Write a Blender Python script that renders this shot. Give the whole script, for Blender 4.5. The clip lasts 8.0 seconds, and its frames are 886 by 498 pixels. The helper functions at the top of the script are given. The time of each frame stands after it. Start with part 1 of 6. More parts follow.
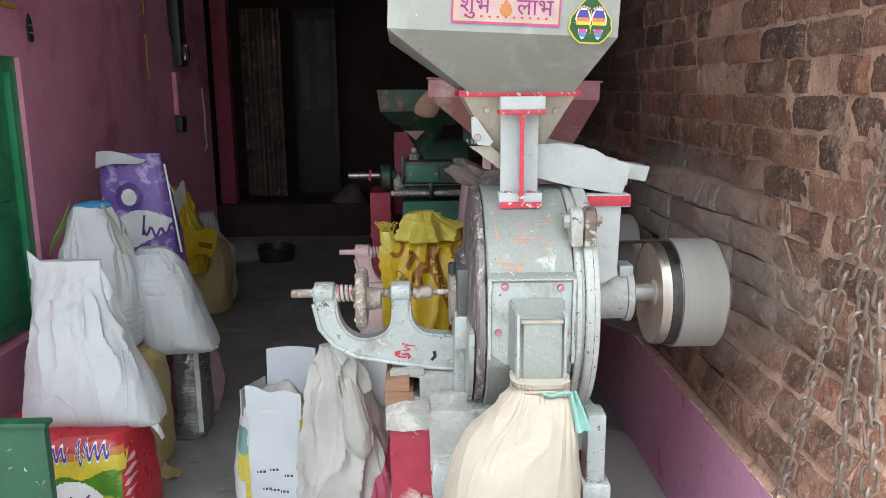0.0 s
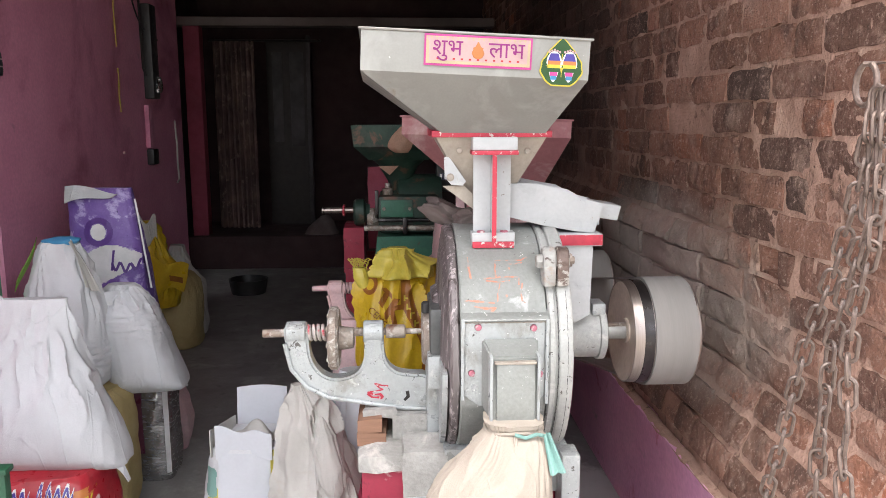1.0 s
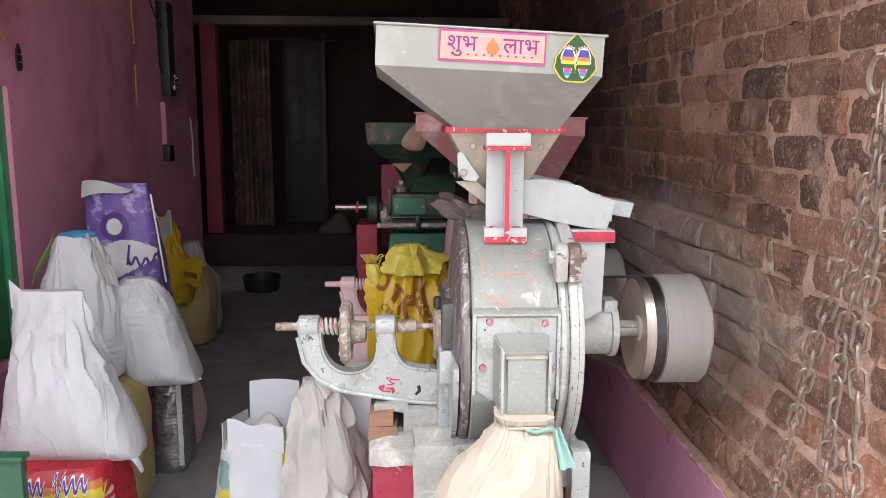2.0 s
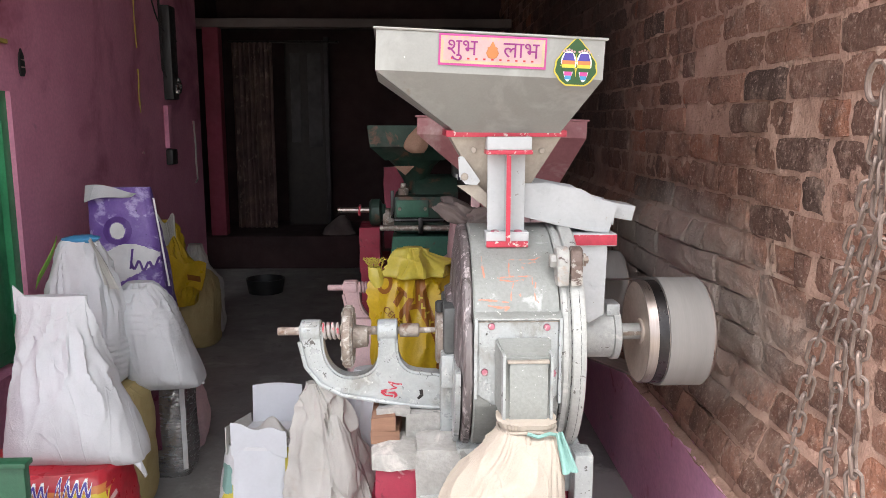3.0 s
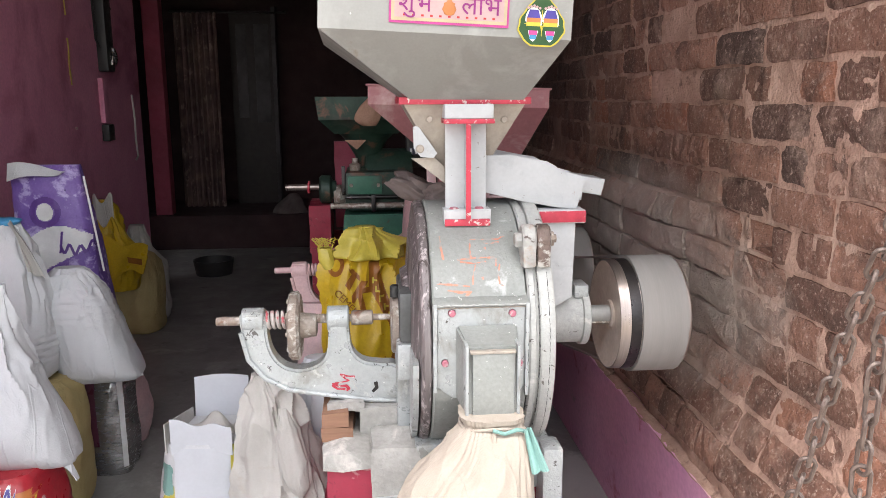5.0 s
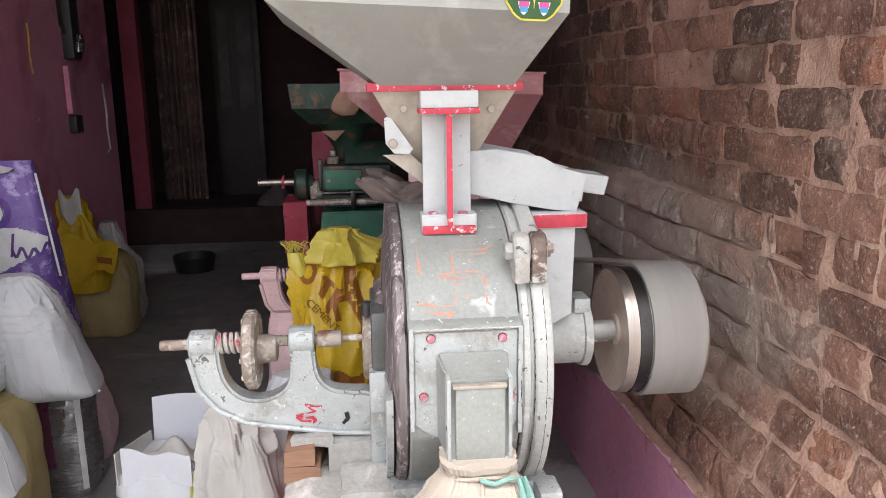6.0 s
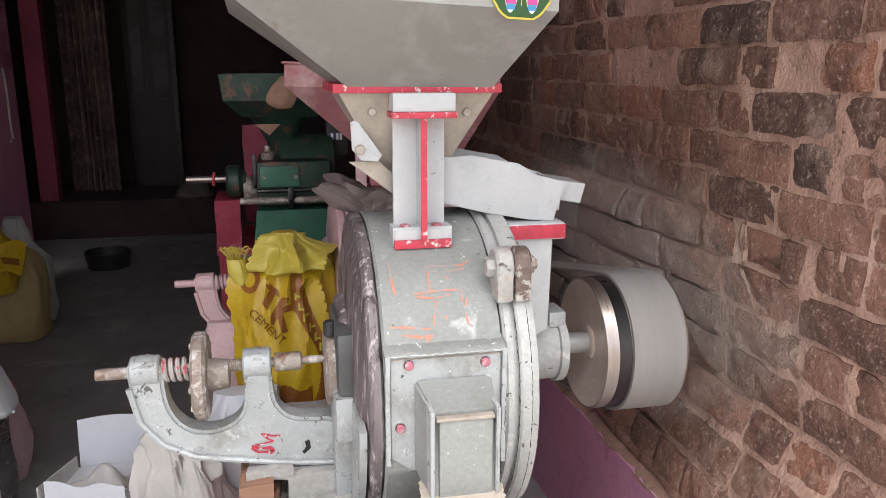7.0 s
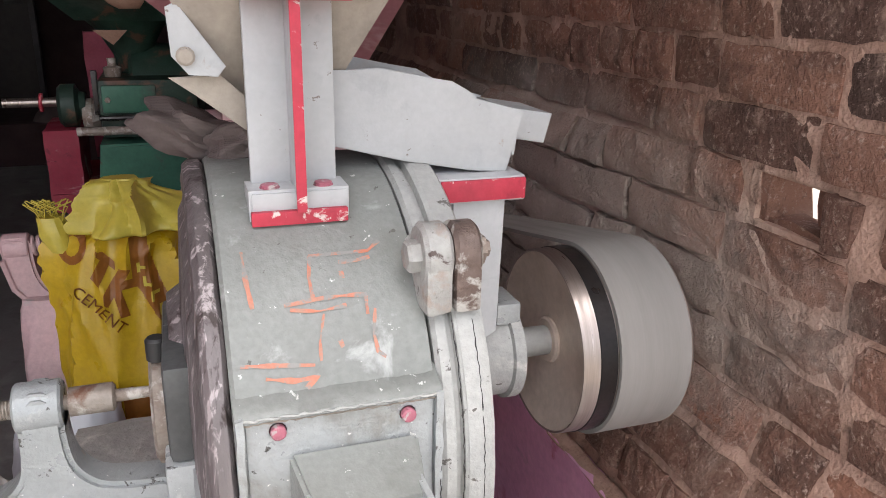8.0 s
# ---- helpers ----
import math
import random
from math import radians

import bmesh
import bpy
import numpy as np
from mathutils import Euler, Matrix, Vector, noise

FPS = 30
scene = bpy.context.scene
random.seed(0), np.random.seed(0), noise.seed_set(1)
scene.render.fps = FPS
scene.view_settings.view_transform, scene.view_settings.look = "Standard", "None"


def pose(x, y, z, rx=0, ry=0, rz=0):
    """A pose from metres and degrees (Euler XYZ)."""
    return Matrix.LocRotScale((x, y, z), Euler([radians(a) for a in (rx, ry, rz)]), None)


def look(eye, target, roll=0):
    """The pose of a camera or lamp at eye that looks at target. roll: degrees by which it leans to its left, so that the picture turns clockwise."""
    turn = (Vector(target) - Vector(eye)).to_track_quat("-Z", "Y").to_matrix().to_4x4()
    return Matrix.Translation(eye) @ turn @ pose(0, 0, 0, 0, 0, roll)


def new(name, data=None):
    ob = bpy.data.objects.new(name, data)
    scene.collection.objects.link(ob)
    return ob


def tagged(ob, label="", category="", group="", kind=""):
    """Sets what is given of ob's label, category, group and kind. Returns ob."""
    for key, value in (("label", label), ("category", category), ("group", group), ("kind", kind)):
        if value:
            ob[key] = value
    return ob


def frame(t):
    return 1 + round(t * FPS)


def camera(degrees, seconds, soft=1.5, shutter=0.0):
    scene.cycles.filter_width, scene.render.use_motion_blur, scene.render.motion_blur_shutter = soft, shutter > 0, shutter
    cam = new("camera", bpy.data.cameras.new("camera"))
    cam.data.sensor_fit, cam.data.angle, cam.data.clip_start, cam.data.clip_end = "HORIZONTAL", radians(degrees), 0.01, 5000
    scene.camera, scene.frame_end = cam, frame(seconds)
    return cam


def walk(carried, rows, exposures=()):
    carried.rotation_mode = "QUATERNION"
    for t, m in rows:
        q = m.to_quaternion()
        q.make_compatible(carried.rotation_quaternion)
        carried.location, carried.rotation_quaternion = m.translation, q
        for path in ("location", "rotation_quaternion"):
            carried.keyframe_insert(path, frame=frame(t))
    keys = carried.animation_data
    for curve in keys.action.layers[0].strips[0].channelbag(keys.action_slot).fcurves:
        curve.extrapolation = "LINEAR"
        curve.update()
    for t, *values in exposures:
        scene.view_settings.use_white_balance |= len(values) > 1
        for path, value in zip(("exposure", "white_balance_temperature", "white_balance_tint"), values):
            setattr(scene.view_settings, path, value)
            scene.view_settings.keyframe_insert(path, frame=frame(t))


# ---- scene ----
cam = camera(59.9, 8.0, soft=0.85)
PATH = [
    (0, (0.072, 0.016, 1.4), (0.114, 1.973, 0.994), -0.4),
    (0.5, (0.076, 0.025, 1.41), (0.165, 1.989, 1.038), -0.1),
    (1, (0.076, 0.024, 1.422), (0.185, 1.994, 1.091), -0.1),
    (1.5, (0.075, 0.021, 1.415), (0.174, 1.993, 1.093), 0.1),
    (2, (0.076, 0.014, 1.41), (0.152, 1.986, 1.081), 0.3),
    (3.5, (0.084, 0.023, 1.421), (0.149, 1.995, 1.094), -0.1),
    (4, (0.077, 0.046, 1.409), (0.173, 2.015, 1.069), 0.0),
    (4.5, (0.069, 0.089, 1.4), (0.213, 2.049, 1.03), 0.2),
    (4.7, (0.072, 0.113, 1.398), (0.236, 2.07, 1.019), 0.2),
    (5.8, (0.141, 0.38, 1.4), (0.344, 2.326, 0.989), -0.9),
    (6, (0.141, 0.413, 1.396), (0.336, 2.358, 0.975), -0.7),
    (6.5, (0.087, 0.479, 1.398), (0.296, 2.419, 0.957), -1.1),
    (7, (0.062, 0.543, 1.422), (0.467, 2.448, 0.964), 0.1),
    (7.5, (0.107, 0.745, 1.378), (0.651, 2.594, 0.842), 0.1),
    (8, (0.181, 1.026, 1.359), (0.804, 2.812, 0.711), 1.2),
]
walk(cam, [(t, look(eye, target, roll)) for t, eye, target, roll in PATH], exposures=[(0.0, 1.46, 6120, 1), (0.6, 1.53, 6380, 8), (1.0, 1.60, 6500, 11), (5.0, 1.60, 6500, 11), (6.5, 1.54, 6500, 11), (8.0, 1.26, 6500, 12)])

# ---- light ----
world = bpy.data.worlds.new("world")
scene.world = world
world.use_nodes = True
wn, wl = world.node_tree.nodes, world.node_tree.links
sky = wn.new("ShaderNodeTexSky")
sky.sky_type, sky.sun_disc = "NISHITA", False
sky.sun_elevation, sky.sun_rotation = radians(74.6), radians(190)
sky.dust_density, sky.air_density = 4.0, 1.0
cloud = wn.new("ShaderNodeHueSaturation")
cloud.inputs["Saturation"].default_value = 0.25
wl.new(sky.outputs[0], cloud.inputs["Color"])
wl.new(cloud.outputs[0], wn["Background"].inputs[0])
wn["Background"].inputs[1].default_value = 0.215
sun = new("sun", bpy.data.lights.new("sun", "SUN"))
sun.data.energy, sun.data.angle, sun.data.color = 1.0, radians(14.0), (1.0, 0.95, 0.88)
sun.matrix_world = look((-0.5, -2.7, 10.0), (0, 0.0, 0.0))


# ---- materials ----
def ramp_node(nt, stops, src):
    r = nt.nodes.new("ShaderNodeValToRGB")
    while len(r.color_ramp.elements) < len(stops):
        r.color_ramp.elements.new(0.5)
    for e, (p, c) in zip(r.color_ramp.elements, stops):
        e.position, e.color = p, (*c, 1) if len(c) == 3 else c
    nt.links.new(src, r.inputs[0])
    return r.outputs[0]


def mix_node(nt, fac, a, b, mode="MIX"):
    m = nt.nodes.new("ShaderNodeMix")
    m.data_type, m.blend_type = "RGBA", mode
    for sock, v in ((m.inputs[0], fac), (m.inputs[6], a), (m.inputs[7], b)):
        if isinstance(v, (int, float)):
            sock.default_value = v
        elif isinstance(v, tuple):
            sock.default_value = (*v, 1)
        else:
            nt.links.new(v, sock)
    return m.outputs[2]


def noise_node(nt, vec, scale, detail=4.0, rough=0.55, warp=0.0):
    n = nt.nodes.new("ShaderNodeTexNoise")
    n.inputs["Scale"].default_value, n.inputs["Detail"].default_value = scale, detail
    n.inputs["Roughness"].default_value, n.inputs["Distortion"].default_value = rough, warp
    nt.links.new(vec, n.inputs["Vector"])
    return n.outputs[0]


def step_node(nt, src, lo, hi, a=(0, 0, 0), b=(1, 1, 1)):
    return ramp_node(nt, [(lo, a), (hi, b)], src)


def coords(nt, shift=False, stretch=(1, 1, 1)):
    """Object coordinates, each object's own shift where wanted."""
    tc = nt.nodes.new("ShaderNodeTexCoord")
    mp = nt.nodes.new("ShaderNodeMapping")
    mp.inputs["Scale"].default_value = stretch
    nt.links.new(tc.outputs["Object"], mp.inputs[0])
    if shift:
        oi = nt.nodes.new("ShaderNodeObjectInfo")
        mul = nt.nodes.new("ShaderNodeMath")
        mul.operation = "MULTIPLY"
        mul.inputs[1].default_value = 37.0
        nt.links.new(oi.outputs["Random"], mul.inputs[0])
        nt.links.new(mul.outputs[0], mp.inputs[1])
    return mp.outputs[0]


def surface(name, base, alt=None, scale=6.0, rough=0.6, metal=0.0, bump=0.15, grain=160.0, stains=(), stretch=(1, 1, 1), spec=0.5, fine=0.25, shift=False, coat=0.0, depth=0.004):
    """A worn surface: two tones in large patches, fine grain, and stains of (colour, scale, from, to)."""
    m = bpy.data.materials.new(name)
    m.use_nodes = True
    nt = m.node_tree
    b = nt.nodes["Principled BSDF"]
    v = coords(nt, shift, stretch)
    alt = alt or tuple(c * 0.75 for c in base)
    big = noise_node(nt, v, scale, 5)
    col = mix_node(nt, step_node(nt, big, 0.35, 0.65), base, alt)
    small = noise_node(nt, v, grain, 3, 0.6)
    col = mix_node(nt, fine, col, ramp_node(nt, [(0.3, (0.35,) * 3), (0.7, (1.0,) * 3)], small), "MULTIPLY")
    for colour, s, lo, hi in stains:
        n = noise_node(nt, v, s, 6, 0.62, 0.4)
        col = mix_node(nt, step_node(nt, n, lo, hi), col, colour)
    nt.links.new(col, b.inputs["Base Color"])
    rr = ramp_node(nt, [(0.3, (max(rough - 0.12, 0.05),) * 3), (0.7, (min(rough + 0.12, 1.0),) * 3)], noise_node(nt, v, scale * 4, 4))
    nt.links.new(rr, b.inputs["Roughness"])
    b.inputs["Metallic"].default_value = metal
    b.inputs["Specular IOR Level"].default_value = spec
    b.inputs["Coat Weight"].default_value = coat
    bp = nt.nodes.new("ShaderNodeBump")
    bp.inputs["Strength"].default_value, bp.inputs["Distance"].default_value = bump, depth
    hgt = mix_node(nt, 0.5, small, noise_node(nt, v, scale * 5, 5))
    nt.links.new(hgt, bp.inputs["Height"])
    nt.links.new(bp.outputs[0], b.inputs["Normal"])
    return m


def belt_dust(nt, col, pos):
    """Pale flour dust caked on the wall courses beside the belt."""
    mp = nt.nodes.new("ShaderNodeMapping")
    mp.inputs["Scale"].default_value = (1.0, 0.62, 1.6)
    nt.links.new(pos, mp.inputs[0])
    dist = nt.nodes.new("ShaderNodeVectorMath")
    dist.operation = "DISTANCE"
    dist.inputs[1].default_value = (1.0, 2.62 * 0.62, 0.88 * 1.6)
    nt.links.new(mp.outputs[0], dist.inputs[0])
    wob = nt.nodes.new("ShaderNodeMath")
    wob.operation = "MULTIPLY_ADD"
    wob.inputs[1].default_value = 0.45
    nt.links.new(noise_node(nt, pos, 5.0, 6, 0.65), wob.inputs[0])
    nt.links.new(dist.outputs["Value"], wob.inputs[2])
    dust = ramp_node(nt, [(0.42, (0.75,) * 3), (0.60, (0.55,) * 3), (0.80, (0.0,) * 3)], wob.outputs[0])
    pale = mix_node(nt, noise_node(nt, pos, 14, 6, 0.65), (0.42, 0.37, 0.325), (0.66, 0.59, 0.52))
    return mix_node(nt, dust, col, pale)


def deep_shade(nt, pos):
    """Ragged mask that paints the dimness of the deep end into the wall colour."""
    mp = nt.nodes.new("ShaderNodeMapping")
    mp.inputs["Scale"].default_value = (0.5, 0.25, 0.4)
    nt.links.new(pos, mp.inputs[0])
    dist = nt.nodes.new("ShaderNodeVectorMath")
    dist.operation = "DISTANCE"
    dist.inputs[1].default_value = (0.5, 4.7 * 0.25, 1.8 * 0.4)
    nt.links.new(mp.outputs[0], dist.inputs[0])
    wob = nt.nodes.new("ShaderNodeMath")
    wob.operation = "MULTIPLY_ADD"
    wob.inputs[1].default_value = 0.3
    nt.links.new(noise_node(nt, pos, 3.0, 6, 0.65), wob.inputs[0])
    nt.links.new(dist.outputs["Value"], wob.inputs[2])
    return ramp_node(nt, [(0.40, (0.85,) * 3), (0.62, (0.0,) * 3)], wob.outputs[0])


def brick_surface(name, island):
    m = bpy.data.materials.new(name)
    m.use_nodes = True
    nt = m.node_tree
    b = nt.nodes["Principled BSDF"]
    geo = nt.nodes.new("ShaderNodeNewGeometry")
    if island:
        rnd = geo.outputs["Random Per Island"]
    else:
        rnd = nt.nodes.new("ShaderNodeObjectInfo").outputs["Random"]
    pos = geo.outputs["Position"]
    own = ramp_node(nt, [(0.0, (0.188, 0.100, 0.073)), (0.2, (0.280, 0.145, 0.105)), (0.38, (0.362, 0.192, 0.139)), (0.55, (0.192, 0.105, 0.080)), (0.70, (0.099, 0.064, 0.054)), (0.80, (0.256, 0.137, 0.099)), (0.90, (0.408, 0.221, 0.163)), (0.94, (0.304, 0.152, 0.105)), (1.0, (0.490, 0.163, 0.088))], rnd)
    part_way = lambda k: ((0, 0, 0), (k, k, k))
    col = mix_node(nt, step_node(nt, noise_node(nt, pos, 8, 6, 0.65, 0.2), 0.50, 0.66, *part_way(0.75)), own, (0.095, 0.06, 0.05))
    col = mix_node(nt, step_node(nt, noise_node(nt, pos, 5.5, 6, 0.6, 0.3), 0.67, 0.73), col, (0.42, 0.15, 0.085))
    col = mix_node(nt, step_node(nt, noise_node(nt, pos, 27, 7, 0.7, 0.2), 0.54, 0.70, *part_way(0.55)), col, (0.50, 0.33, 0.265))
    col = mix_node(nt, step_node(nt, noise_node(nt, pos, 95, 6, 0.75), 0.55, 0.66, *part_way(0.7)), col, (0.58, 0.42, 0.345))
    col = mix_node(nt, step_node(nt, noise_node(nt, pos, 48, 6, 0.7), 0.58, 0.68, *part_way(0.5)), col, (0.065, 0.042, 0.036))
    # mortar smeared over the faces in broad patches
    smear = mix_node(nt, noise_node(nt, pos, 60, 5, 0.7), (0.38, 0.25, 0.195), (0.55, 0.40, 0.325))
    col = mix_node(nt, step_node(nt, noise_node(nt, pos, 4.5, 7, 0.68, 0.3), 0.54, 0.68, *part_way(0.6)), col, smear)
    # dimmer depth above and behind the rear mills, painted in with a ragged edge
    col = mix_node(nt, deep_shade(nt, pos), col, (0.045, 0.032, 0.028))
    col = belt_dust(nt, col, pos)
    nt.links.new(col, b.inputs["Base Color"])
    b.inputs["Roughness"].default_value = 0.92
    b.inputs["Specular IOR Level"].default_value = 0.2
    bp = nt.nodes.new("ShaderNodeBump")
    bp.inputs["Strength"].default_value, bp.inputs["Distance"].default_value = 1.0, 0.026
    nt.links.new(mix_node(nt, 0.35, noise_node(nt, pos, 24, 7, 0.65), noise_node(nt, pos, 140, 4, 0.7)), bp.inputs["Height"])
    nt.links.new(bp.outputs[0], b.inputs["Normal"])
    return m


def cloth(name, base, alt, weave=420.0, stains=(), rough=0.7, bump=0.6, thin=0.0):
    """Woven plastic or cotton cloth with a fine weave and soft creases."""
    m = surface(name, base, alt, 5.0, rough, 0.0, 0.12, 300.0, stains, fine=0.12)
    nt = m.node_tree
    v = coords(nt)
    w = nt.nodes.new("ShaderNodeTexWave")
    w.inputs["Scale"].default_value, w.inputs["Distortion"].default_value = weave / 2, 1.5
    w.bands_direction = "Z"
    nt.links.new(v, w.inputs[0])
    old = next(n for n in nt.nodes if n.bl_idname == "ShaderNodeBump")
    bp = nt.nodes.new("ShaderNodeBump")
    bp.inputs["Strength"].default_value, bp.inputs["Distance"].default_value = bump, 0.011
    long = noise_node(nt, coords(nt, False, (1, 1, 0.18)), 22.0, 2, 0.5, 0.6)
    soft = noise_node(nt, v, 9.0, 3, 0.5, 0.8)
    hgt = mix_node(nt, 0.45, long, soft)
    for size, squash, share in ((5.5, 0.28, 0.45), (15.0, 0.5, 0.10)):
        ridge = noise_node(nt, coords(nt, True, (1, 1, squash)), size, 2, 0.45, 1.1)
        hgt = mix_node(nt, share, hgt, ramp_node(nt, [(0.40, (0.35,) * 3), (0.485, (0.55,) * 3), (0.50, (1.0,) * 3), (0.53, (0.5,) * 3), (0.62, (0.35,) * 3)], ridge))
    nt.links.new(mix_node(nt, 0.04, hgt, w.outputs[0]), bp.inputs["Height"])
    nt.links.new(old.outputs[0], bp.inputs["Normal"])
    nt.links.new(bp.outputs[0], nt.nodes["Principled BSDF"].inputs["Normal"])
    return m


GREY = (0.27, 0.27, 0.25)
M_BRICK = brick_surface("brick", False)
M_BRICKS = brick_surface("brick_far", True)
M_MORTAR = surface("mortar", (0.53, 0.345, 0.270), (0.39, 0.240, 0.185), 8, 0.95, bump=1.0, grain=130, stains=[((0.56, 0.40, 0.32), 5, 0.56, 0.7), ((0.15, 0.09, 0.07), 22, 0.58, 0.70)], spec=0.15, depth=0.012)
mnt = M_MORTAR.node_tree
mbase = mnt.nodes["Principled BSDF"].inputs["Base Color"]
mpos = mnt.nodes.new("ShaderNodeNewGeometry").outputs["Position"]
# the mortar takes the same painted dimness, then the flour dust by the belt
mnt.links.new(belt_dust(mnt, mix_node(mnt, deep_shade(mnt, mpos), mbase.links[0].from_socket, (0.06, 0.042, 0.036)), mpos), mbase)
M_FLOOR = surface("concrete_floor", (0.28, 0.27, 0.26), (0.18, 0.172, 0.165), 2.2, 0.55, bump=0.2, grain=70, stains=[((0.38, 0.37, 0.355), 4, 0.56, 0.72), ((0.10, 0.095, 0.09), 7, 0.6, 0.7)], spec=0.4)
M_GROUND = surface("street_ground", (0.48, 0.44, 0.38), (0.38, 0.35, 0.30), 0.7, 0.95, bump=0.5, grain=30)
M_PINKWALL = surface("pink_wall_paint", (0.76, 0.32, 0.46), (0.67, 0.26, 0.39), 1.6, 0.7, bump=0.12, grain=60, stains=[((0.30, 0.075, 0.12), 1.3, 0.50, 0.70), ((0.50, 0.22, 0.31), 9, 0.66, 0.74)], spec=0.3)
M_PINKBAND = surface("pink_plaster", (0.82, 0.43, 0.60), (0.72, 0.36, 0.56), 3, 0.7, bump=0.15, grain=60, stains=[((0.52, 0.17, 0.25), 6, 0.62, 0.7), ((0.40, 0.30, 0.33), 5, 0.64, 0.75)], spec=0.3)
# Near-black plaster: the dimness of the unlit rear is put in its colour.
M_DARKWALL = surface("shade_dark_plaster", (0.060, 0.030, 0.032), (0.036, 0.02, 0.021), 2, 0.9, bump=0.3, grain=60)
M_CEIL = surface("dark_ceiling", (0.20, 0.165, 0.155), (0.13, 0.11, 0.10), 2, 0.95, bump=0.3)
M_REDPOST = surface("maroon_paint", (0.36, 0.06, 0.105), (0.26, 0.045, 0.075), 4, 0.7, bump=0.2)
M_SILVER = surface("silver_paint", (0.43, 0.45, 0.455), (0.35, 0.37, 0.37), 6, 0.36, 0.2, 0.5, 120, [(GREY, 9, 0.56, 0.68), ((0.58, 0.58, 0.56), 17, 0.60, 0.72), ((0.10, 0.095, 0.09), 55, 0.63, 0.66), ((0.44, 0.38, 0.32), 15, 0.66, 0.72), ((0.70, 0.70, 0.68), 95, 0.67, 0.69)], depth=0.006, fine=0.15)
M_FLANGE = surface("flour_caked_paint", (0.43, 0.43, 0.41), (0.34, 0.35, 0.34), 7, 0.5, 0.05, 0.6, 110, [((0.54, 0.53, 0.50), 14, 0.58, 0.70), ((0.12, 0.11, 0.10), 48, 0.63, 0.655), ((0.46, 0.38, 0.31), 13, 0.65, 0.72)], depth=0.005)
M_DRUM = surface("dusty_silver_paint", (0.225, 0.235, 0.22), (0.295, 0.305, 0.29), 5, 0.5, 0.1, 0.5, 130, [((0.19, 0.195, 0.18), 7, 0.5, 0.68), ((0.62, 0.62, 0.60), 85, 0.675, 0.69), ((0.12, 0.115, 0.105), 50, 0.68, 0.70), ((0.42, 0.43, 0.42), 16, 0.62, 0.72)], depth=0.004)
M_COVER = surface("bare_casting", (0.20, 0.175, 0.175), (0.12, 0.10, 0.10), 12, 0.55, 0.3, 0.9, 90, [((0.40, 0.35, 0.35), 75, 0.56, 0.62), ((0.06, 0.045, 0.042), 40, 0.54, 0.60)], stretch=(1, 1, 0.15), depth=0.006)
M_WHITE = surface("white_paint", (0.47, 0.48, 0.49), (0.40, 0.41, 0.415), 7, 0.45, 0, 0.2, 120, [((0.43, 0.37, 0.31), 7, 0.58, 0.74), ((0.2, 0.17, 0.15), 60, 0.67, 0.70), ((0.37, 0.38, 0.39), 26, 0.58, 0.7), ((0.30, 0.23, 0.18), 18, 0.68, 0.74)], fine=0.1)
M_RED = surface("red_paint", (0.50, 0.03, 0.06), (0.42, 0.03, 0.055), 14, 0.5, 0, 0.2, 120, [((0.60, 0.50, 0.47), 60, 0.58, 0.63), ((0.28, 0.02, 0.04), 25, 0.58, 0.70)])
M_REDBAG = surface("red_printed_plastic", (0.42, 0.022, 0.035), (0.34, 0.018, 0.03), 7, 0.35, 0, 0.3, 90, [((0.22, 0.012, 0.02), 9, 0.60, 0.72)])
M_PINKBOLT = surface("pink_bolt", (0.46, 0.15, 0.20), (0.36, 0.11, 0.15), 60, 0.5, 0, 0.2, 160, [((0.42, 0.36, 0.35), 80, 0.55, 0.62)])
M_SPRING = surface("spring_paint", (0.46, 0.42, 0.40), (0.36, 0.32, 0.30), 20, 0.55, 0, 0.2, 160, [((0.42, 0.06, 0.08), 30, 0.54, 0.6)])
M_ORANGE = surface("orange_paint", (0.60, 0.20, 0.12), (0.46, 0.25, 0.18), 60, 0.6, 0, 0.1, 200, [((0.26, 0.255, 0.24), 70, 0.48, 0.58)])
M_STEEL = surface("hopper_sheet", (0.33, 0.325, 0.305), (0.265, 0.26, 0.24), 3, 0.40, 0.3, 0.06, 200, [((0.38, 0.375, 0.355), 6, 0.56, 0.74), ((0.25, 0.21, 0.17), 9, 0.66, 0.74), ((0.62, 0.60, 0.57), 40, 0.70, 0.73)], fine=0.1)
M_BEIGE = surface("dirty_funnel", (0.42, 0.37, 0.31), (0.33, 0.29, 0.25), 9, 0.6, 0.2, 0.3, 100, [((0.2, 0.15, 0.12), 20, 0.66, 0.72)])
M_FLAKED = surface("flaking_casting", (0.42, 0.42, 0.40), (0.34, 0.33, 0.31), 16, 0.6, 0.1, 0.8, 90, [((0.33, 0.27, 0.23), 22, 0.54, 0.64), ((0.10, 0.075, 0.068), 30, 0.58, 0.62), ((0.60, 0.58, 0.55), 40, 0.64, 0.67)], depth=0.006)
M_LUG = surface("brown_chipped_casting", (0.17, 0.12, 0.10), (0.10, 0.07, 0.06), 20, 0.5, 0.2, 0.8, 90, [((0.42, 0.40, 0.37), 24, 0.50, 0.56), ((0.05, 0.035, 0.03), 40, 0.60, 0.66)], depth=0.006)
M_HOUSING = surface("grey_iron", (0.13, 0.135, 0.135), (0.09, 0.092, 0.092), 9, 0.5, 0.3, 0.3, 110, [((0.30, 0.30, 0.29), 22, 0.62, 0.70)])
M_SHAFT = surface("dull_steel_shaft", (0.42, 0.42, 0.40), (0.34, 0.34, 0.33), 8, 0.4, 0.3, 0.05, 90)
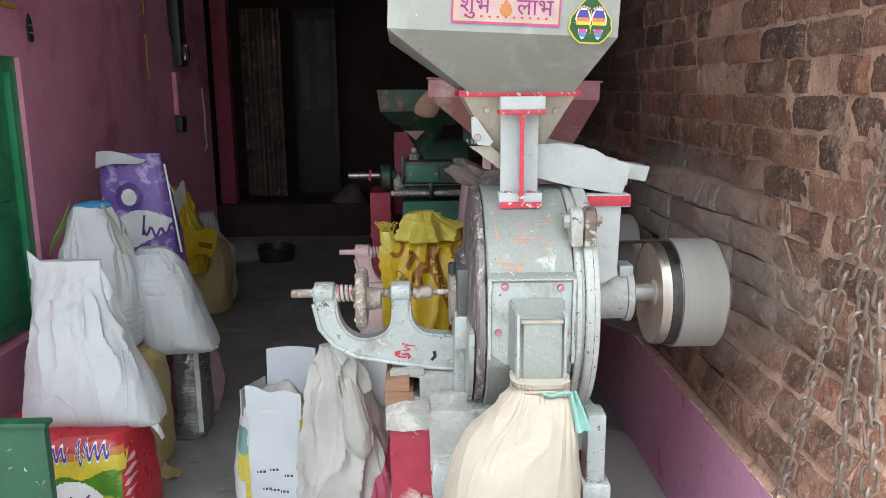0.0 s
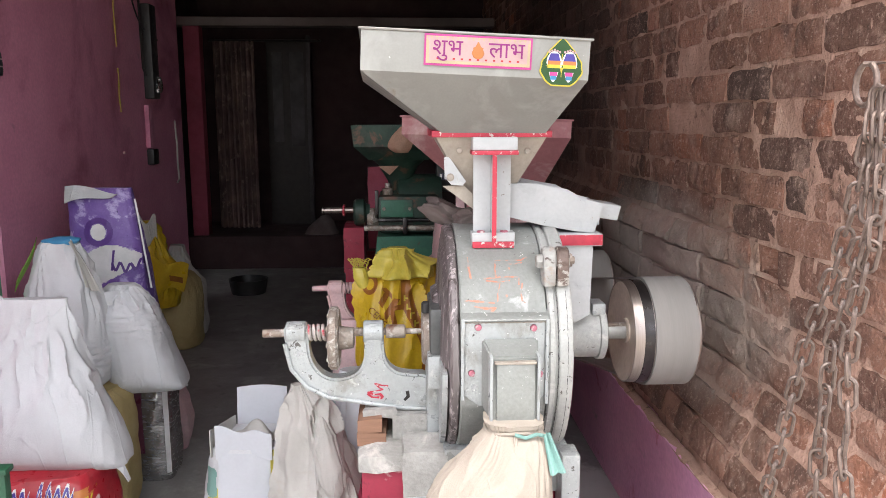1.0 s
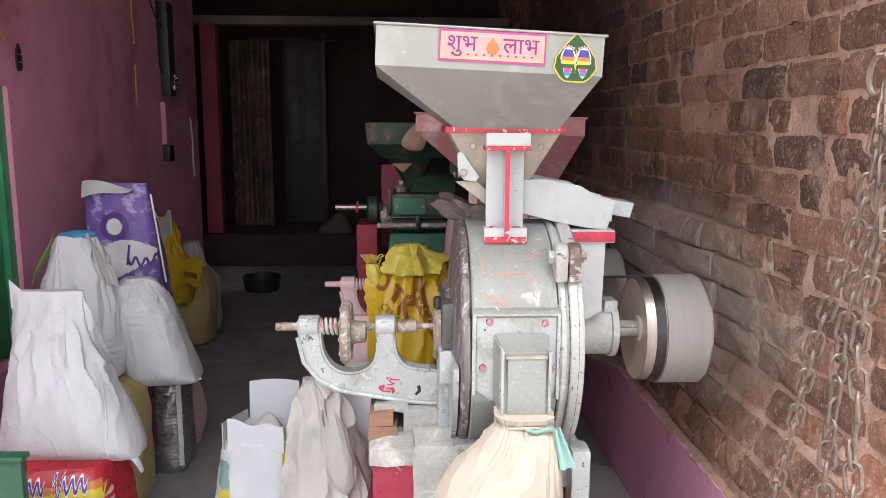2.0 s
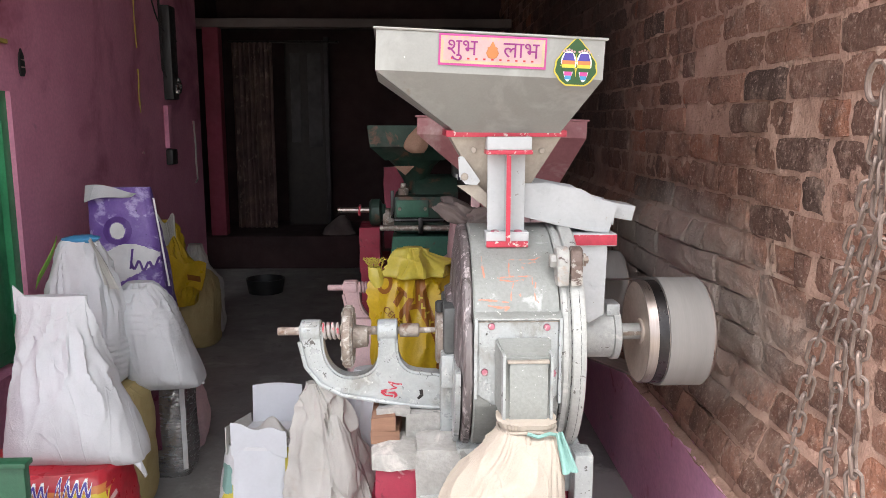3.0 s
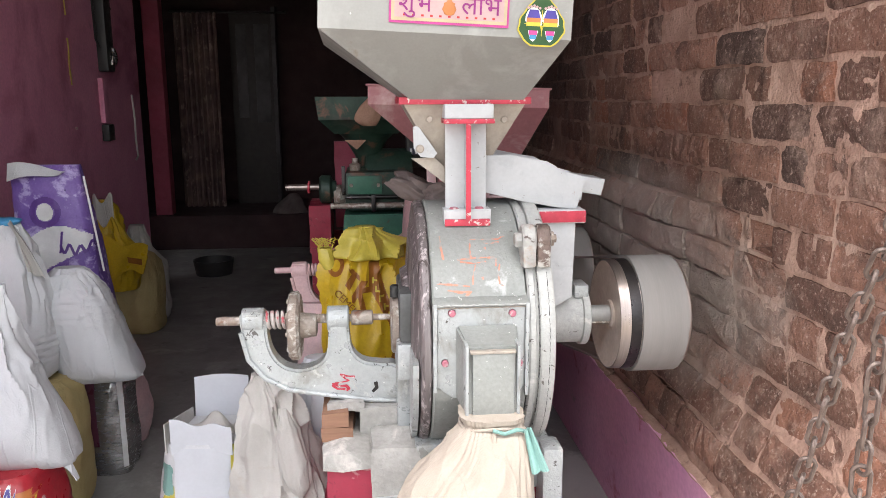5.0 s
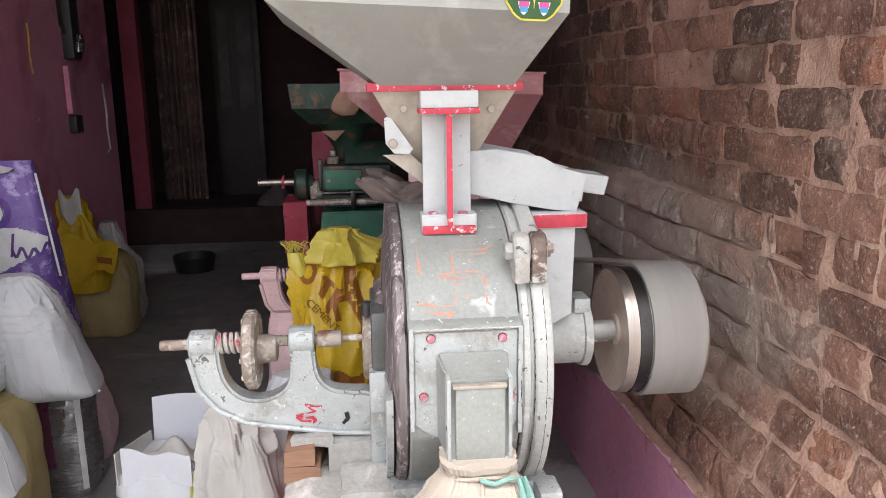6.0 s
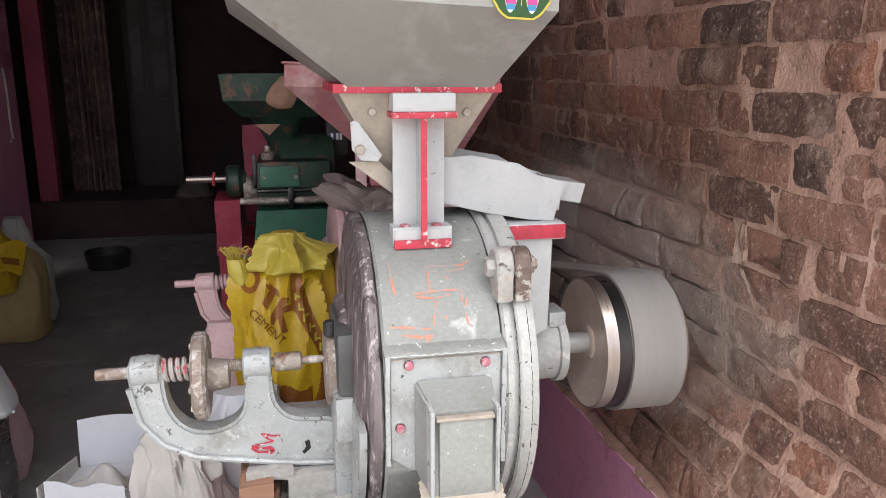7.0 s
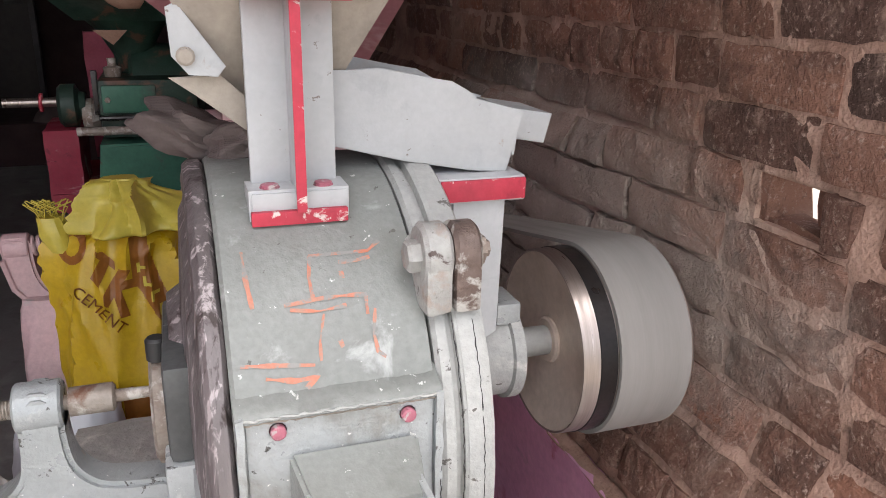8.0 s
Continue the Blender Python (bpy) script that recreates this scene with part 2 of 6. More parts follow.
M_CHROME = surface("turned_steel", (0.42, 0.36, 0.33), (0.33, 0.28, 0.255), 5, 0.36, 0.9, 0.05, 60, stretch=(9, 0.4, 0.4))
M_DISC = surface("pulley_face", (0.66, 0.57, 0.50), (0.52, 0.42, 0.35), 4, 0.40, 0.35, 0.05, 80)
dnt = M_DISC.node_tree
turned = dnt.nodes.new("ShaderNodeTangent")
turned.direction_type, turned.axis = "RADIAL", "X"
dnt.nodes["Principled BSDF"].inputs["Anisotropic"].default_value = 0.7
dnt.links.new(turned.outputs[0], dnt.nodes["Principled BSDF"].inputs["Tangent"])
M_DARKSTEEL = surface("dark_oily_steel", (0.07, 0.065, 0.065), (0.035, 0.033, 0.034), 8, 0.35, 0.8, 0.1)
M_BELT = surface("grey_belt", (0.27, 0.255, 0.24), (0.235, 0.22, 0.208), 3, 0.75, 0, 0.03, 80, stretch=(5, 0.4, 0.4), fine=0.1)
M_BLACK = surface("black_rubber", (0.02, 0.02, 0.021), (0.03, 0.03, 0.03), 9, 0.5)
M_RUSTY = surface("rusty_iron", (0.34, 0.30, 0.26), (0.24, 0.18, 0.145), 30, 0.6, 0.3, 0.4, 160, [((0.50, 0.47, 0.43), 40, 0.52, 0.62), ((0.16, 0.075, 0.045), 24, 0.6, 0.7)])
M_CHAIN = surface("chain_iron", (0.22, 0.165, 0.14), (0.14, 0.10, 0.085), 40, 0.55, 0.6, 0.4, 200, [((0.33, 0.27, 0.24), 30, 0.58, 0.70)])
M_PLINTH = surface("rough_plaster", (0.42, 0.41, 0.39), (0.32, 0.31, 0.29), 9, 0.9, 0, 0.8, 80, [((0.55, 0.52, 0.49), 12, 0.55, 0.66), ((0.2, 0.13, 0.10), 14, 0.66, 0.72)], depth=0.008)
M_REDBASE = surface("worn_red_plaster", (0.33, 0.025, 0.055), (0.26, 0.02, 0.045), 5, 0.65, 0, 0.35, 80, [((0.48, 0.36, 0.34), 9, 0.56, 0.64), ((0.15, 0.012, 0.03), 22, 0.60, 0.66)])
M_LEAFPRINT = surface("green_printed_plastic", (0.10, 0.24, 0.02), (0.04, 0.13, 0.012), 14, 0.35, 0, 0.2, 90, [((0.45, 0.42, 0.04), 11, 0.56, 0.68)])
M_WOOD = surface("packing_wood", (0.30, 0.16, 0.10), (0.24, 0.13, 0.085), 9, 0.85, 0, 0.5, 60, stretch=(0.3, 3, 3))
M_SACK = cloth("white_woven_sack", (0.59, 0.60, 0.62), (0.54, 0.55, 0.565), stains=[((0.55, 0.50, 0.45), 4, 0.66, 0.8)])
M_SACKB = cloth("grey_white_sack", (0.54, 0.525, 0.495), (0.46, 0.45, 0.42), stains=[((0.42, 0.37, 0.31), 6, 0.6, 0.75)])
M_CREAM = cloth("cream_cotton", (0.395, 0.345, 0.29), (0.36, 0.31, 0.26), stains=[((0.43, 0.395, 0.345), 5, 0.58, 0.72)], rough=0.9)
M_PAPER = surface("white_panel_print", (0.52, 0.54, 0.58), (0.48, 0.50, 0.53), 5, 0.5, 0, 0.05, 100, fine=0.06)
M_PINKCLOTH = cloth("pink_cloth", (0.52, 0.10, 0.17), (0.46, 0.085, 0.14))
M_TEAL = cloth("teal_cord", (0.20, 0.36, 0.325), (0.16, 0.30, 0.27))
M_YELLOW = surface("yellow_plastic", (0.58, 0.40, 0.02), (0.50, 0.33, 0.015), 6, 0.38, 0, 0.35, 90, [((0.42, 0.25, 0.02), 9, 0.62, 0.75)], depth=0.006)
M_YPALE = surface("pale_yellow_plastic", (0.60, 0.52, 0.10), (0.55, 0.45, 0.06), 6, 0.4, 0, 0.3, 90)
M_BROWNPRINT = surface("brown_print", (0.29, 0.11, 0.018), (0.23, 0.08, 0.013), 9, 0.4, 0, 0.2)
M_TAN = cloth("tan_sack", (0.42, 0.34, 0.16), (0.36, 0.28, 0.12), stains=[((0.30, 0.22, 0.10), 5, 0.6, 0.75)])
M_PURPLE = surface("violet_print_sack", (0.22, 0.13, 0.43), (0.15, 0.08, 0.33), 7, 0.5, 0, 0.3, 120, [((0.42, 0.35, 0.62), 16, 0.54, 0.62), ((0.07, 0.04, 0.16), 40, 0.64, 0.67)])
M_VIOLET = surface("violet_print", (0.12, 0.05, 0.27), (0.1, 0.04, 0.22), 9, 0.5)
M_MAROON = surface("maroon_film", (0.12, 0.03, 0.055), (0.09, 0.025, 0.045), 8, 0.35, 0, 0.4)
M_SILVERFILM = surface("silver_film", (0.44, 0.43, 0.43), (0.34, 0.335, 0.335), 14, 0.22, 0.8, 0.55, 40, stretch=(0.5, 0.5, 2), depth=0.008)
M_GREEN = surface("green_gloss_paint", (0.06, 0.36, 0.16), (0.045, 0.27, 0.12), 5, 0.4, 0, 0.2, 90, [((0.05, 0.05, 0.045), 13, 0.68, 0.76)])
M_GREENBOX = surface("chipped_green_paint", (0.012, 0.072, 0.034), (0.008, 0.045, 0.024), 6, 0.45, 0, 0.4, 90, [((0.22, 0.15, 0.11), 16, 0.66, 0.69), ((0.30, 0.28, 0.26), 34, 0.68, 0.71)])
M_GREENMILL = surface("machine_green", (0.026, 0.066, 0.046), (0.014, 0.032, 0.024), 6, 0.55, 0.1, 0.4, 90, [((0.06, 0.062, 0.052), 8, 0.54, 0.68), ((0.13, 0.07, 0.045), 14, 0.57, 0.66), ((0.03, 0.028, 0.025), 12, 0.6, 0.7)])
M_GREENBED = surface("machine_bed_green", (0.055, 0.20, 0.13), (0.036, 0.135, 0.09), 6, 0.5, 0.1, 0.3, 90, [((0.07, 0.08, 0.07), 9, 0.58, 0.7), ((0.10, 0.06, 0.04), 20, 0.66, 0.72)])
M_PINKSHEET = surface("pink_painted_sheet", (0.42, 0.19, 0.20), (0.36, 0.15, 0.165), 4, 0.55, 0.1, 0.2, 100, [((0.48, 0.33, 0.32), 7, 0.6, 0.72)])
M_PALEPINK = surface("pale_pink_paint", (0.62, 0.42, 0.43), (0.55, 0.40, 0.41), 8, 0.5, 0, 0.3, 100, [((0.4, 0.36, 0.35), 16, 0.62, 0.7)])
M_RAG = cloth("grey_rag", (0.17, 0.135, 0.125), (0.11, 0.085, 0.08), rough=0.95)
M_CURTAIN = cloth("patterned_curtain", (0.24, 0.15, 0.135), (0.10, 0.06, 0.06), stains=[((0.34, 0.24, 0.21), 12, 0.58, 0.65)], rough=0.95)
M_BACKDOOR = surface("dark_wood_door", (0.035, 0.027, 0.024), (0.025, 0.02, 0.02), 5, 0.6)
# Pale panels drawn near black: the dim rear is put in their colour.
M_DIMPANEL = surface("dimmed_door_panel", (0.07, 0.062, 0.065), (0.03, 0.026, 0.028), 4, 0.6)
M_GOLD = surface("yellow_cord", (0.50, 0.37, 0.08), (0.42, 0.3, 0.06), 30, 0.7)
M_CARTON = surface("rusty_brown_sheet", (0.36, 0.22, 0.15), (0.28, 0.16, 0.11), 9, 0.7, 0, 0.3)


def flat(name, colour, rough=0.45):
    return surface(name, colour, tuple(c * 0.85 for c in colour), 20, rough, 0, 0.05, 200, fine=0.08)


M_INK = {k: flat("ink_" + k, c) for k, c in {"pink": (0.50, 0.05, 0.25), "magenta": (0.26, 0.015, 0.17), "palepink": (0.52, 0.34, 0.33), "cream": (0.50, 0.40, 0.25), "yellow": (0.58, 0.47, 0.04), "green": (0.014, 0.07, 0.010), "blue": (0.06, 0.04, 0.28), "sky": (0.05, 0.24, 0.44), "orange": (0.50, 0.18, 0.05), "red": (0.50, 0.03, 0.03), "white": (0.75, 0.75, 0.75), "dark": (0.05, 0.05, 0.09), "lime": (0.17, 0.32, 0.03)}.items()}

def flour_floor():
    """Concrete with a broad spill of flour round the mills and behind the belt."""
    nt = M_FLOOR.node_tree
    b = nt.nodes["Principled BSDF"]
    old = b.inputs["Base Color"].links[0].from_socket
    pos = nt.nodes.new("ShaderNodeNewGeometry").outputs["Position"]
    d = nt.nodes.new("ShaderNodeVectorMath")
    d.operation = "DISTANCE"
    d.inputs[1].default_value = (0.75, 2.5, 0.0)
    nt.links.new(pos, d.inputs[0])
    add = nt.nodes.new("ShaderNodeMath")
    add.operation = "ADD"
    nt.links.new(d.outputs["Value"], add.inputs[0])
    nt.links.new(noise_node(nt, pos, 2.5, 6, 0.6), add.inputs[1])
    fac = ramp_node(nt, [(0.0, (0.85,) * 3), (0.93, (0.75,) * 3), (1.0, (0.1,) * 3)], add.outputs[0])
    haze = mix_node(nt, step_node(nt, noise_node(nt, pos, 3.2, 6, 0.65), 0.45, 0.75), old, (0.24, 0.235, 0.225))
    nt.links.new(mix_node(nt, fac, haze, (0.56, 0.55, 0.535)), b.inputs["Base Color"])


flour_floor()

# ---- building blocks ----
ORIGIN = {}


def thing(name, at, label, category, group="", kind=""):
    ob = new(name)
    ob.location = at
    ob.empty_display_size = 0.05
    ORIGIN[ob] = Vector(at)
    return tagged(ob, label, category, group, kind)


def part(name, bm, material, parent=None, label="", smooth=True, origin=None, angle=35):
    """One mesh object from a bmesh in world coordinates, under a thing or a part."""
    base = ORIGIN[parent] if parent else Vector((0, 0, 0))
    o = Vector(origin) if origin else (base if parent else Vector((0, 0, 0)))
    bmesh.ops.translate(bm, verts=bm.verts, vec=-o)
    if smooth:
        for f in bm.faces:
            f.smooth = True
        for e in bm.edges:
            if len(e.link_faces) == 2 and e.calc_face_angle(0) > radians(angle):
                e.smooth = False
    me = bpy.data.meshes.new(name)
    bm.to_mesh(me)
    bm.free()
    for mt in material if isinstance(material, (list, tuple)) else [material]:
        me.materials.append(mt)
    ob = new(name, me)
    if parent:
        ob.parent = parent
    ob.location = o - base
    ORIGIN[ob] = o
    return tagged(ob, label) if label else ob


def box(x0, x1, y0, y1, z0, z1, bevel=0.0, bm=None, rot=None):
    bm = bm or bmesh.new()
    vs = bmesh.ops.create_cube(bm, size=1)["verts"]
    c = Vector(((x0 + x1) / 2, (y0 + y1) / 2, (z0 + z1) / 2))
    bmesh.ops.scale(bm, verts=vs, vec=(abs(x1 - x0), abs(y1 - y0), abs(z1 - z0)))
    if rot:
        bmesh.ops.rotate(bm, verts=vs, cent=(0, 0, 0), matrix=Euler([radians(a) for a in rot]).to_matrix())
    bmesh.ops.translate(bm, verts=vs, vec=c)
    if bevel:
        es = list({e for v in vs for e in v.link_edges})
        bmesh.ops.bevel(bm, geom=es, offset=bevel, segments=2, affect="EDGES", profile=0.6)
    return bm


def lathe(profile, axis="x", at=(0, 0, 0), segs=48, bm=None, caps=True):
    """Turns (along, radius) pairs about an axis through at."""
    bm = bm or bmesh.new()
    rings = []
    for a, r in profile:
        ring = []
        for i in range(segs if r > 1e-6 else 1):
            w = 2 * math.pi * i / segs
            u, v = r * math.cos(w), r * math.sin(w)
            p = {"x": (a, u, v), "y": (u, a, v), "z": (u, v, a)}[axis]
            ring.append(bm.verts.new(Vector(p) + Vector(at)))
        rings.append(ring)
    for A, B in zip(rings, rings[1:]):
        for i in range(segs):
            q = [A[i % len(A)], A[(i + 1) % len(A)], B[(i + 1) % len(B)], B[i % len(B)]]
            q = list(dict.fromkeys(q))
            if len(q) > 2:
                bm.faces.new(q)
    for ring in (rings[0], rings[-1]):
        if caps and len(ring) > 2:
            bm.faces.new(ring)
    bmesh.ops.recalc_face_normals(bm, faces=bm.faces)
    return bm


def tube(points, r, segs=8, bm=None, closed=False):
    bm = bm or bmesh.new()
    pts = [Vector(p) for p in points]
    n, rings, up = len(pts), [], None
    for i, p in enumerate(pts):
        d = (pts[(i + 1) % n] - pts[i - 1]) if closed else (pts[min(i + 1, n - 1)] - pts[max(i - 1, 0)])
        d.normalize()
        if up is None:
            up = d.orthogonal().normalized()
        up = (up - d * up.dot(d)).normalized()
        s = d.cross(up)
        rad = r[i] if isinstance(r, (list, tuple)) else r
        rings.append([bm.verts.new(p + rad * (math.cos(2 * math.pi * k / segs) * up + math.sin(2 * math.pi * k / segs) * s)) for k in range(segs)])
    for A, B in zip(rings, rings[1:] + ([rings[0]] if closed else [])):
        for k in range(segs):
            bm.faces.new((A[k], A[(k + 1) % segs], B[(k + 1) % segs], B[k]))
    if not closed:
        bm.faces.new(rings[0][::-1]), bm.faces.new(rings[-1])
    return bm


def slab(outline, y0, y1, bevel=0.0, bm=None):
    """A plate with an outline in x and z, from y0 to y1."""
    bm = bm or bmesh.new()
    f = bm.faces.new([bm.verts.new((x, y0, z)) for x, z in outline])
    top = bmesh.ops.extrude_face_region(bm, geom=[f])["geom"]
    vs = [v for v in top if isinstance(v, bmesh.types.BMVert)]
    bmesh.ops.translate(bm, verts=vs, vec=(0, y1 - y0, 0))
    bmesh.ops.recalc_face_normals(bm, faces=bm.faces)
    if bevel:
        es = [e for e in bm.edges if len(e.link_faces) == 2 and abs(e.verts[0].co.y - e.verts[1].co.y) < 1e-6]
        bmesh.ops.bevel(bm, geom=es, offset=bevel, segments=2, affect="EDGES")
    return bm


def sheet_patch(fn, nu, nv, thick=0.002, bm=None):
    """A thin sheet over u, v in 0..1, with both sides."""
    bm = bm or bmesh.new()
    g = [[Vector(fn(i / nu, j / nv)) for j in range(nv + 1)] for i in range(nu + 1)]
    top = [[bm.verts.new(p) for p in row] for row in g]
    for i in range(nu):
        for j in range(nv):
            bm.faces.new((top[i][j], top[i + 1][j], top[i + 1][j + 1], top[i][j + 1]))
    bmesh.ops.recalc_face_normals(bm, faces=bm.faces)
    bm.normal_update()
    low = [[bm.verts.new(v.co - v.normal * thick) for v in row] for row in top]
    for i in range(nu):
        for j in range(nv):
            bm.faces.new((low[i][j], low[i][j + 1], low[i + 1][j + 1], low[i + 1][j]))
    edge = [(i, 0) for i in range(nu)] + [(nu, j) for j in range(nv)] + [(i, nv) for i in range(nu, 0, -1)] + [(0, j) for j in range(nv, 0, -1)]
    for (a, b), (c, d) in zip(edge, edge[1:] + edge[:1]):
        bm.faces.new((top[a][b], low[a][b], low[c][d], top[c][d]))
    bmesh.ops.recalc_face_normals(bm, faces=bm.faces)
    return bm


def spline(rows, t):
    n = len(rows) - 1
    i = min(int(t * n), n - 1)
    f = t * n - i
    a, b, c, d = (rows[max(min(k, n), 0)] for k in (i - 1, i, i + 1, i + 2))
    return [0.5 * (2 * q + (r - p) * f + (2 * p - 5 * q + 4 * r - s) * f * f + (3 * q - p - 3 * r + s) * f ** 3) for p, q, r, s in zip(a, b, c, d)]


def sack_mesh(rows, segs=64, levels=44, seed=0, lumps=0.012, pleats=9, folds=0.006, ribs=None):
    """A filled bag. rows, from the bottom up: x, y, z, half width, half depth, squareness, pleat depth."""
    bm = bmesh.new()
    off = Vector((seed * 3.7, seed * 1.3, seed * 2.1))
    rings = []
    for j in range(levels + 1):
        x, y, z, rx, ry, sq, pl = spline(rows, j / levels)
        ring = []
        for i in range(segs):
            w = 2 * math.pi * i / segs
            c, s = math.cos(w), math.sin(w)
            e = 2 / max(sq, 1.2)
            p = Vector((x + rx * math.copysign(abs(c) ** e, c), y + ry * math.copysign(abs(s) ** e, s), z))
            out = Vector((c * rx, s * ry, 0)).normalized() if rx > 1e-4 else Vector((0, 0, 0))
            ph = noise.noise(Vector((c * 1.5, s * 1.5, z * 3)) + off)
            fold = pl * (abs(math.sin(pleats * w / 2 + 7 * ph + seed)) - 0.5) * (0.65 + 0.9 * noise.noise(Vector((c * 3, s * 3, z * 2)) - off))
            ruck = 1 - abs(noise.noise(Vector((p.x * 9, p.y * 9, p.z * 5)) + off))
            d = lumps * (noise.noise(p * 6 + off) + 0.5 * noise.noise(p * 16 + off)) + 0.35 * lumps * (ruck ** 3 - 0.5) + fold
            crease = (1 - abs(noise.noise(Vector((p.x * 16, p.y * 16, p.z * 2.6)) - off))) ** 6
            crimp = (1 - abs(noise.noise(Vector((p.x * 10 + p.z * 9, p.y * 14, p.z * 14)) + off * 2))) ** 8
            slack = min(0.3 + pl / 0.010, 1.6)
            p += out * (d + slack * folds * (1.4 * (crease - 0.25) + 0.25 * crimp))
            if ribs and ribs[0] < z < ribs[1]:
                k = math.sin(math.pi * (z - ribs[0]) / (ribs[1] - ribs[0]))
                p += out * ribs[2] * k * abs(math.sin((z + 0.02 * c * c) * math.pi / 0.024))
            if 0 < j < levels:
                p.z += lumps * 0.6 * noise.noise(p * 8 - off)
            ring.append(bm.verts.new(p))
        rings.append(ring)
    for A, B in zip(rings, rings[1:]):
        for i in range(segs):
            bm.faces.new((A[i], A[(i + 1) % segs], B[(i + 1) % segs], B[i]))
    bm.faces.new(rings[0][::-1]), bm.faces.new(rings[-1])
    return bm


def on_front(bm_sack, x0, x1, z0, z1, fn_in, mat, name, parent, lift=0.0015, nx=24, nz=24, shape=None):
    """Print on a bag: a thin skin that follows the bag's near side within a shape."""
    from_tree = fn_in
    bm = bmesh.new()
    grid = {}
    for i in range(nx + 1):
        for j in range(nz + 1):
            x, z = x0 + (x1 - x0) * i / nx, z0 + (z1 - z0) * j / nz
            hit = from_tree.ray_cast(Vector((x, -2, z)), Vector((0, 1, 0)))
            if hit[0] is not None:
                grid[i, j] = bm.verts.new(hit[0] + Vector((0, -lift, 0)))
    for i in range(nx):
        for j in range(nz):
            u, v = (i + 0.5) / nx, (j + 0.5) / nz
            q = [grid.get(k) for k in ((i, j), (i + 1, j), (i + 1, j + 1), (i, j + 1))]
            if all(q) and (shape is None or shape(u, v)) and max(a.co.y for a in q) - min(a.co.y for a in q) < 0.06:
                bm.faces.new(q)
    loose = [v for v in bm.verts if not v.link_faces]
    bmesh.ops.delete(bm, geom=loose, context="VERTS")
    return part(name, bm, mat, parent)


def tree_of(bm):
    from mathutils import bvhtree
    return bvhtree.BVHTree.FromBMesh(bm)


def letters(body, size, m, material, name, parent, depth=0.0006):
    """Flat lettering in the built-in font, centred on the pose m (text in its x and y)."""
    cu = bpy.data.curves.new("text", "FONT")
    cu.body, cu.size, cu.extrude, cu.align_x, cu.align_y = body, size, depth, "CENTER", "CENTER"
    tmp = bpy.data.objects.new("text", cu)
    scene.collection.objects.link(tmp)
    dg = bpy.context.evaluated_depsgraph_get()
    me = bpy.data.meshes.new_from_object(tmp.evaluated_get(dg))
    bpy.data.objects.remove(tmp)
    bm = bmesh.new()
    bm.from_mesh(me)
    bpy.data.meshes.remove(me)
    bmesh.ops.transform(bm, matrix=m, verts=bm.verts)
    return part(name, bm, material, parent, smooth=False)

# ---- the room ----
WX, LX = 0.98, -1.55          # faces of the brick wall and of the pink wall
FRONT, BACK, TOP = 1.25, 8.6, 3.0
COURSE, ZLINE = 0.0875, 0.46


def setting(name, bm, mat, label="", smooth=False):
    ob = part(name, bm, mat, smooth=smooth)
    return tagged(ob, label, "", "", "structure")


ground = bmesh.new()
bmesh.ops.create_grid(ground, x_segments=40, y_segments=40, size=400)
bmesh.ops.translate(ground, verts=ground.verts, vec=(0, 0, -0.02))
setting("ground", ground, M_GROUND, "dusty bare street ground in front of the shop")
setting("floor", box(LX - 0.75, WX + 0.25, 0.2, BACK, -0.12, 0.0), M_FLOOR, "dark worn concrete floor dusted with flour")
# Unseen ceiling; its front edge is set to keep the sun off the mill.
setting("ceiling", box(LX - 0.75, WX + 0.3, 0.95, BACK + 0.2, TOP, TOP + 0.15), M_CEIL, "dark plastered ceiling out of view")
setting("wall_back", box(LX - 0.75, WX + 0.3, BACK, BACK + 0.2, 0, TOP), M_DARKWALL, "back wall of the shop, darkened for the unlit rear")
setting("platform", box(LX - 0.5, WX, 7.45, BACK, 0.0, 0.32, 0.01), M_DARKWALL, "raised concrete platform at the back, darkened for the unlit rear")

# left wall with a doorway over a raised sill
dy0, dy1, dz0, dz1 = 2.35, 3.22, 0.42, 1.54
lw = box(LX - 0.25, LX, FRONT, dy0, 0, TOP)
box(LX - 0.25, LX, dy1, 5.95, 0, TOP, bm=lw)
box(LX - 0.25, LX, dy0, dy1, 0, dz0, bm=lw)
box(LX - 0.25, LX, dy0, dy1, dz1, TOP, bm=lw)
setting("wall_left", lw, M_PINKWALL, "pink painted plaster wall with dark scuffs")
setting("wall_left_rear", box(LX - 0.75, LX - 0.5, 5.75, BACK, 0, TOP), M_DARKWALL, "rear stretch of the side wall, darkened for the unlit rear")
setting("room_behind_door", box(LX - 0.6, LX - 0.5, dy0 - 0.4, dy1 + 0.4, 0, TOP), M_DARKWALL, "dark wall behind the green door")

def ramp(v):
    v = min(max(v, 0.0), 1.0)
    return v * v * (3 - 2 * v)


def wall_x(y, z):
    """The brick face: it bellies out low down and beyond the mill."""
    return WX - max(0.05 * ramp((y - 1.95) / 0.55) * ramp((1.16 - z) / 0.12), 0.090 * ramp((0.80 - z) / 0.30))


# right wall: mortar core with bricks set in it, one broken right through
hy0, hy1 = 1.785, 1.838
hz0, hz1 = 1.035, 1.108
rw = bmesh.new()
for x0, x1, a0, a1, c0, c1 in ((WX + 0.012, WX + 0.06, hy0, hy1 + 0.09, hz0, hz1), (WX + 0.06, WX + 0.24, 1.66, 2.6, 0.9, 1.3)):
    box(x0, x1, FRONT, a0, 0, TOP, bm=rw)
    box(x0, x1, a1, BACK, 0, TOP, bm=rw)
    box(x0, x1, a0, a1, 0, c0, bm=rw)
    box(x0, x1, a0, a1, c1, TOP, bm=rw)
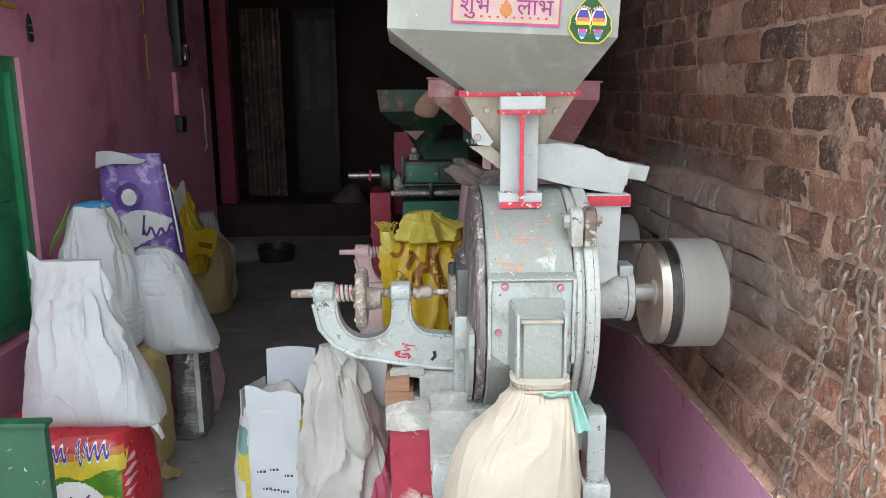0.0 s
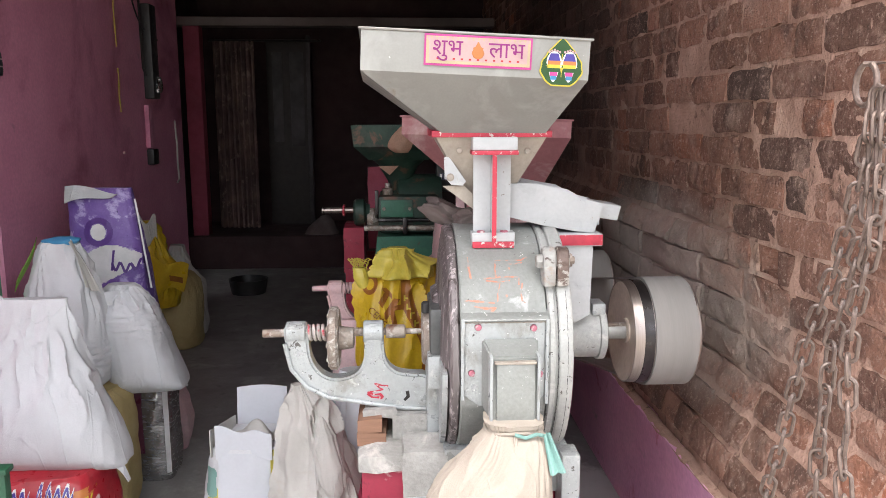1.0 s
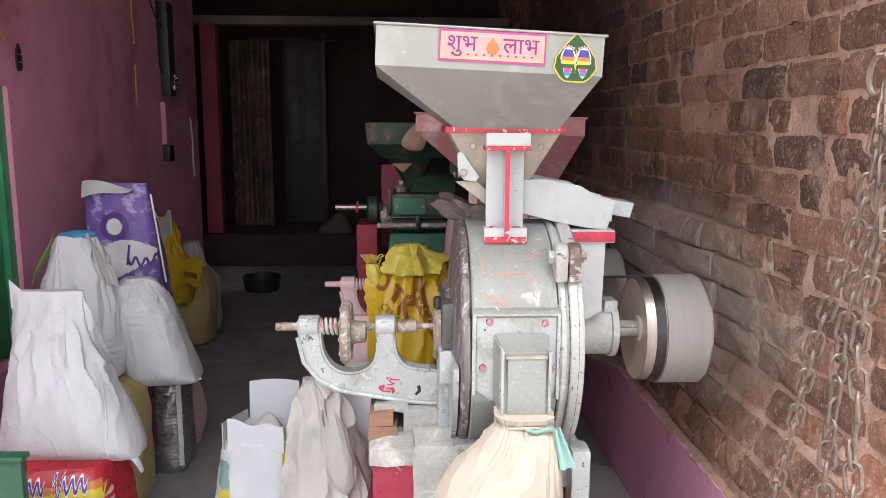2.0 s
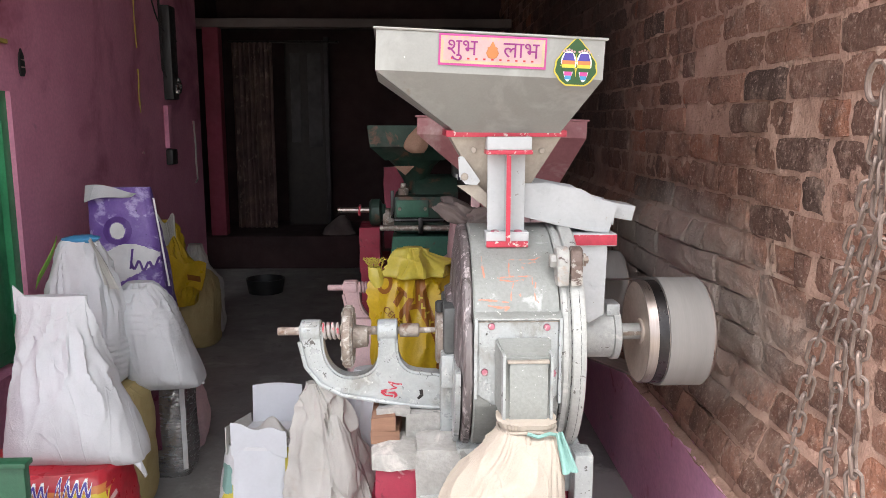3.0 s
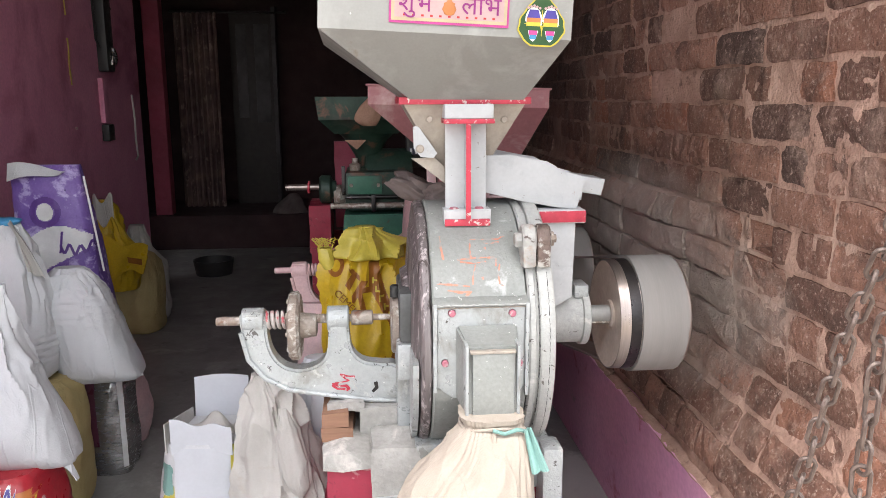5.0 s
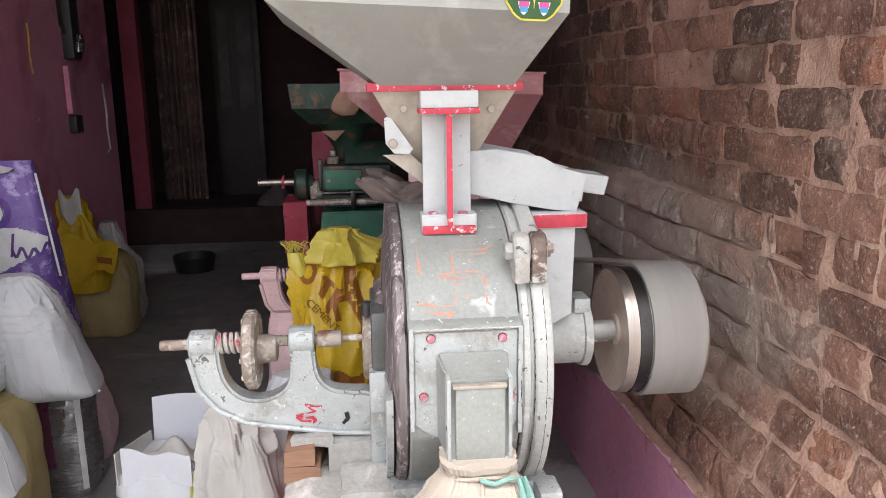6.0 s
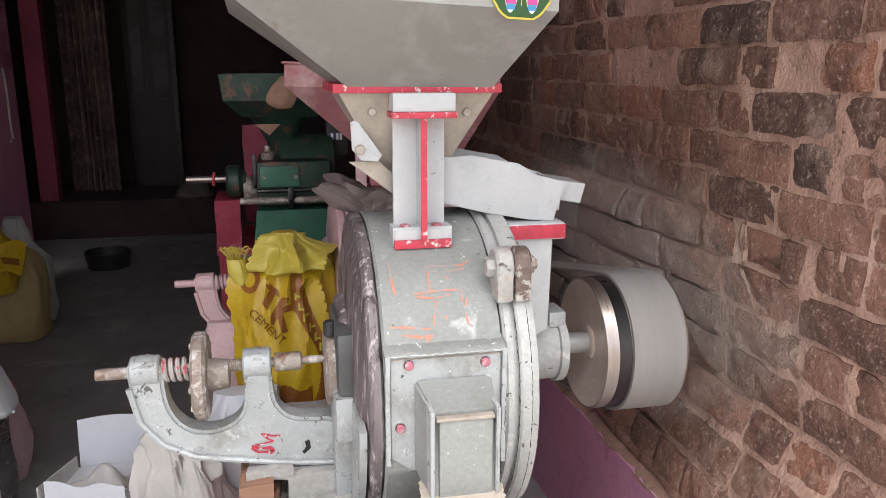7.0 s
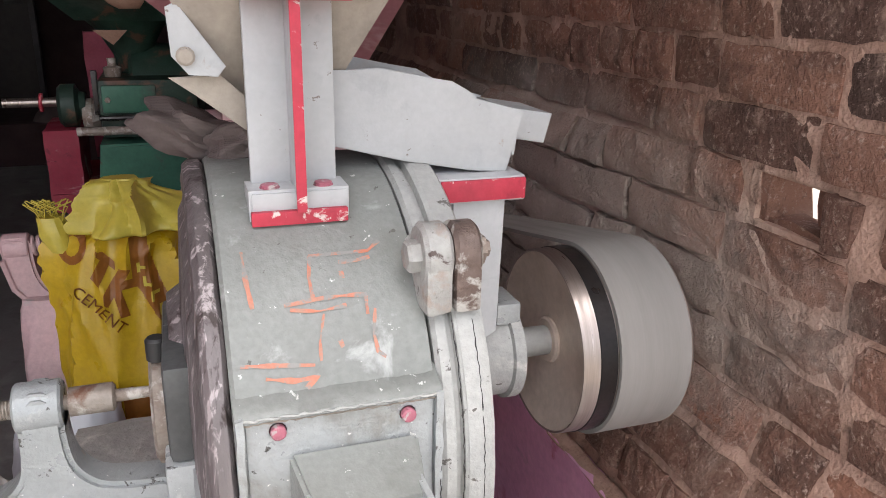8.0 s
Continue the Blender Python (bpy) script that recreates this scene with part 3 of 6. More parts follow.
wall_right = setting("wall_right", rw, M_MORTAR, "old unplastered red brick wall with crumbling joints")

def mortar_face(y, z):
    """Mortar that laps over the brick edges high up and is washed out of the joints beside the belt."""
    p = Vector((y, z, 2))
    worn = ramp((y - 1.85) / 0.4) * ramp((1.24 - z) / 0.15) * ramp((3.6 - y) / 0.5)
    lap = 0.0056 + 0.0050 * noise.noise(p * 5) + 0.0050 * noise.noise(p * 14) + 0.0050 * noise.noise(p * 37)
    return wall_x(y, z) + max(lap, -0.003) + 0.012 * worn


skin = bmesh.new()
ys = [FRONT + 0.0125 * i for i in range(int((3.4 - FRONT) / 0.0125) + 1)] + [3.45 + 0.05 * i for i in range(24)] + [4.7 + 0.35 * i for i in range(12)]
zs = [0.40 + 0.0125 * j for j in range(128)] + [2.04, 2.08, 2.2, 2.4, TOP]
sk = {(i, j): skin.verts.new((mortar_face(y, z), y, z)) for i, y in enumerate(ys) for j, z in enumerate(zs)}
for i in range(len(ys) - 1):
    for j in range(len(zs) - 1):
        if not (ys[i + 1] > hy0 and ys[i] < hy1 + 0.09 and zs[j + 1] > hz0 and zs[j] < hz1):
            skin.faces.new((sk[i, j], sk[i, j + 1], sk[i + 1, j + 1], sk[i + 1, j]))
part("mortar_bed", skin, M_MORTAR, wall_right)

# pink plaster dado along the foot of the brick wall, with a ragged top
def dado_profile(u, v):
    y = FRONT + (BACK - FRONT) * u
    z = 0.462 * v + (0.003 * noise.noise(Vector((y * 4, 0, 0))) + 0.004 * noise.noise(Vector((y * 27, 3, 0)))) * v
    return (0.898 - 0.026 * v * v + 0.004 * noise.noise(Vector((y * 2, z * 3, 0))), y, z)


dado = sheet_patch(dado_profile, 260, 6, -0.06)
setting("baseboard", dado, M_PINKBAND, "pink and violet painted plaster dado below the bricks")


def ledge_profile(u, v):
    y = FRONT + (BACK - FRONT) * u
    n = noise.noise(Vector((y * 9, v * 3, 5)))
    return (0.871 + 0.028 * v - 0.004 * n * (1 - v), y, 0.461 + 0.014 * v + 0.007 * n * v + 0.004 * noise.noise(Vector((y * 40, v * 5, 1))))


setting("trim", sheet_patch(ledge_profile, 300, 4, -0.03), M_MORTAR, "broken mortar edge above the plaster dado", True)

setting("lintel_beam", box(LX - 0.5, WX, 7.5, 7.68, 2.29, 2.37, 0.008), M_CEIL, "dark beam across the rear opening")
setting("door_post", box(-1.93, -1.78, 7.52, 7.66, 0.32, 2.29, 0.008), M_REDPOST, "maroon painted post of the rear opening")
setting("roof_beam", box(LX, WX, 4.6, 4.75, 2.6, 2.74, 0.008), M_DARKWALL, "dark roof beam")

# green shutter door in its frame
door = tagged(new("door_1"), "green painted panelled wooden door, shut, with a hasp", "", "", "structure")
ORIGIN[door] = Vector((0, 0, 0))
fr = box(LX - 0.10, LX - 0.02, dy0, dy0 + 0.05, dz0, dz1)
box(LX - 0.10, LX - 0.02, dy1 - 0.05, dy1, dz0, dz1, bm=fr)
box(LX - 0.10, LX - 0.02, dy0 + 0.05, dy1 - 0.05, dz1 - 0.06, dz1, bm=fr)
part("frame", fr, M_GREEN, door, smooth=False)
ymid = (dy0 + dy1) / 2
for a, b in ((dy0 + 0.055, ymid - 0.003), (ymid + 0.003, dy1 - 0.055)):
    leaf = part("leaf", box(LX - 0.075, LX - 0.045, a, b, dz0 + 0.02, dz1 - 0.065, 0.003), M_GREEN, door)
    for z0, z1 in ((dz0 + 0.08, dz0 + 0.5), (dz0 + 0.56, dz1 - 0.14)):
        part("panel", box(LX - 0.045, LX - 0.033, a + 0.06, b - 0.06, z0, z1, 0.008), M_GREEN, leaf)
hasp = lathe([(0, 0.0), (0, 0.028), (0.012, 0.022), (0.03, 0.02), (0.034, 0)], "x", (LX - 0.044, ymid + 0.06, 0.93), 20)
tube([(LX - 0.025, ymid + 0.01, 0.94), (LX - 0.012, ymid + 0.03, 0.945), (LX - 0.016, ymid + 0.1, 0.93)], 0.006, bm=hasp)
part("hasp", hasp, M_GREENBOX, door)

# rear opening: curtain and a door whose pale panels are dimmed in colour
def curtain_fn(u, v):
    return (-1.76 + 0.40 * u, 7.95 + 0.04 * math.sin(u * 50) + 0.012 * math.sin(u * 110 + v * 3), 0.34 + 1.85 * v)


cur = thing("curtain", (-1.6, 7.95, 0.34), "dark patterned curtain hanging beside the rear door", "curtain")
part("cloth", sheet_patch(curtain_fn, 70, 12, 0.004), M_CURTAIN, cur)
part("rail", tube([(-1.8, 7.97, 2.2), (-0.7, 7.97, 2.2)], 0.012), M_DARKSTEEL, cur)
d2 = tagged(new("door_2"), "dark rear door standing ajar, its pale panels dimmed in colour", "", "", "structure")
ORIGIN[d2] = Vector((0, 0, 0))
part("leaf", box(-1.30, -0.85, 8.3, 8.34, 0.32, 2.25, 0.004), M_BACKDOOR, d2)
part("panel", box(-1.24, -1.14, 8.285, 8.3, 1.2, 2.12, 0.006), M_DIMPANEL, d2)
part("panel", box(-1.06, -0.92, 8.285, 8.3, 1.15, 2.12, 0.006), M_DIMPANEL, d2)
part("frame", box(-0.88, -0.84, 8.22, 8.31, 0.32, 2.28, 0.004), M_DIMPANEL, d2)


# ---- mills ----
def yoke_outline():
    outer = [(-0.215, 0.895), (-0.215, 0.925), (-0.155, 0.925), (-0.155, 0.87), (-0.148, 0.83), (-0.128, 0.80), (-0.098, 0.785), (-0.06, 0.788), (-0.03, 0.805), (-0.018, 0.835), (-0.018, 0.925), (0.03, 0.925), (0.03, 0.845), (0.042, 0.815), (0.07, 0.795), (0.16, 0.792),
             (0.16, 0.697), (0.06, 0.705), (-0.04, 0.722), (-0.11, 0.735), (-0.165, 0.765), (-0.2, 0.81)]
    for _ in range(2):
        outer = [q for a, b in zip(outer, outer[1:] + outer[:1]) for q in ((0.75 * a[0] + 0.25 * b[0], 0.75 * a[1] + 0.25 * b[1]), (0.25 * a[0] + 0.75 * b[0], 0.25 * a[1] + 0.75 * b[1]))]
    return outer


def coil(x0, x1, y, z, r, turns, wire):
    n = turns * 14
    return tube([(x0 + (x1 - x0) * i / n, y + r * math.cos(2 * math.pi * i / 14), z + r * math.sin(2 * math.pi * i / 14)) for i in range(n + 1)], wire, 6)


def hex_bolt(at, axis, r, h, mat, parent, name="bolt"):
    bm = lathe([(0, r * 1.15), (0.002, r * 1.15), (0.0021, r), (h * 0.85, r), (h, r * 0.8), (h, 0)], axis, at, 12)
    return part(name, bm, mat, parent, angle=25)


def build_mill(label, paint, drum, cover, arm, full):
    """A flour mill with its axle along x. Drawn round x 0.33, y 1.9; full: with its front gear."""
    ax, az = 1.915, 0.886
    ml = thing("flour_mill", (0.33, 1.9, 0.5), label, "flour mill", "flour mills")
    shell = lathe([(0.204, 0.262), (0.204, 0.277), (0.208, 0.281), (0.394, 0.281), (0.396, 0.276), (0.399, 0.262)], "x", (0, ax, az), 120)
    if full:
        for v in shell.verts:
            if 0.80 < v.co.z < 1.0:
                v.co.y = max(v.co.y, 1.650)
            v.co += 0.0012 * noise.noise(v.co * 9) * (v.co - Vector((v.co.x, ax, az))).normalized()
    part("drum", shell, drum, ml, "round mill casing with dusty silver paint")
    rg = lathe([(0.398, 0.2), (0.398, 0.279), (0.402, 0.284), (0.412, 0.284), (0.4145, 0.277), (0.419, 0.277), (0.4205, 0.286), (0.425, 0.289), (0.448, 0.288), (0.453, 0.281), (0.456, 0.22), (0.478, 0.16), (0.478, 0.0)], "x", (0, ax, az), 120)
    part("flange", rg, M_FLANGE if full else paint, ml, "chipped white flange ring")
    cv = lathe([(0.2035, 0.262), (0.2035, 0.272), (0.199, 0.2785), (0.187, 0.2785), (0.181, 0.273), (0.178, 0.255), (0.180, 0.235), (0.172, 0.22), (0.165, 0.13), (0.150, 0.12), (0.150, 0.0)], "x", (0, ax, az), 120)
    for v in cv.verts:
        v.co.x += 0.002 * noise.noise(v.co * 40)
    part("end_cover", cv, cover, ml, "bare grey cast end cover")
    # yoke with its screw gear
    yk = slab(yoke_outline(), 1.870, 1.920, 0.006)
    yoke = part("yoke", yk, arm, ml, "curved cast yoke of the adjusting screw")
    for x in (-0.185, 0.006):
        part("boss", lathe([(x - 0.026, 0.02), (x - 0.026, 0.026), (x - 0.023, 0.029), (x + 0.021, 0.029), (x + 0.024, 0.026), (x + 0.024, 0.02)], "x", (0, 1.895, 0.9), 24), arm, yoke)
    ridge = [(x, 1.868, z) for x, z in [(-0.212, 0.88), (-0.198, 0.815), (-0.163, 0.77), (-0.11, 0.741), (-0.04, 0.728), (0.06, 0.711), (0.155, 0.703)]]
    part("rib", tube(ridge, 0.006, 8), arm, yoke)
    part("screw", lathe([(-0.27, 0.008), (-0.268, 0.0105), (-0.215, 0.0105), (-0.212, 0.012), (0.04, 0.009), (0.05, 0.009), (0.14, 0.006)], "x", (0, 1.895, 0.9), 20), M_RUSTY if full else arm, ml, "worn steel screw spindle")
    part("spring", coil(-0.158, -0.112, 1.895, 0.9, 0.018, 4, 0.0045), M_SPRING if full else arm, ml, "spring with traces of red paint")
    whl = lathe([(-0.105, 0.02), (-0.105, 0.072), (-0.1, 0.079), (-0.085, 0.079), (-0.08, 0.072), (-0.08, 0.03), (-0.076, 0.03), (-0.045, 0.026), (-0.043, 0.018)], "x", (0, 1.895, 0.885), 40)
    wl2 = part("adjusting_wheel", whl, M_RUSTY, ml, "worn round adjusting wheel")
    for i in range(10):
        w = 2 * math.pi * i / 10
        part("stud", lathe([(-0.108, 0.006), (-0.104, 0.007), (-0.079, 0.007)], "x", (0, 1.895 + 0.066 * math.cos(w), 0.885 + 0.066 * math.sin(w)), 8), M_RUSTY, wl2)
    part("thread", coil(-0.045, -0.019, 1.895, 0.9, 0.0098, 8, 0.0016), M_RUSTY if full else arm, ml)
    part("coupling", lathe([(0.035, 0.012), (0.035, 0.012), (0.036, 0.017), (0.082, 0.017), (0.085, 0.013), (0.085, 0.0)], "x", (0, 1.895, 0.9), 20), M_RUSTY, ml, "rusty collar on the screw")
    wl3 = part("lock_wheel", lathe([(0.125, 0.01), (0.125, 0.062), (0.129, 0.069), (0.142, 0.069), (0.146, 0.062), (0.146, 0.02)], "x", (0, 1.885, 0.888), 36), M_RUSTY, ml, "pitted round lock wheel")
    part("knob", lathe([(0, 0.011), (0.001, 0.012), (0.024, 0.012), (0.027, 0.009), (0.027, 0)], "z", (0.136, 1.865, 0.955), 16), M_BLACK, wl3, "black rubber knob")
    part("housing", box(0.142, 0.182, 1.775, 1.97, 0.872, 0.985, 0.008), M_HOUSING if full else paint, ml, "dark grey bearing block")
    part("housing_foot", box(0.136, 0.182, 1.77, 1.97, 0.79, 0.8715, 0.006), arm, ml)
    low = bmesh.new()
    rim_pts = [(ax + 0.270 * math.cos(radians(a)), az + 0.270 * math.sin(radians(a))) for a in range(184, 357, 4)]
    fa = low.faces.new([low.verts.new((0.176, y, z)) for y, z in rim_pts])
    ext = bmesh.ops.extrude_face_region(low, geom=[fa])["geom"]
    bmesh.ops.translate(low, verts=[v for v in ext if isinstance(v, bmesh.types.BMVert)], vec=(-0.012, 0, 0))
    bmesh.ops.recalc_face_normals(low, faces=low.faces)
    part("lower_cover", low, arm, ml, "silver painted lower half of the end cover")
    web = box(0.135, 0.17, 1.825, 1.95, 0.62, 0.86, 0.008)
    part("web", web, arm, ml)
    # bearing
    part("bearing_housing", lathe([(0.455, 0.080), (0.470, 0.074), (0.473, 0.066), (0.570, 0.065), (0.572, 0.071), (0.587, 0.071), (0.590, 0.064), (0.592, 0.02)], "x", (0, ax, az), 40), M_FLANGE if full else paint, ml, "round bearing housing with a clamped cap")
    part("clamp", box(0.552, 0.586, ax - 0.045, ax + 0.02, az + 0.052, az + 0.082, 0.004), paint, ml)
    part("shaft", lathe([(0.55, 0.0), (0.55, 0.021), (0.82, 0.021), (0.822, 0.0)], "x", (0, ax, az), 24), M_SHAFT, ml)
    # casting feet
    base = box(0.17, 0.47, 1.72, 2.1, 0.545, 0.66, 0.012)
    box(0.20, 0.46, 1.75, 2.06, 0.62, 0.75, 0.01, base)
    part("bed", base, paint, ml, "rough cast bed of the mill")
    if full:
        foot = box(0.43, 0.50, 1.66, 1.75, 0.44, 0.49, 0.012)
        box(0.44, 0.485, 1.67, 1.74, 0.49, 0.66, 0.008, foot)
        part("foot", foot, paint, ml)
        part("nut", lathe([(0, 0.016), (0.018, 0.016), (0.02, 0.012), (0.02, 0)], "z", (0.468, 1.69, 0.49), 6), paint, ml)
        for x0, x1, mat, lab in ((0.389, 0.4175, M_FLAKED, "flaking silver hinge lug"), (0.4187, 0.447, M_LUG, "brown chipped hinge lug of the strap")):
            lug = lathe([(x0, 0.0), (x0, 0.027), (x0 + 0.004, 0.031), (x1 - 0.004, 0.031), (x1, 0.027), (x1, 0.0)], "x", (0, 1.697, 1.113), 24)
            box(x0 + 0.0006, x1 - 0.0006, 1.6675, 1.76, 1.058, 1.114, 0.006, lug)
            for v in lug.verts:
                v.co += Vector((0, noise.noise(v.co * 60), noise.noise(v.co * 60 + Vector((3, 0, 0))))) * 0.0018
            lg = part("hinge_lug", lug, mat, ml, lab)
            if x0 < 0.4:
                part("bolt_head", lathe([(0.376, 0.0), (0.376, 0.014), (0.379, 0.0165), (0.390, 0.0165)], "x", (0, 1.695, 1.112), 6), M_FLAKED, lg, smooth=False)
            else:
                part("nut", lathe([(0.446, 0.0), (0.446, 0.016), (0.456, 0.016), (0.457, 0.009), (0.462, 0.009), (0.462, 0.0)], "x", (0, 1.697, 1.113), 6), M_RUSTY, lg, "worn steel nut", smooth=False)
        # upright strap below the lug, over the flanges
        strap = sheet_patch(lambda u, v: (0.4235 + 0.027 * v, ax + (0.289 + 0.0025 * math.sin(v * 3.1) + 0.0015 * noise.noise(Vector((u * 14, v * 3, 0)))) * math.cos(radians(140 + 82 * u)), az + (0.289 + 0.0025 * math.sin(v * 3.1)) * math.sin(radians(140 + 82 * u))), 60, 5, -0.010)
        part("strap", strap, M_FLANGE, ml, "chipped white closing strap")
        for x, rr, a0, a1, k in ((0.4185, 0.2875, 143, 222, 1), (0.4385, 0.2915, 146, 225, 4), (0.3965, 0.2800, 158, 224, 7)):
            crack = [(x + 0.0009 * noise.noise(Vector((i * 0.31, k, 0))) + 0.0005 * math.sin(i * 2.3 * k), ax + (rr + 0.0006 * math.sin(i * 1.7)) * math.cos(radians(a0 + (a1 - a0) * i / 60)), az + (rr + 0.0006 * math.sin(i * 1.7)) * math.sin(radians(a0 + (a1 - a0) * i / 60))) for i in range(61)]
            part("groove", tube(crack, [0.0004 + (0.0010 if k == 4 else 0.0016) * max(0.0, noise.noise(Vector((i * 0.42, k * 3, 1)))) for i in range(61)], 6), M_DARKSTEEL, ml, "dark crack between flange and strap")
        # front plate, sunk in a raised border, with the flour spout
        pl = part("front_plate", slab([(0.211, 0.996), (0.392, 0.996), (0.392, 0.82), (0.372, 0.795), (0.245, 0.795), (0.211, 0.82)], 1.643, 1.70, 0.003), M_SILVER, ml, "bolted silver front plate")
        brow = bmesh.new()
        prof = [(1.655, 0.987), (1.640, 0.9875), (1.6365, 0.990), (1.638, 0.994), (1.650, 0.999), (1.667, 1.008), (1.700, 1.008)]
        rows = [[brow.verts.new((0.2045 + 0.1935 * i / 30, y + 0.0012 * noise.noise(Vector((i * 0.5, y * 90, 0))), z + 0.0012 * noise.noise(Vector((i * 0.6, z * 90, 4))))) for y, z in prof] for i in range(31)]
        for A, B in zip(rows, rows[1:]):
            for k in range(len(prof) - 1):
                brow.faces.new((A[k], A[k + 1], B[k + 1], B[k]))
        brow.faces.new(rows[0]), brow.faces.new(rows[-1][::-1])
        bmesh.ops.recalc_face_normals(brow, faces=brow.faces)
        part("brow", brow, M_DRUM, pl, "casing edge swelling over the plate", angle=50)
        for q in ((0.2045, 0.2115, 1.634, 1.68, 0.812, 0.994), (0.391, 0.398, 1.636, 1.68, 0.80, 0.994)):
            eb = box(*q)
            bmesh.ops.subdivide_edges(eb, edges=[e for e in eb.edges if e.calc_length() > 0.12], cuts=24, use_grid_fill=True)
            for v in eb.verts:
                v.co += Vector((noise.noise(v.co * 55), noise.noise(v.co * 45 + Vector((5, 0, 0))), noise.noise(v.co * 60))) * 0.0016
            part("border", eb, M_SILVER, pl)
        crust = [(0.206 + 0.19 * i / 60, 1.6370 + 0.001 * math.sin(i * 1.1), 0.9925 + 0.0015 * noise.noise(Vector((i * 0.5, 2, 0)))) for i in range(61)]
        part("flour_crust", tube(crust, [0.0012 + 0.0018 * max(0.0, noise.noise(Vector((i * 0.45, 7, 0)))) for i in range(61)], 6), M_FLANGE, pl, "flour caked along the edge")
        caulk = [(0.206 + 0.19 * i / 40, 1.6425 + 0.001 * math.sin(i * 2.1), 0.9865 + 0.0012 * noise.noise(Vector((i * 0.7, 0, 0)))) for i in range(41)]
        part("joint", tube(caulk, [0.0011 + 0.0012 * abs(math.sin(i * 1.9)) for i in range(41)], 6), M_BEIGE, pl, "dirty open joint under the border")
        for x, z in ((0.242, 0.976), (0.364, 0.973), (0.228, 0.872), (0.379, 0.868)):
            hex_bolt((x, 1.643, z), "y", 0.0072, -0.007, M_PINKBOLT, pl)
        sp = bmesh.new()
        a = [(0.250, 1.643, 0.951), (0.374, 1.643, 0.951), (0.376, 1.643, 0.80), (0.250, 1.643, 0.80)]
        b = [(0.262, 1.572, 0.930), (0.363, 1.572, 0.930), (0.363, 1.560, 0.775), (0.262, 1.560, 0.775)]
        va, vb = [sp.verts.new(p) for p in a], [sp.verts.new(p) for p in b]
        for i in range(4):
            sp.faces.new((va[i], va[(i + 1) % 4], vb[(i + 1) % 4], vb[i]))
        sp.faces.new(vb), sp.faces.new(va[::-1])
        bmesh.ops.recalc_face_normals(sp, faces=sp.faces)
        bmesh.ops.bevel(sp, geom=list(sp.edges), offset=0.004, segments=2, affect="EDGES")
        spout = part("spout", sp, M_DRUM, ml, "sloping flour spout")
        part("lip", box(0.273, 0.354, 1.556, 1.564, 0.785, 0.918, 0.002), M_DRUM, spout)
        for x in (0.259, 0.359):
            part("cheek", slab([(x, 0.935), (x + 0.006, 0.935), (x + 0.006, 0.78), (x, 0.78)], 1.552, 1.60, 0.002), M_SILVER, spout)
        part("lip_edge", box(0.268, 0.357, 1.554, 1.568, 0.918, 0.924, 0.002), M_BEIGE, spout)
    # right side bracket
    br = slab([(0.470, 1.125), (0.540, 1.125), (0.536, 0.95), (0.50, 0.93), (0.470, 0.95)], 1.832, 1.90, 0.004)
    part("side_plate", br, M_WHITE if full else paint, ml)
    part("ledge", box(0.452, 0.560, 1.824, 1.95, 1.122, 1.152, 0.003), M_WHITE if full else paint, ml)
    if full:
        part("ledge_edge", box(0.455, 0.559, 1.8205, 1.824, 1.125, 1.150, 0.001), M_RED, ml, "red painted ledge edge")
    # spinning pulley, on its own axis: a rim, a sunk web and a hub
    pu = thing_part("pulley", (0.70, ax, az), ml)
    rim = lathe([(0.646, 0.122), (0.6385, 0.1275), (0.6385, 0.1292), (0.641, 0.1305), (0.80, 0.1315), (0.803, 0.129), (0.803, 0.118), (0.646, 0.122)], "x", (0, ax, az), 96, caps=False)
    part("rim", rim, M_CHROME, pu, "polished pulley rim")
    part("band", lathe([(0.662, 0.1310), (0.663, 0.1320), (0.686, 0.1320), (0.687, 0.1310)], "x", (0, ax, az), 96), M_DARKSTEEL, pu, "dark oily band on the rim")
    part("disc", lathe([(0.655, 0.02), (0.652, 0.06), (0.646, 0.112), (0.6395, 0.1272), (0.660, 0.1272), (0.690, 0.118), (0.690, 0.02)], "x", (0, ax, az), 96, caps=False), M_DISC, pu, "pale dished pulley web")
    part("hub", lathe([(0.648, 0.0205), (0.648, 0.030), (0.651, 0.033), (0.668, 0.034)], "x", (0, ax, az), 32), M_DISC, pu)
    part("key", box(0.600, 0.650, ax - 0.005, ax + 0.005, az + 0.018, az + 0.0245, 0.001), M_RUSTY, pu)
    return ml, pu


def thing_part(name, at, parent):
    """A jointed part with an origin of its own."""
    ob = new(name)
    ob.empty_display_size = 0.03
    ob.parent = parent
    ob.location = Vector(at) - ORIGIN[parent]
    ORIGIN[ob] = Vector(at)
    return ob


MILL, PULLEY = build_mill("silver painted flour mill with a red mark, on a red plinth", M_SILVER, M_DRUM, M_COVER, M_SILVER, True)


def drum_point(x, w, lift=0.0006):
    """A point on the casing; w: degrees up from the horizontal towards the camera."""
    return Vector((x, 1.915 - (0.2815 + lift) * math.cos(radians(w)), 0.886 + (0.281 + lift) * math.sin(radians(w))))


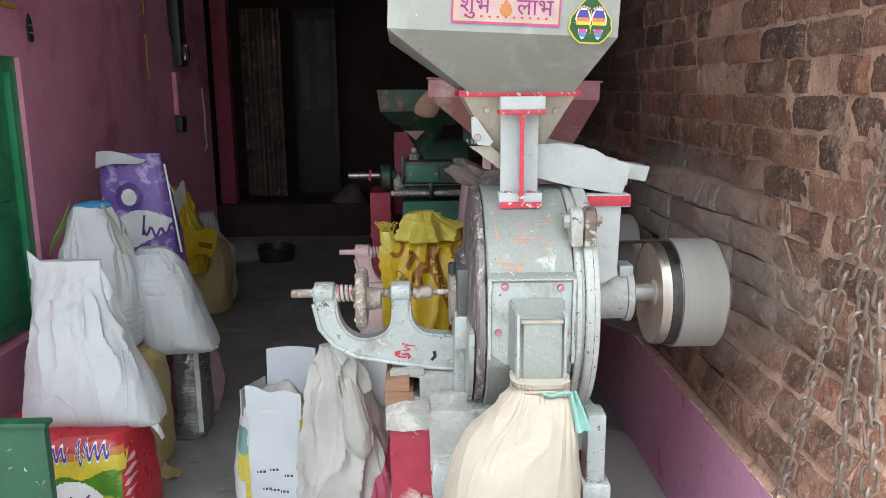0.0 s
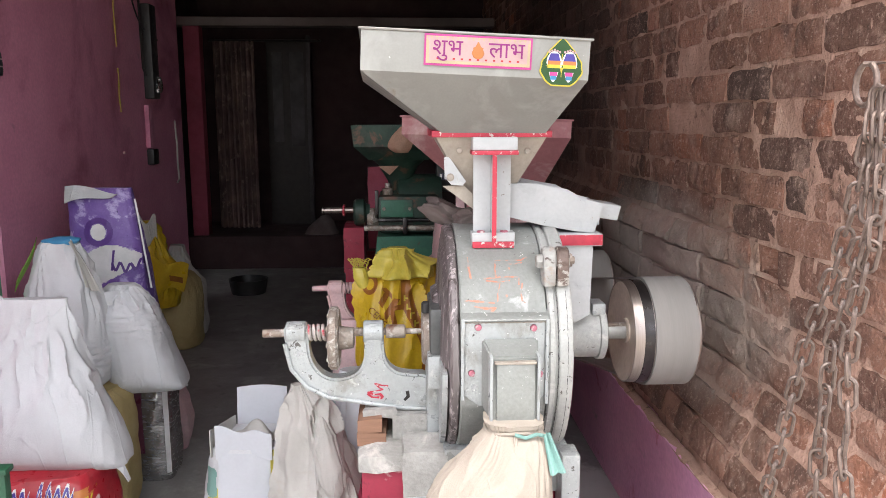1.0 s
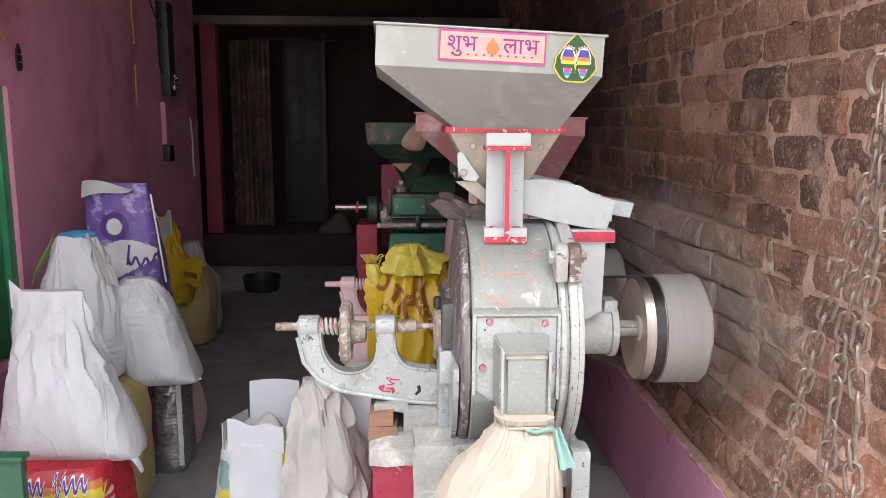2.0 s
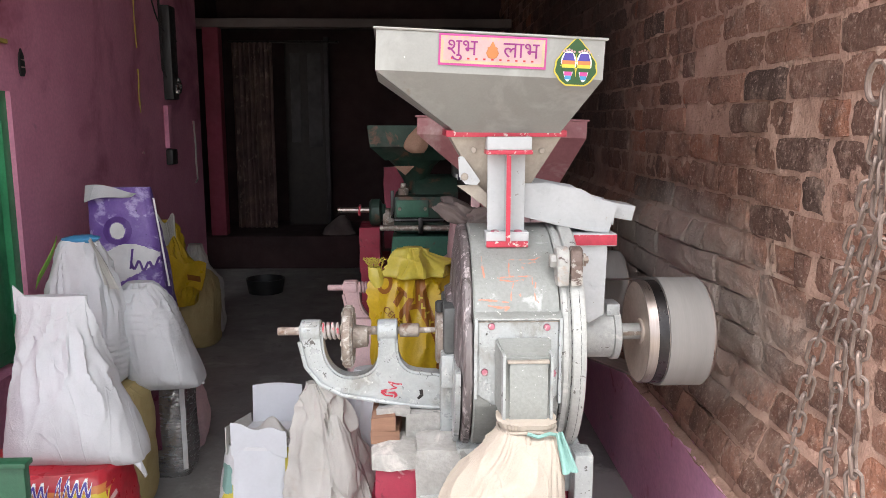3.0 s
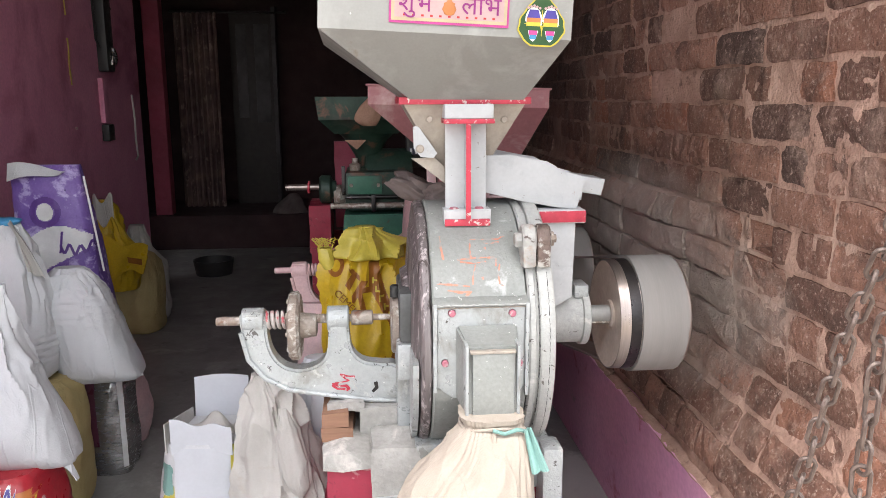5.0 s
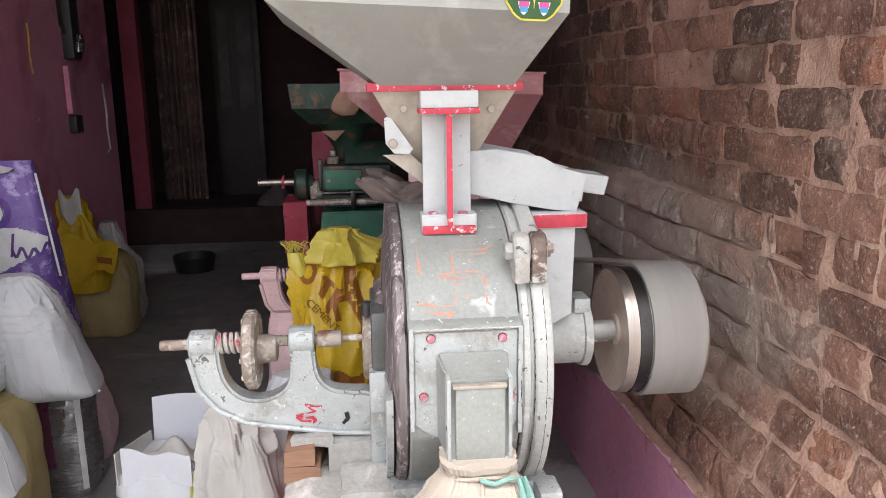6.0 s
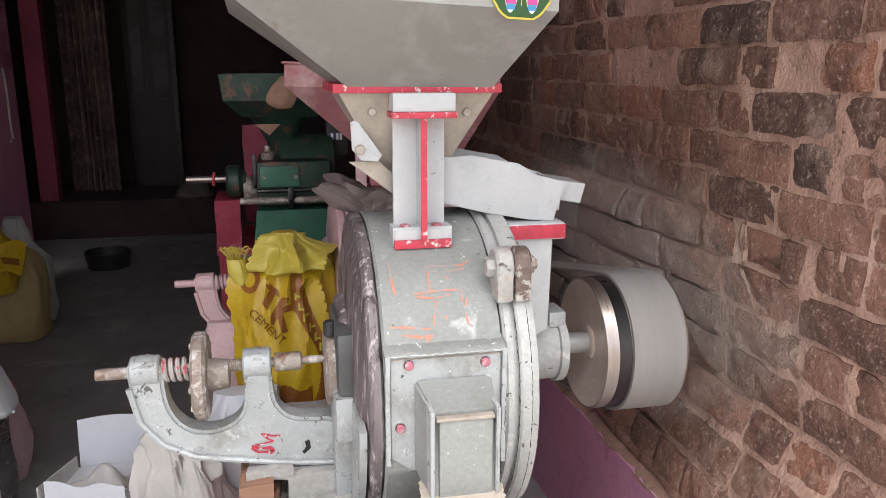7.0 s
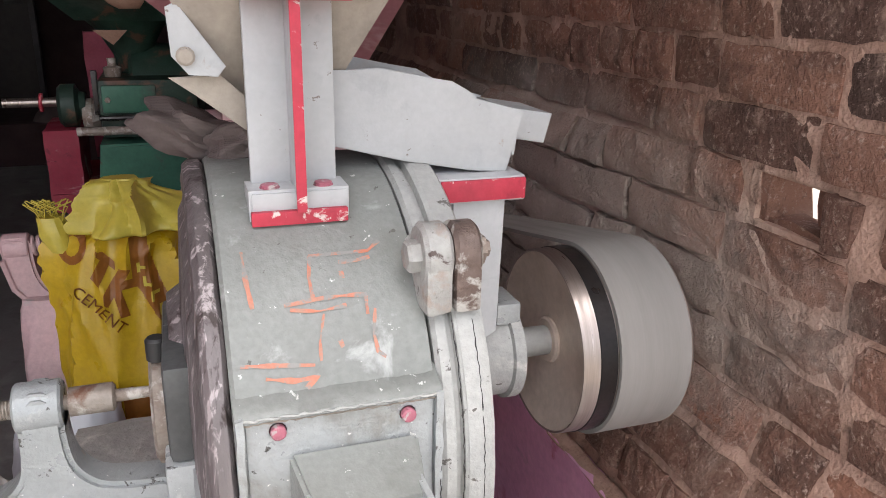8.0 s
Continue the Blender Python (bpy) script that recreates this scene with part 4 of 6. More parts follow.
def stroke(points, width, mat, name, parent, place):
    """A brush stroke over a surface: place(u, v) gives the point and the stroke keeps its width."""
    bm = bmesh.new()
    pts = []
    for (u0, v0), (u1, v1) in zip(points, points[1:]):
        pts += [(u0 + (u1 - u0) * k / 8, v0 + (v1 - v0) * k / 8) for k in range(8)]
    pts.append(points[-1])
    rows = []
    for i, (u, v) in enumerate(pts):
        a, b = pts[max(i - 1, 0)], pts[min(i + 1, len(pts) - 1)]
        du, dv = b[0] - a[0], b[1] - a[1]
        n = math.hypot(du, dv) or 1
        w = width * (0.7 + 0.6 * noise.noise(Vector((u * 60, v * 60, 1))))
        rows.append([bm.verts.new(place(u - dv / n * s * w, v + du / n * s * w)) for s in (-0.5, 0.5)])
    for A, B in zip(rows, rows[1:]):
        bm.faces.new((A[0], A[1], B[1], B[0]))
    return part(name, bm, mat, parent)


def on_drum(u, v):
    return drum_point(u, math.degrees(v / 0.281))


# worn orange brush mark on the casing (u along the axle, v round the drum)
for st in ([(0.227, 0.263), (0.228, 0.23), (0.231, 0.202)], [(0.29, 0.252), (0.317, 0.252), (0.349, 0.252), (0.363, 0.263)], [(0.291, 0.252), (0.287, 0.228), (0.288, 0.206)], [(0.318, 0.242), (0.335, 0.242), (0.35, 0.245)], [(0.26, 0.202), (0.29, 0.205), (0.313, 0.206), (0.34, 0.205)], [(0.265, 0.197), (0.292, 0.193), (0.319, 0.196)], [(0.296, 0.19), (0.289, 0.164), (0.288, 0.146)], [(0.339, 0.204), (0.338, 0.185)], [(0.346, 0.19), (0.341, 0.166), (0.343, 0.148), (0.35, 0.142)], [(0.215, 0.15), (0.246, 0.147), (0.282, 0.143)], [(0.236, 0.136), (0.262, 0.131), (0.282, 0.132)], [(0.272, 0.123), (0.285, 0.134)], [(0.319, 0.232), (0.319, 0.224)], [(0.308, 0.163), (0.31, 0.156)]):
    stroke(st, 0.0055, M_ORANGE, "paint_mark", MILL, on_drum)
for i, st in enumerate(([(0.040, 0.766), (0.024, 0.768), (0.006, 0.773)], [(0.010, 0.772), (0.018, 0.762), (0.028, 0.757)], [(0.026, 0.757), (0.004, 0.753), (-0.012, 0.750)], [(-0.010, 0.751), (0.004, 0.745), (0.022, 0.745)], [(0.020, 0.746), (0.026, 0.738), (0.020, 0.733)], [(-0.012, 0.748), (0.0, 0.738), (0.018, 0.737)])):
    stroke(st, 0.0065, M_RED, "paint_mark", MILL, lambda u, v, i=i: Vector((u, 1.8690 - 0.0003 * i, v)))
stroke([(0.088, 0.752), (0.09, 0.738), (0.08, 0.728)], 0.009, M_DARKSTEEL, "scuff", MILL, lambda u, v: Vector((u, 1.8685, v)))

# post that carries the hopper
post = thing("hopper_post", (0.29, 1.79, 1.13), "white steel post edged in red, bolted on the mill casing", "post")
part("plate", box(0.246, 0.334, 1.812, 1.822, 1.147, 1.365, 0.002), M_WHITE, post)
part("web", box(0.286, 0.294, 1.765, 1.812, 1.147, 1.352, 0.001), M_WHITE, post)
part("web_edge", box(0.285, 0.295, 1.762, 1.765, 1.144, 1.352), M_RED, post, "red painted edge", smooth=False)
part("cap", box(0.24, 0.342, 1.762, 1.83, 1.354, 1.384, 0.003), M_WHITE, post)
part("cap_edge", box(0.238, 0.344, 1.758, 1.82, 1.344, 1.354, 0.002), M_RED, post, "red painted edge")
ft = slab([(0.24, 1.133), (0.34, 1.133), (0.34, 1.164), (0.24, 1.164)], 1.776, 1.825, 0.003)
part("foot", ft, M_WHITE, post)
part("foot_edge", box(0.241, 0.337, 1.768, 1.776, 1.130, 1.144, 0.001), M_RED, post, "red painted edge")
for x in (0.262, 0.316):
    hex_bolt((x, 1.790, 1.163), "z", 0.009, 0.005, M_PINKBOLT, post)


def frustum(levels, thick=0.003):
    """A funnel of rectangular rings (x0, x1, y0, y1, z) from the top down, with sheet walls."""
    bm = bmesh.new()
    rings = [[bm.verts.new(p) for p in ((x0, y0, z), (x1, y0, z), (x1, y1, z), (x0, y1, z))] for x0, x1, y0, y1, z in levels]
    for A, B in zip(rings, rings[1:]):
        for i in range(4):
            bm.faces.new((A[i], B[i], B[(i + 1) % 4], A[(i + 1) % 4]))
    bmesh.ops.recalc_face_normals(bm, faces=bm.faces)
    bmesh.ops.solidify(bm, geom=list(bm.faces), thickness=thick)
    return bm


def build_hopper(label, sheet, wall=0.084, group="feed hoppers"):
    """A square feed hopper with upright walls of that height, drawn over x 0.29, y 1.9 with its foot at z 1.39."""
    hp = thing("feed_hopper", (0.29, 1.9, 1.39), label, "hopper", group)
    part("bin", frustum([(0.046, 0.534, 1.656, 2.144, 1.60), (0.05, 0.53, 1.66, 2.14, 1.597), (0.05, 0.53, 1.66, 2.14, 1.60 - wall), (0.236, 0.466, 1.785, 2.015, 1.392)]), sheet, hp, smooth=False)
    rim = tube([(0.046, 1.657, 1.60), (0.534, 1.657, 1.60), (0.534, 2.143, 1.60), (0.046, 2.143, 1.60)], 0.003, 6, closed=True)
    part("rolled_rim", rim, sheet, hp)
    return hp


HOPPER = build_hopper("galvanized sheet hopper with a printed banner and a leaf sticker", M_STEEL)
fy = 1.6565
ban = part("banner", box(0.180, 0.406, fy, fy + 0.001, 1.532, 1.596), M_INK["pink"], HOPPER, "pink bordered paper banner with Hindi words", smooth=False)
part("ground", box(0.184, 0.402, fy - 0.001, fy - 0.0002, 1.5365, 1.5915), M_INK["cream"], ban, smooth=False)
for i in range(20):
    part("scallop", lathe([(0, 0.0), (0, 0.0042), (0.0004, 0.0)], "y", (0.190 + 0.0108 * i, fy - 0.0014, 1.5875 if i % 2 else 1.5865), 10), M_INK["palepink"], ban)
part("field", box(0.190, 0.396, fy - 0.0016, fy - 0.0012, 1.5425, 1.5855), M_INK["palepink"], ban, smooth=False)
up = Matrix.Translation((0.228, fy - 0.0022, 1.568)) @ pose(0, 0, 0, 90, 0, 0)
letters("\u0936\u0941\u092d", 0.046, up, M_INK["magenta"], "word", ban)
letters("\u0932\u093e\u092d", 0.046, Matrix.Translation((0.352, fy - 0.0022, 1.567)) @ pose(0, 0, 0, 90, 0, 0), M_INK["magenta"], "word", ban)
pot = lathe([(-0.016, 0.004), (-0.014, 0.009), (-0.005, 0.0135), (0.003, 0.010), (0.006, 0.011), (0.008, 0.006), (0.018, 0.001)], "z", (0, 0, 0), 16)
bmesh.ops.scale(pot, verts=pot.verts, vec=(1, 0.06, 1))
bmesh.ops.translate(pot, verts=pot.verts, vec=(0.292, fy - 0.0022, 1.565))
part("pot_print", pot, M_INK["orange"], ban)
for i in range(11):
    part("print_mark", box(0.206 + 0.0168 * i, 0.211 + 0.0168 * i, fy - 0.0022, fy - 0.0017, 1.545, 1.5485), M_INK["red"], ban, smooth=False)


def blob(outline, y, mat, name, parent, thick=0.0004):
    return part(name, slab(outline, y, y + thick), mat, parent, smooth=False)


def leaf_outline(cx, cz, w, h, grow=0.0):
    """A pointed leaf, widest low down, with a notched foot."""
    side = []
    for i in range(21):
        t = i / 20
        x = (w + grow) * (math.sin(math.pi * t ** 1.45) ** 0.62 if t < 0.62 else 1 - 0.75 * ((t - 0.62) / 0.38) ** 2.2) * (1 + 0.03 * math.sin(t * 30))
        side.append((max(x, 0.0005), cz + (h + grow) * (1 - 2 * t) + (0.005 if i == 20 else 0)))
    return [(cx + x, z) for x, z in side] + [(cx - x, z) for x, z in side[::-1]]


lf = part("leaf_sticker", slab(leaf_outline(0.470, 1.549, 0.043, 0.050, 0.003), fy, fy + 0.0008), M_INK["yellow"], HOPPER, "leaf-shaped sticker with two painted footprints", smooth=False)
blob(leaf_outline(0.470, 1.549, 0.043, 0.050), fy - 0.0006, M_INK["green"], "leaf_print", lf)
for k in range(-4, 5):
    part("vein", tube([(0.470, fy - 0.0008, 1.52 + 0.008 * abs(k)), (0.470 + 0.0085 * k, fy - 0.0008, 1.535 + 0.0065 * (5 - abs(k)))], 0.0007, 4), M_INK["yellow"], lf)
for s in (-1, 1):
    cx = 0.470 + s * 0.0165
    sole = [(cx + (0.0140 + 0.003 * math.cos(a)) * math.sin(a) * (1.0 if math.cos(a) > 0 else 0.72), 1.541 + 0.029 * math.cos(a)) for a in [2 * math.pi * i / 28 for i in range(28)]]
    ol = [(cx + (x - cx) * 1.14, 1.541 + (z - 1.541) * 1.08) for x, z in sole]
    blob(ol, fy - 0.0012, M_INK["white"], "foot_outline", lf)
    for z0, z1, ink in ((1.514, 1.522, "sky"), (1.522, 1.53, "pink"), (1.53, 1.538, "green"), (1.538, 1.545, "yellow"), (1.545, 1.553, "orange"), (1.553, 1.568, "blue")):
        xs = [abs(x - cx) for x, z in sole if z0 - 0.003 <= z <= z1 + 0.003]
        hw = max(xs) * 0.96 if xs else 0.006
        blob([(cx - hw, z0), (cx + hw, z0), (cx + hw * (0.62 if ink == "blue" else 1), z1), (cx - hw * (0.62 if ink == "blue" else 1), z1)], fy - 0.0018, M_INK[ink], "foot_stripe", lf)
    for i in range(5):
        part("toe", lathe([(0, 0.0026), (0.0005, 0.0)], "y", (cx - 0.011 + 0.0055 * i, fy - 0.0018, 1.571 + 0.002 * (2 - abs(i - 2))), 8), M_INK["palepink"], lf)
HOPPER.matrix_basis = pose(0.222, 1.9, 1.388, 0, 2.4, 2.0)
HOPPER.scale = (1, 1, 1)

seat = thing("feed_funnel", (0.29, 1.9, 1.24), "dirty beige funnel and red angle-iron seat below the hopper", "funnel")
part("funnel", frustum([(0.158, 0.415, 1.80, 2.03, 1.384), (0.245, 0.335, 1.87, 1.97, 1.235), (0.255, 0.325, 1.88, 1.96, 1.21)]), M_BEIGE, seat, smooth=False)
for nm, b in (("angle_bar", (0.148, 0.424, 1.782, 1.80, 1.383, 1.398)), ("angle_bar", (0.148, 0.424, 2.026, 2.044, 1.383, 1.398)), ("angle_bar", (0.148, 0.163, 1.80, 2.026, 1.383, 1.398)), ("angle_bar", (0.409, 0.424, 1.80, 2.026, 1.383, 1.398))):
    part(nm, box(*b, 0.002), M_RED, seat, "red painted angle bar")
for x, z in ((0.213, 1.352), (0.372, 1.350)):
    hex_bolt((x, 1.815, z), "y", 0.007, -0.008, M_BEIGE, seat)
flap = slab([(0.178, 1.335), (0.188, 1.34), (0.23, 1.28), (0.222, 1.27), (0.195, 1.272), (0.18, 1.29)], 1.822, 1.827, 0.001)
fl = part("flap", flap, M_WHITE, seat, "loose white side flap")
hex_bolt((0.193, 1.82, 1.29), "y", 0.008, -0.006, M_BEIGE, fl)
flap2 = slab([(0.175, 1.268), (0.225, 1.27), (0.262, 1.235), (0.258, 1.205), (0.2, 1.25)], 1.84, 1.844, 0.001)
part("flap", flap2, M_BEIGE, seat)

# feed shoe: a tilted white tray
shoe = thing("feed_shoe", (0.45, 1.88, 1.16), "white painted feed tray tilted towards the pulley side", "feed tray")
def tray(y, t, dz=0.0):
    return slab([(0.31, 1.272 + dz), (0.36, 1.272 + dz), (0.39, 1.274), (0.44, 1.264), (0.475, 1.258), (0.495, 1.247), (0.505, 1.238), (0.565, 1.222), (0.545, 1.151), (0.50, 1.155), (0.42, 1.17), (0.31, 1.198)], y, y + t, 0.001)


part("front_side", tray(1.848, 0.004), M_WHITE, shoe)
part("rear_side", tray(1.985, 0.004, 0.012), M_WHITE, shoe)
part("tray_bottom", sheet_patch(lambda u, v: (0.32 + 0.225 * u, 1.852 + 0.133 * v, 1.20 - 0.044 * u), 6, 2, 0.003), M_WHITE, shoe)
part("end_board", sheet_patch(lambda u, v: (0.556 + 0.006 * v, 1.852 + 0.133 * u, 1.17 + 0.05 * v), 4, 2, 0.003), M_WHITE, shoe)
part("lip", slab([(0.556, 1.222), (0.619, 1.212), (0.610, 1.176), (0.55, 1.186)], 1.882, 1.98, 0.002), M_WHITE, shoe)

# rags behind the post
for nm, c, s in (("rag", (0.205, 2.03, 1.175), 1), ("rag", (0.262, 1.96, 1.18), 2)):
    rb = bmesh.new()
    bmesh.ops.create_icosphere(rb, subdivisions=4, radius=1)
    for v in rb.verts:
        p = v.co.copy()
        fold = math.sin(5 * (p.x * 0.5 + p.z) + 6 * noise.noise(p * 1.1 + Vector((s, 0, 0))))
        d = 1 + 0.10 * fold + 0.30 * noise.noise(p * 2 + Vector((0, s, 0)))
        q = Vector((p.x * 0.062, p.y * 0.05, p.z * 0.030)) * d * (1.1 if s == 1 else 0.85)
        v.co = Vector(c) + q + Vector((0, 0, -0.35 * q.x if s == 1 else 0.2 * q.x))
    rg = part(nm, rb, M_RAG)
    tagged(rg, "crumpled grey rag lying on the mill casing", "rag")

# plinth
pb = thing("mill_plinth", (0.25, 1.95, 0.0), "red plastered masonry plinth with rough mortar top", "plinth")
def rough_block(x0, x1, y0, y1, z0, z1, amp=0.006, cuts=8, seed=0):
    bm = box(x0, x1, y0, y1, z0, z1)
    bmesh.ops.subdivide_edges(bm, edges=list(bm.edges), cuts=cuts, use_grid_fill=True)
    for v in bm.verts:
        v.co += Vector((noise.noise(v.co * 14 + Vector((seed, 0, 0))), noise.noise(v.co * 14 + Vector((0, 5, seed))), noise.noise(v.co * 14 + Vector((9, 0, seed))))) * amp * 1.5
    return bm
part("body", rough_block(-0.022, 0.46, 1.755, 2.3, 0.0, 0.60, 0.003), M_REDBASE, pb, "worn red plaster")
part("mortar_top", rough_block(-0.03, 0.47, 1.75, 2.3, 0.595, 0.635, 0.009, 10, 3), M_PLINTH, pb, "crumbly pale mortar")
part("brick", rough_block(0.05, 0.16, 1.84, 2.0, 0.60, 0.70, 0.004, 6, 7), M_PLINTH, pb)
part("brick", rough_block(0.075, 0.19, 1.72, 1.84, 0.50, 0.655, 0.005, 6, 8), M_PLINTH, pb)
part("brick", rough_block(0.08, 0.17, 1.685, 1.79, 0.40, 0.545, 0.005, 6, 9), M_SILVER, pb)
part("mortar", rough_block(-0.025, 0.06, 1.84, 2.0, 0.69, 0.712, 0.006, 6, 4), M_PLINTH, pb)
for z0, z1, s in ((0.628, 0.662, 1), (0.664, 0.698, 2)):
    wb = part("wood_block", rough_block(-0.035, 0.045 - 0.01 * s, 1.82, 2.0, z0, z1, 0.003, 5, s), M_WOOD)
    tagged(wb, "brown packing block of old wood on the plinth", "wood block", "packing blocks")


# ---- cloth flour sack on the spout ----
sack = thing("flour_sack", (0.25, 1.53, 0.0), "cream cotton sack tied on the mill spout with teal cord", "sack")
body = sack_mesh([(0.245, 1.56, 0.0, 0.10, 0.09, 2.6, 0.0), (0.24, 1.55, 0.04, 0.15, 0.13, 2.6, 0.0), (0.24, 1.545, 0.25, 0.158, 0.14, 2.3, 0.001), (0.243, 1.54, 0.45, 0.15, 0.13, 2.2, 0.0015),
                  (0.252, 1.53, 0.60, 0.140, 0.118, 2.2, 0.002), (0.270, 1.53, 0.685, 0.116, 0.094, 2.3, 0.005), (0.300, 1.545, 0.745, 0.080, 0.068, 2.5, 0.008), (0.312, 1.572, 0.776, 0.058, 0.050, 3.4, 0.004), (0.312, 1.574, 0.788, 0.060, 0.052, 3.4, 0.005), (0.312, 1.574, 0.796, 0.063, 0.054, 3.4, 0.004)], 220, 100, 4, 0.005, 19, 0.005)
part("cloth", body, M_CREAM, sack)
cord = [(0.312 + 0.0615 * math.cos(a), 1.572 + 0.0535 * math.sin(a), 0.777 + 0.004 * math.sin(3 * a)) for a in [2 * math.pi * i / 40 for i in range(40)]]
part("tie_cord", tube(cord, 0.0035, 8, closed=True), M_CREAM, sack)
tc = tube([(0.306, 1.512, 0.782), (0.328, 1.508, 0.776), (0.352, 1.512, 0.782), (0.370, 1.522, 0.774)], 0.004, 8)
part("teal_cord", tc, M_TEAL, sack, "teal cord")
tail = sheet_patch(lambda u, v: (0.366 + 0.020 * u * (0.5 + v) + 0.010 * v, 1.510 - 0.004 * math.sin(u * 9) - 0.030 * v, 0.782 - 0.075 * v + 0.006 * u), 8, 8, 0.002)
part("cord_tail", tail, M_TEAL, sack, "teal cord end")
strip = sheet_patch(lambda u, v: (0.302 + 0.010 * u - 0.022 * v * v, 1.512 - 0.098 * v + 0.02 * v * v + 0.004 * math.sin(u * 3), 0.775 - 0.105 * v), 4, 12, 0.003)
part("hanging_strip", strip, M_CREAM, sack)

# ---- belts and shaft ----
def belt_loop(x0, x1, ya, za, ra, yb, zb, rb, t=0.006):
    """A flat belt round two pulleys whose axles lie along x."""
    d = math.hypot(yb - ya, zb - za)
    base, off = math.atan2(zb - za, yb - ya), math.asin((ra - rb) / d)
    pts = []
    for k in range(25):
        a = base + math.pi / 2 - off + (math.pi + 2 * off) * k / 24
        pts.append((ya, za, ra, a))
    for k in range(25):
        a = base - math.pi / 2 + off + (math.pi - 2 * off) * k / 24
        pts.append((yb, zb, rb, a))
    bm = bmesh.new()
    rings = []
    for y, z, r, a in pts:
        c, s = math.cos(a), math.sin(a)
        rings.append([bm.verts.new((x, y + rr * c, z + rr * s)) for x, rr in ((x0, r), (x1, r), (x1, r + t), (x0, r + t))])
    for A, B in zip(rings, rings[1:] + [rings[0]]):
        for i in range(4):
            bm.faces.new((A[i], A[(i + 1) % 4], B[(i + 1) % 4], B[i]))
    bmesh.ops.recalc_face_normals(bm, faces=bm.faces)
    return bm


b1 = part("drive_belt", belt_loop(0.688, 0.793, 1.915, 0.886, 0.1325, 4.6, 0.30, 0.15), M_BELT)
tagged(b1, "wide grey canvas drive belt running round the mill pulley", "belt")
shaft = thing("line_shaft", (0.6, 4.6, 0.0), "dark iron line shaft with pulleys low at the back", "line shaft")
part("shaft", lathe([(-0.1, 0), (-0.1, 0.025), (0.86, 0.025), (0.86, 0)], "x", (0, 4.6, 0.30), 16), M_DARKSTEEL, shaft)
part("pulley", lathe([(0.66, 0.02), (0.66, 0.135), (0.83, 0.137), (0.83, 0.02)], "x", (0, 4.6, 0.30), 40), M_DARKSTEEL, shaft)
for x in (0.1, 0.50):
    part("bearing_stand", box(x - 0.04, x + 0.04, 4.5, 4.7, 0.0, 0.31, 0.01), M_REDPOST, shaft)

# second mill behind the first, with a pink hopper
m2, pulley2 = build_mill("pale pink painted flour mill behind the silver one", M_PALEPINK, M_PALEPINK, M_PALEPINK, M_PALEPINK, False)
m2.location = Vector((0.355, 2.755, 0.425))
b2 = part("drive_belt", belt_loop(0.724, 0.82, 2.77, 0.811, 0.1325, 4.6, 0.30, 0.138), M_BELT)
tagged(b2, "wide grey canvas drive belt of the rear mill", "belt")
h2 = build_hopper("pink painted sheet hopper with a torn corner", M_PINKSHEET, 0.05)
h2.matrix_basis = pose(0.362, 2.77, 1.19, 0, 1.5, -3) @ Matrix.Scale(1.13, 4)
ln = part("lining", frustum([(0.236, 0.40, 1.785, 2.015, 1.392), (0.25, 0.38, 1.82, 1.98, 1.31)]), M_PINKSHEET, h2, smooth=False)
tear = slab([(0.452, 1.60), (0.462, 1.58), (0.456, 1.562), (0.449, 1.585)], 1.648, 1.652)
part("tear", tear, M_BLACK, h2, smooth=False)
p2 = thing("hopper_post", (0.33, 2.72, 1.05), "pink and grey steel post of the rear mill", "post")
part("plate", box(0.27, 0.30, 2.70, 2.72, 1.05, 1.24, 0.002), M_PALEPINK, p2)
part("plate", box(0.36, 0.39, 2.70, 2.72, 1.05, 1.24, 0.002), M_PALEPINK, p2)
pl2 = part("mill_plinth", rough_block(0.05, 0.52, 2.62, 3.1, 0.0, 0.52, 0.004, 6, 2), M_REDBASE)
tagged(pl2, "red plastered plinth under the pink mill", "plinth")
wp = part("flour_bag", sack_mesh([(-0.08, 2.72, 0.0, 0.09, 0.08, 3, 0.0), (-0.08, 2.72, 0.3, 0.10, 0.08, 2.8, 0.004), (-0.09, 2.72, 0.6, 0.085, 0.05, 2.6, 0.006), (-0.085, 2.72, 0.72, 0.075, 0.03, 2.6, 0.01)], 48, 30, 11), M_PALEPINK)
tagged(wp, "pale bag with faint grey marks beside the rear mill", "bag")

# yellow cement sack tied to the rear mill's spout
ys = thing("cement_sack", (0.1, 2.3, 0.0), "bright yellow plastic cement sack with brown print, gathered on top", "sack")
ybm = sack_mesh([(0.072, 2.3, 0.184, 0.10, 0.09, 3.0, 0.0), (0.072, 2.3, 0.21, 0.118, 0.11, 3.0, 0.0), (0.072, 2.3, 0.32, 0.120, 0.115, 3.0, 0.003), (0.072, 2.3, 0.50, 0.118, 0.115, 3.0, 0.003), (0.07, 2.3, 0.66, 0.118, 0.115, 2.8, 0.004), (0.067, 2.3, 0.80, 0.118, 0.10, 2.6, 0.006), (0.067, 2.3, 0.90, 0.116, 0.08, 2.5, 0.010), (0.072, 2.305, 0.955, 0.110, 0.065, 2.3, 0.014), (0.09, 2.31, 0.985, 0.08, 0.05, 2.2, 0.014), (0.10, 2.31, 1.0, 0.05, 0.04, 2.2, 0.01)], 120, 70, 5, 0.010, 9, 0.012)
ytree = tree_of(ybm)
part("bag", ybm, M_YELLOW, ys)
